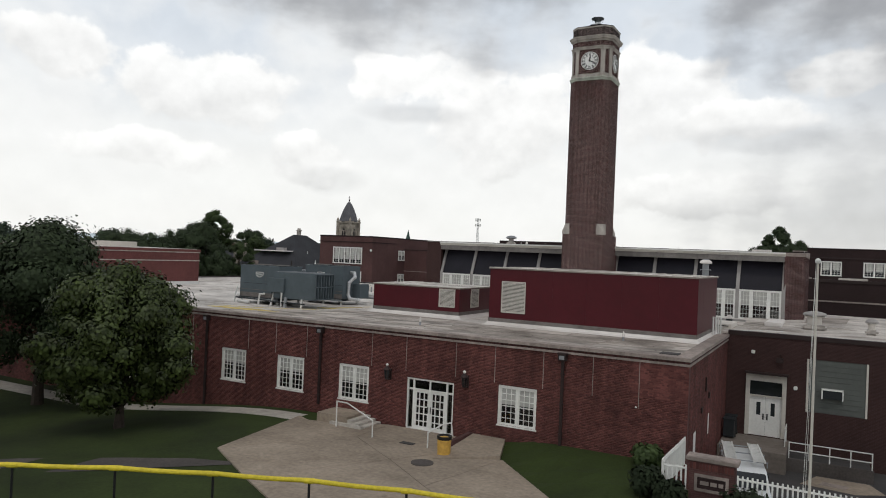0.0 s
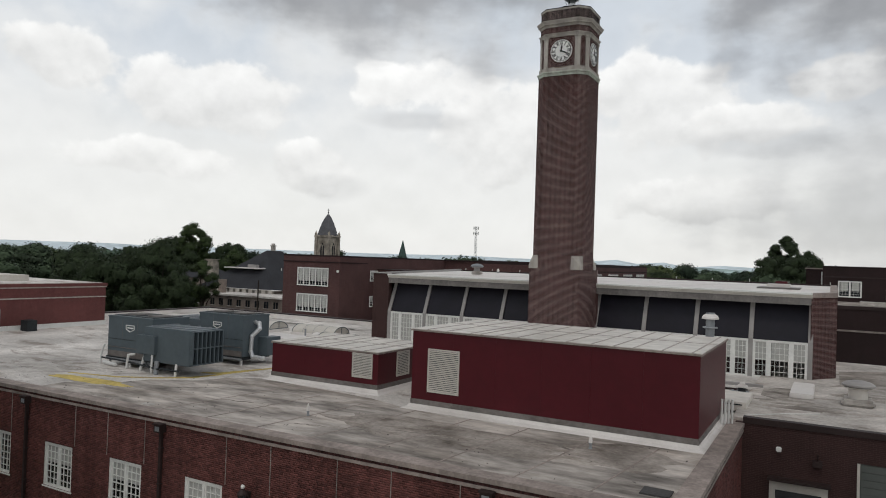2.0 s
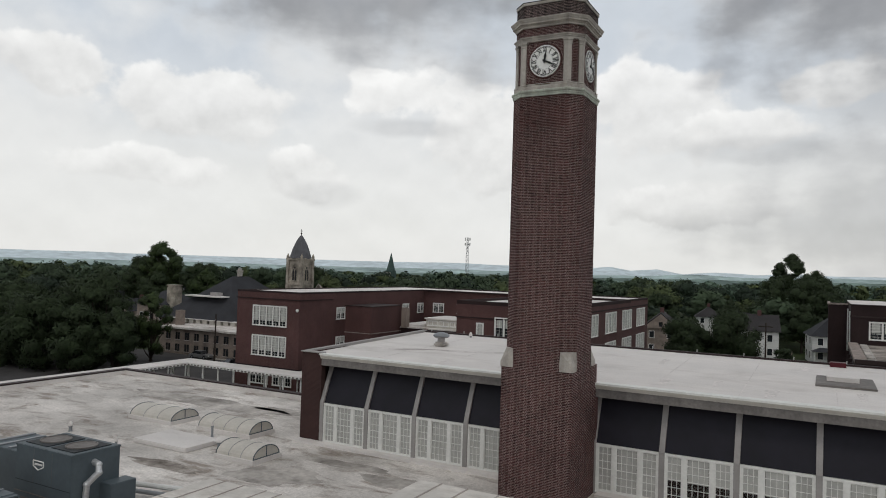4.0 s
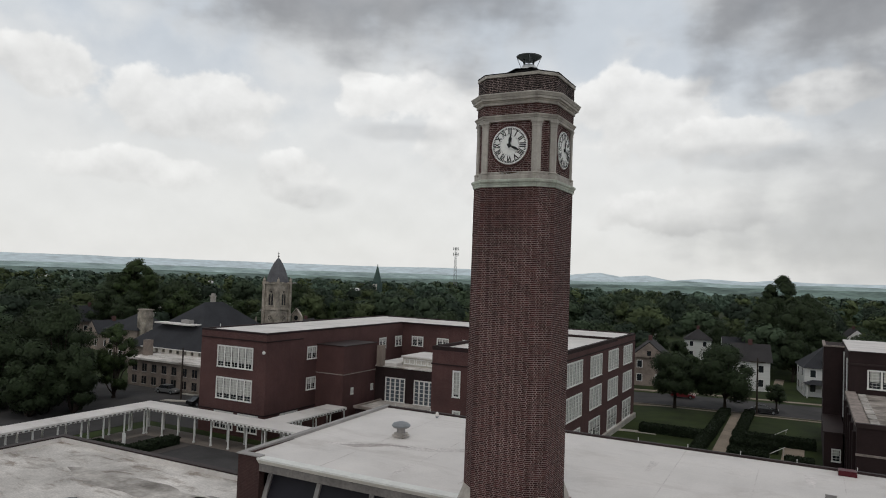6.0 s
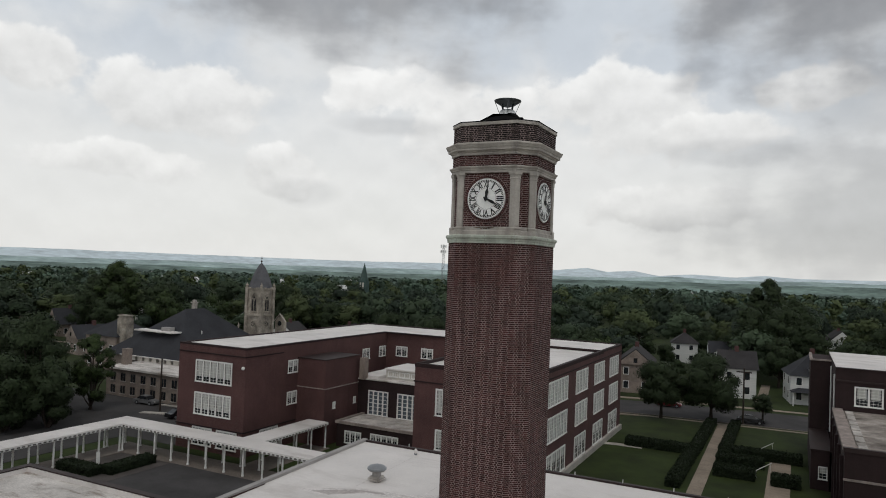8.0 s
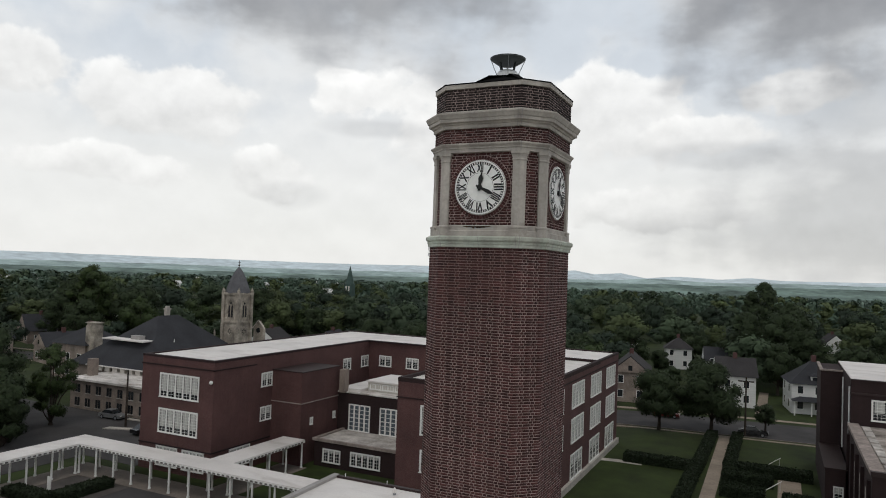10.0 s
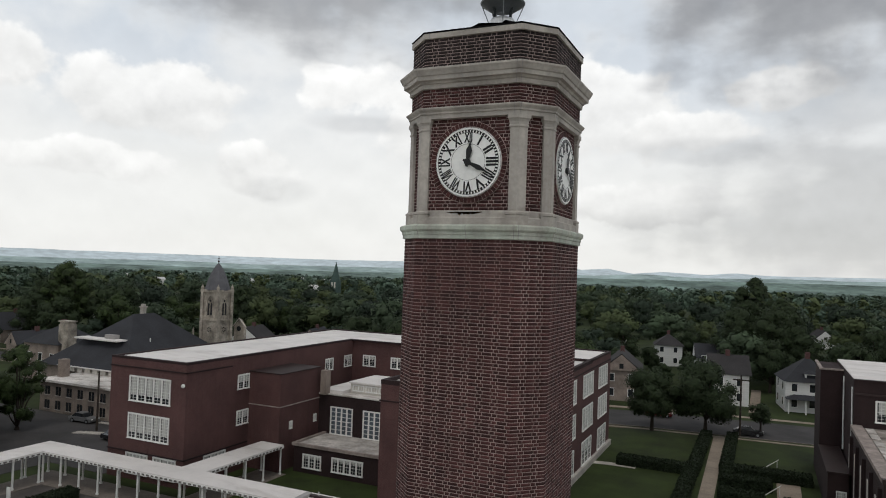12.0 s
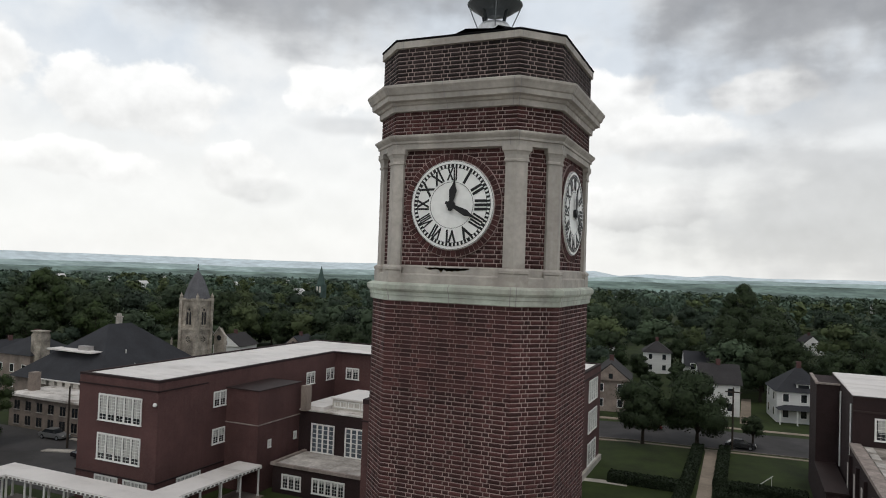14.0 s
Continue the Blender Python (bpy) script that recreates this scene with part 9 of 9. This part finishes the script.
solo("roof_board", box(-6.0, 53.4, 5.84, -4.0, 53.75, 5.98, 0.01), "grey_frame", (-5, 53.6, 5.85), "weathered grey board lying on the roof", "board")
solo("roof_board", box(-6.0, 51.6, 5.84, -4.6, 51.8, 5.94, 0.01), "pipe_brown", (-5.3, 51.7, 5.85), "weathered brown board lying on the roof", "board")
roof_patch([(-3.95, 53.7), (-3.9, 50.9), (-3.3, 50.3), (-2.62, 49.9), (-2.6, 54.2)], "roof_grime", "brown weathered square of the roof", 0.006, 5.85)
roof_patch([(-0.9, 56.4), (0.95, 58.0), (2.4, 59.0), (2.8, 66.2), (1.3, 65.4), (-0.3, 64.0), (-0.3, 57.6)], "roof_brown", "brown weathered square of the roof", 0.006, 5.85)
solo("roof_curb", box(-2.58, 51.0, 5.84, -1.5, 55.2, 6.12, 0.05), "roof_white", (-2.0, 53.0, 5.85), "low white membrane-covered roof curb", "roof curb")
solo("roof_cable", rod_mesh([(-4.0, 44.73, 5.88), (-2.6, 46.0, 5.9), (-1.17, 47.15, 5.88)], 0.02), "pipe_white", (-2.6, 46, 5.85), "thin pale cable lying across the roof", "cable")
roof_cowl(3.6, 50.2, 5.85, 0.8, 0.2, 0.36, "short hooded roof vent on a square base", "metal_roof", "grey_frame", 0.36)
bm = bmesh.new()
prism(bm, [(-33.4, 57.9), (-18.3, 57.9), (-18.3, 58.6), (-33.4, 58.6)], 5.58, 5.72)
prism(bm, [(-14.7, 57.9), (-1.2, 57.9), (-1.2, 58.6), (-14.7, 58.6)], 5.58, 5.72)
solo("upstand", bm, "roof_white", (-20, 58.2, 5.6), "white membrane upstand along the hall", "upstand", kind="structure")
def dish(x, y):
    t = thing("satellite_dish", (x, y, 5.6), "white satellite dish on a roof stand", "satellite dish")
    bm = bmesh.new()
    rod(bm, (x, y, 5.6), (x, y, 6.55), 0.05)
    for a in (0.5, 2.6, 4.7):
        rod(bm, (x, y, 6.1), (x + 0.7 * math.cos(a), y + 0.8 * math.sin(a), 5.62), 0.03)
    part("stand", bm, "galvanised", t)
    bm = bmesh.new()
    lathe(bm, (0, 0, 0), [(0.04, 0), (0.34, 0.05), (0.6, 0.15), (0.62, 0.17), (0.57, 0.17), (0.3, 0.08)], 24)
    bmesh.ops.transform(bm, matrix=Matrix.Translation((x, y, 6.55)) @ Matrix.Rotation(radians(48), 4, "Z") @ Matrix.Rotation(radians(80), 4, "X"), verts=bm.verts)
    part("reflector", bm, "white_paint", t)


dish(-48.2, 36.2)
solo("roof_cabinet", box(-57.0, 41.4, 5.6, -56.4, 42.2, 7.3, 0.03), "grey_frame", (-56.7, 41.8, 5.6), "grey equipment cabinet against the brick block", "cabinet")
solo("roof_cabinet", box(-56.0, 43.5, 5.6, -55.1, 44.3, 6.45, 0.03), "ac_dark", (-55.3, 43.7, 5.6), "dark equipment cabinet on the roof", "cabinet")
# roof hatch and copings on the hall
solo("roof_skylight", box(-5.4, 64.6, 11.02, -2.7, 68.6, 11.14, 0.02), "flashing", (-4.1, 66.6, 11.05), "low dark grey roof curb of a hatch", "skylight")
solo("roof_skylight", box(-4.9, 66.4, 11.12, -3.4, 68.2, 11.36, 0.02), "roof_white", (-4.1, 67.3, 11.12), "white roof hatch on the skylight", "hatch")
bm = bmesh.new()
for k in range(12):
    x = -32.6 + 2.88 * k
    rod(bm, (x, 73.5, 11.3), (x, 73.5, 11.55), 0.025, seg=6)
solo("roof_rail", bm, "pipe_white", (-17, 73.5, 11.3), "row of small pale stubs along the white roof's edge", "rail")
solo("roof_coping", box(-33.1, 73.32, 11.18, -0.55, 73.62, 11.36, 0.02), "pipe_brown", (-17, 73.5, 11.2), "thin dark coping along the rear of the white roof", "coping", kind="structure")
solo("roof_box", box(-4.72, 72.45, 11.2, -3.85, 73.1, 11.50, 0.03), "red_panel", (-4.2, 72.7, 11.2), "small dark red metal box on the white roof", "roof box")
# pipes at the air conditioners
for k, (pts, r, mat) in enumerate((
        ([(-38.3, 38.4, 6.1), (-37.5, 38.2, 6.1), (-37.2, 38.1, 6.1)], 0.13, "pipe_white"),
        ([(-34.6, 37.3, 6.4), (-34.9, 37.1, 6.35), (-34.95, 37.05, 5.65)], 0.07, "pipe_white"),
        ([(-33.6, 37.2, 6.8), (-33.6, 37.05, 6.2), (-33.7, 36.95, 5.65)], 0.07, "pipe_white"),
        ([(-32.6, 36.8, 6.6), (-32.6, 36.8, 5.65)], 0.06, "pipe_white"),
        ([(-32.2, 36.8, 6.3), (-32.2, 36.75, 5.65)], 0.12, "galvanised"),
        ([(-37.35, 37.4, 6.75), (-37.45, 37.3, 6.3), (-37.5, 37.25, 5.62)], 0.05, "pipe_white"),
        ([(-37.1, 37.2, 5.75), (-35.9, 37.05, 5.72)], 0.11, "pipe_white"),
        ([(-37.3, 37.2, 6.0), (-34.6, 37.1, 5.96), (-32.0, 36.7, 5.9)], 0.05, "ac_dark"),
        ([(-34.35, 37.35, 6.85), (-34.15, 37.25, 6.72), (-33.95, 37.3, 6.85), (-33.95, 37.3, 6.5)], 0.035, "ac_dark"),
        ([(-33.2, 36.9, 6.15), (-32.9, 36.8, 5.95), (-30.6, 36.9, 5.9)], 0.045, "ac_dark"),
        ([(-30.9, 36.98, 6.25), (-30.9, 36.9, 5.62)], 0.07, "pipe_white"),
        ([(-33.0, 45.6, 6.3), (-30.0, 46.6, 6.2), (-27.6, 47.2, 6.2)], 0.12, "pipe_white"),
        ([(-33.0, 45.3, 6.1), (-30.2, 46.2, 6.0), (-27.9, 46.9, 6.0)], 0.10, "galvanised"))):
    tube_rail("roof_pipe", [Vector(p) for p in pts], r, "bent pale pipe beside the roof air conditioner", "pipe", mat)
# row of vent pipes behind the large housing
for k in range(4):
    bm = bmesh.new()
    rod(bm, (-4.78 + 0.13 * k, 43.0 + 0.06 * k, 5.6), (-4.78 + 0.13 * k, 43.0 + 0.06 * k, 6.75), 0.05)
    solo("vent_pipe", bm, "pipe_white", (-4.78 + 0.13 * k, 43, 5.6), "slim white vent pipe on the roof", "pipe", "white vent pipes")
# notice board by the court hedge
solo("notice_board", box(-79.75, 88.3, -1.3, -79.2, 88.4, 0.35, 0.01), "white_paint", (-79.45, 88.3, -1.28), "small white notice board by the hedge", "notice board")


# smudges and laps on the white hall roof
def hall_patch(pts, mat, label, lift):
    bm = bmesh.new()
    prism(bm, pts, lambda x, y: 10.9 + 0.35 * (y - 58.6) / 15 - 0.02, lambda x, y: 10.9 + 0.35 * (y - 58.6) / 15 + lift)
    c = (sum(p[0] for p in pts) / len(pts), sum(p[1] for p in pts) / len(pts))
    solo("roof_stain", bm, mat, (*c, 11.0), label, "roof stain", "stains on the hall roof", kind="structure")


material("roof_smudge", (0.46, 0.42, 0.40), 0.8, vary=0.3, grain=8, stain=0.5, bump=0.1, dirt=0.4, dirt_scale=1.0)
material("roof_tint", (0.68, 0.64, 0.62), 0.8, vary=0.15, grain=8, stain=0.5, bump=0.1, dirt=0.3, dirt_scale=1.0)
hall_patch([(-31.2, 63.2), (-29.4, 63.0), (-27.6, 64.3), (-25.4, 64.6), (-22.6, 66.0), (-23.2, 66.5), (-25.6, 65.4), (-28.0, 65.0), (-30.0, 63.9)], "roof_tint", "grey smear on the white roof", 0.004)
hall_patch([(-30.2, 63.3), (-29.0, 63.25), (-27.4, 64.6), (-26.2, 64.8), (-26.6, 65.0), (-28.2, 64.7)], "roof_smudge", "dark smear on the white roof", 0.006)
for k, (x, y, w) in enumerate(((-12.2, 61.0, 0.6), (-9.8, 61.8, 0.4), (-7.2, 60.6, 0.7), (-3.4, 62.0, 0.5), (-13.6, 68.2, 0.5), (-6.0, 70.0, 0.6), (-21.0, 61.0, 0.5), (-24.6, 60.4, 0.4))):
    rr = random.Random(60 + k)
    top = [(x + w * (i / 8 - 0.5), y + 1.2 + 0.5 * rr.random()) for i in range(8, -1, -1)]
    low = [(x + w * (i / 8 - 0.5) * 0.6, y - 0.9 * rr.random()) for i in range(9)]
    hall_patch(low + top, "roof_tint", "faint run stain on the white roof", 0.004)
for x in (-28.5, -24.5, -20.5, -12.5, -8.5, -4.5):
    hall_patch([(x, 58.9), (x + 0.05, 58.9), (x + 0.05, 73.2), (x, 73.2)], "roof_tint", "lap seam in the white roof", 0.006)
hall_patch([(-18.6, 61.3), (-17.2, 61.2), (-16.9, 63.4), (-18.2, 63.8)], "roof_tint", "patch on the white roof beside the tower", 0.005)


# ---- bricks, laid last ----
def lay_bricks(o, u, nrm, length, z0, z1, holes=(), bond="flemish", proud=0.012, seed=1, pick=None, course=0.073, j=0.011):
    """Bricks on a wall face that starts at o (plan), runs along u, faces nrm. Returns arrays of places and picked bricks."""
    rng = np.random.default_rng(seed)
    out, picked = [], []
    n = round((z1 - z0) / course)
    course = (z1 - z0) / n
    for c in range(n):
        za, zb = z0 + c * course + j / 2, z0 + (c + 1) * course - j / 2
        s = -rng.random() * 0.01
        if bond == "flemish":
            widths = (0.204, 0.098)
            k = c % 2
            s -= 0.157 * (c % 2)
        else:
            widths = (0.204, 0.204)
            k = 0
            s -= 0.107 * (c % 2) + (0.05 if c % 6 == 5 else 0)
            if c % 6 == 5:
                widths = (0.098, 0.098)
        row = []
        while s < length:
            w = widths[k % 2]
            k += 1
            row.append([max(0.0, s), min(length, s + w)])
            s += w + j
        if len(row) > 1 and row[0][1] - row[0][0] < 0.05:
            row[1][0] = 0.0
            row = row[1:]
        if len(row) > 1 and row[-1][1] - row[-1][0] < 0.05:
            row[-2][1] = length
            row = row[:-1]
        row[0][0], row[-1][1] = -0.002, length + 0.002
        for a, b in row:
            zm = (za + zb) / 2
            hit = False
            for h0, y0, h1, y1 in holes:
                if b > h0 and a < h1 and zb > y0 and za < y1:
                    hit = True
                    if a < h0 - 0.03:
                        b, hit = h0, False
                    elif b > h1 + 0.03:
                        a, hit = h1, False
                    break
            if hit or b - a < 0.03:
                continue
            (picked if pick and pick((a + b) / 2, zm) else out).append((a, b, za, zb))
    arr = np.array(out)
    d = proud + rng.normal(size=len(arr)) * 0.0012
    verts = np.zeros((len(arr), 8, 3))
    ux, uy, nx, ny = u[0], u[1], nrm[0], nrm[1]
    for k, (ca, cz, dep) in enumerate(((0, 2, 1), (1, 2, 1), (1, 3, 1), (0, 3, 1), (0, 2, 0), (1, 2, 0), (1, 3, 0), (0, 3, 0))):
        s_ = arr[:, ca]
        e = np.where(dep == 1, d, -0.01)
        verts[:, k, 0] = o[0] + ux * s_ + nx * e
        verts[:, k, 1] = o[1] + uy * s_ + ny * e
        verts[:, k, 2] = arr[:, cz]
    f = np.array([(0, 1, 2, 3), (0, 4, 5, 1), (1, 5, 6, 2), (2, 6, 7, 3), (3, 7, 4, 0)])
    quads = (np.arange(len(arr)) * 8)[:, None, None] + f[None]
    return verts.reshape(-1, 3), quads.reshape(-1, 4), picked


BRICK_MESH = {}


def brick_mesh(w, h, mat):
    key = (round(w, 2), mat)
    if key not in BRICK_MESH:
        bm = bmesh.new()
        bx(bm, -w / 2, -0.012, -h / 2, w / 2, 0.01, h / 2)
        me = bpy.data.meshes.new("brick")
        bm.to_mesh(me)
        bm.free()
        me.materials.append(MAT[mat])
        BRICK_MESH[key] = me
    return BRICK_MESH[key]


def put_bricks(parent, faces, mat, label, course=0.073, joint=0.011, proud=0.012):
    """faces: arguments for lay_bricks; the picked ones become bricks of their own, the rest one joined part."""
    V, Q, base = [], [], 0
    loose = 0
    for k, (o, u, nrm, length, z0, z1, holes, bond, pick) in enumerate(faces):
        v, q, p = lay_bricks(o, u, nrm, length, z0, z1, holes, bond, proud, 10 + k, pick, course, joint)
        V.append(v)
        Q.append(q + base)
        base += len(v)
        ang = math.atan2(u[1], u[0])
        for a, b, za, zb in p:
            if loose >= 300:
                break
            loose += 1
            ob = new("brick", brick_mesh(b - a, zb - za, mat))
            ob.parent = parent
            m = (a + b) / 2
            ob.matrix_local = Matrix.Translation(Vector((o[0] + u[0] * m, o[1] + u[1] * m, (za + zb) / 2)) - ORG[parent]) @ Matrix.Rotation(ang, 4, "Z") @ Matrix.Diagonal(((b - a) / round(b - a, 2), 1, 1, 1))
    v = np.concatenate(V) - np.array(ORG[parent])
    ob = new("brickwork", mesh_np("brickwork", v, np.concatenate(Q), mat))
    ob.parent = parent
    tagged(ob, label, kind="stuff")


def tower_faces(h, c, z0, z1, pick=None):
    pts = chamfered(h, c)
    out = []
    for i in range(8):
        a, b = Vector(pts[i]), Vector(pts[(i + 1) % 8])
        u = (b - a).normalized()
        out.append(((a.x, a.y), (u.x, u.y), (u.y, -u.x), (b - a).length, z0, z1, (), "flemish", pick if i == 0 else None))
    return out


tower = bpy.data.objects["clock_tower"]
i = TH - 0.012
faces = []
faces += tower_faces(i, TC, SHAFT0, SHAFT1, lambda s, z: 23.05 < z < 24.52)
faces += tower_faces(PH - 0.012, PC, 25.14, 27.1)
faces += tower_faces(UH - 0.012, UC, 27.36, 27.76)
for a, b, n in (((TX - i, TYC - i), (TX + i, TYC - i), (0, -1)), ((TX + i, TYC - i), (TX + i, 58.6), (1, 0)), ((TX - i, 58.6), (TX - i, TYC - i), (-1, 0))):
    u = (Vector(b) - Vector(a)).normalized()
    faces.append((a, (u.x, u.y), n, (Vector(b) - Vector(a)).length, 5.6, SHAFT0, (), "flemish", None))
put_bricks(tower, faces, "brick_tower", "dark red bricks in flemish bond", 0.0725, 0.0150, 0.005)
put_bricks(tower, tower_faces(UH - 0.012, UC, 28.24, 28.865), "brick_sooty", "soot-darkened parapet bricks", 0.0725, 0.0150, 0.005)

hall_ends = [((-1.86, 58.588), (0.5623, 0.8269), (0.8269, -0.5623), 2.418, 5.75, 10.74, (), "flemish", None),
             ((-0.488, 60.6), (0, 1), (1, 0), 12.5, 5.75, 10.74, (), "flemish", None)]
put_bricks(bpy.data.objects["hall_building"], hall_ends, "brick_tower", "dark red bricks of the splayed end wall", 0.0725, 0.0150, 0.005)

holes = [(x - AX0, WIN_Z0 - 0.07, x + WIN_W - AX0, WIN_Z1) for x, _ in WIN_X] + [(DOOR[0] - AX0, DOOR[1], DOOR[2] - AX0, DOOR[3]), (LDOOR[0] - AX0 - 0.08, LDOOR[1], LDOOR[2] - AX0 + 0.08, LDOOR[3] + 0.12)]
faces = [
    ((AX0, AY + 0.017), (1, 0), (0, -1), AX1 - AX0, -1.2, 5.37, holes, "common", lambda s, z: s > 50.5 and z > 3.85),
    ((AX1 - 0.012, AY + 0.01), (0, 1), (1, 0), 13.3, -1.2, 5.37, [(32.1 - AY, 0.0, 33.0 - AY, 2.14)], "common", None),
]
put_bricks(front_building, faces, "brick_body", "dark red facing bricks", joint=0.008, proud=0.003)
# soldier course under the roof edge
n = int((AX1 - AX0) / 0.076)
bm = bmesh.new()
for k in range(n):
    x = AX0 + 0.076 * k
    bx(bm, x + 0.005, AY - 0.012, 5.475, x + 0.071, AY + 0.05, 5.578)
n = int(13.6 / 0.076)
for k in range(n):
    y = AY + 0.076 * k
    bx(bm, AX1 - 0.05, y + 0.005, 5.475, AX1 + 0.012, y + 0.071, 5.578)
soldier = part("soldier_course", bm, "brick_tower", front_building, "upright brick course under the roof edge")
tagged(soldier, kind="stuff")
part("course_backing", box(AX0, AY + 0.01, 5.47, AX1 - 0.01, AY + 0.3, 5.58), "mortar_facade", front_building)
part("course_backing", box(AX1 - 0.3, AY + 0.3, 5.47, AX1 - 0.01, 44.2, 5.58), "mortar_facade", front_building)
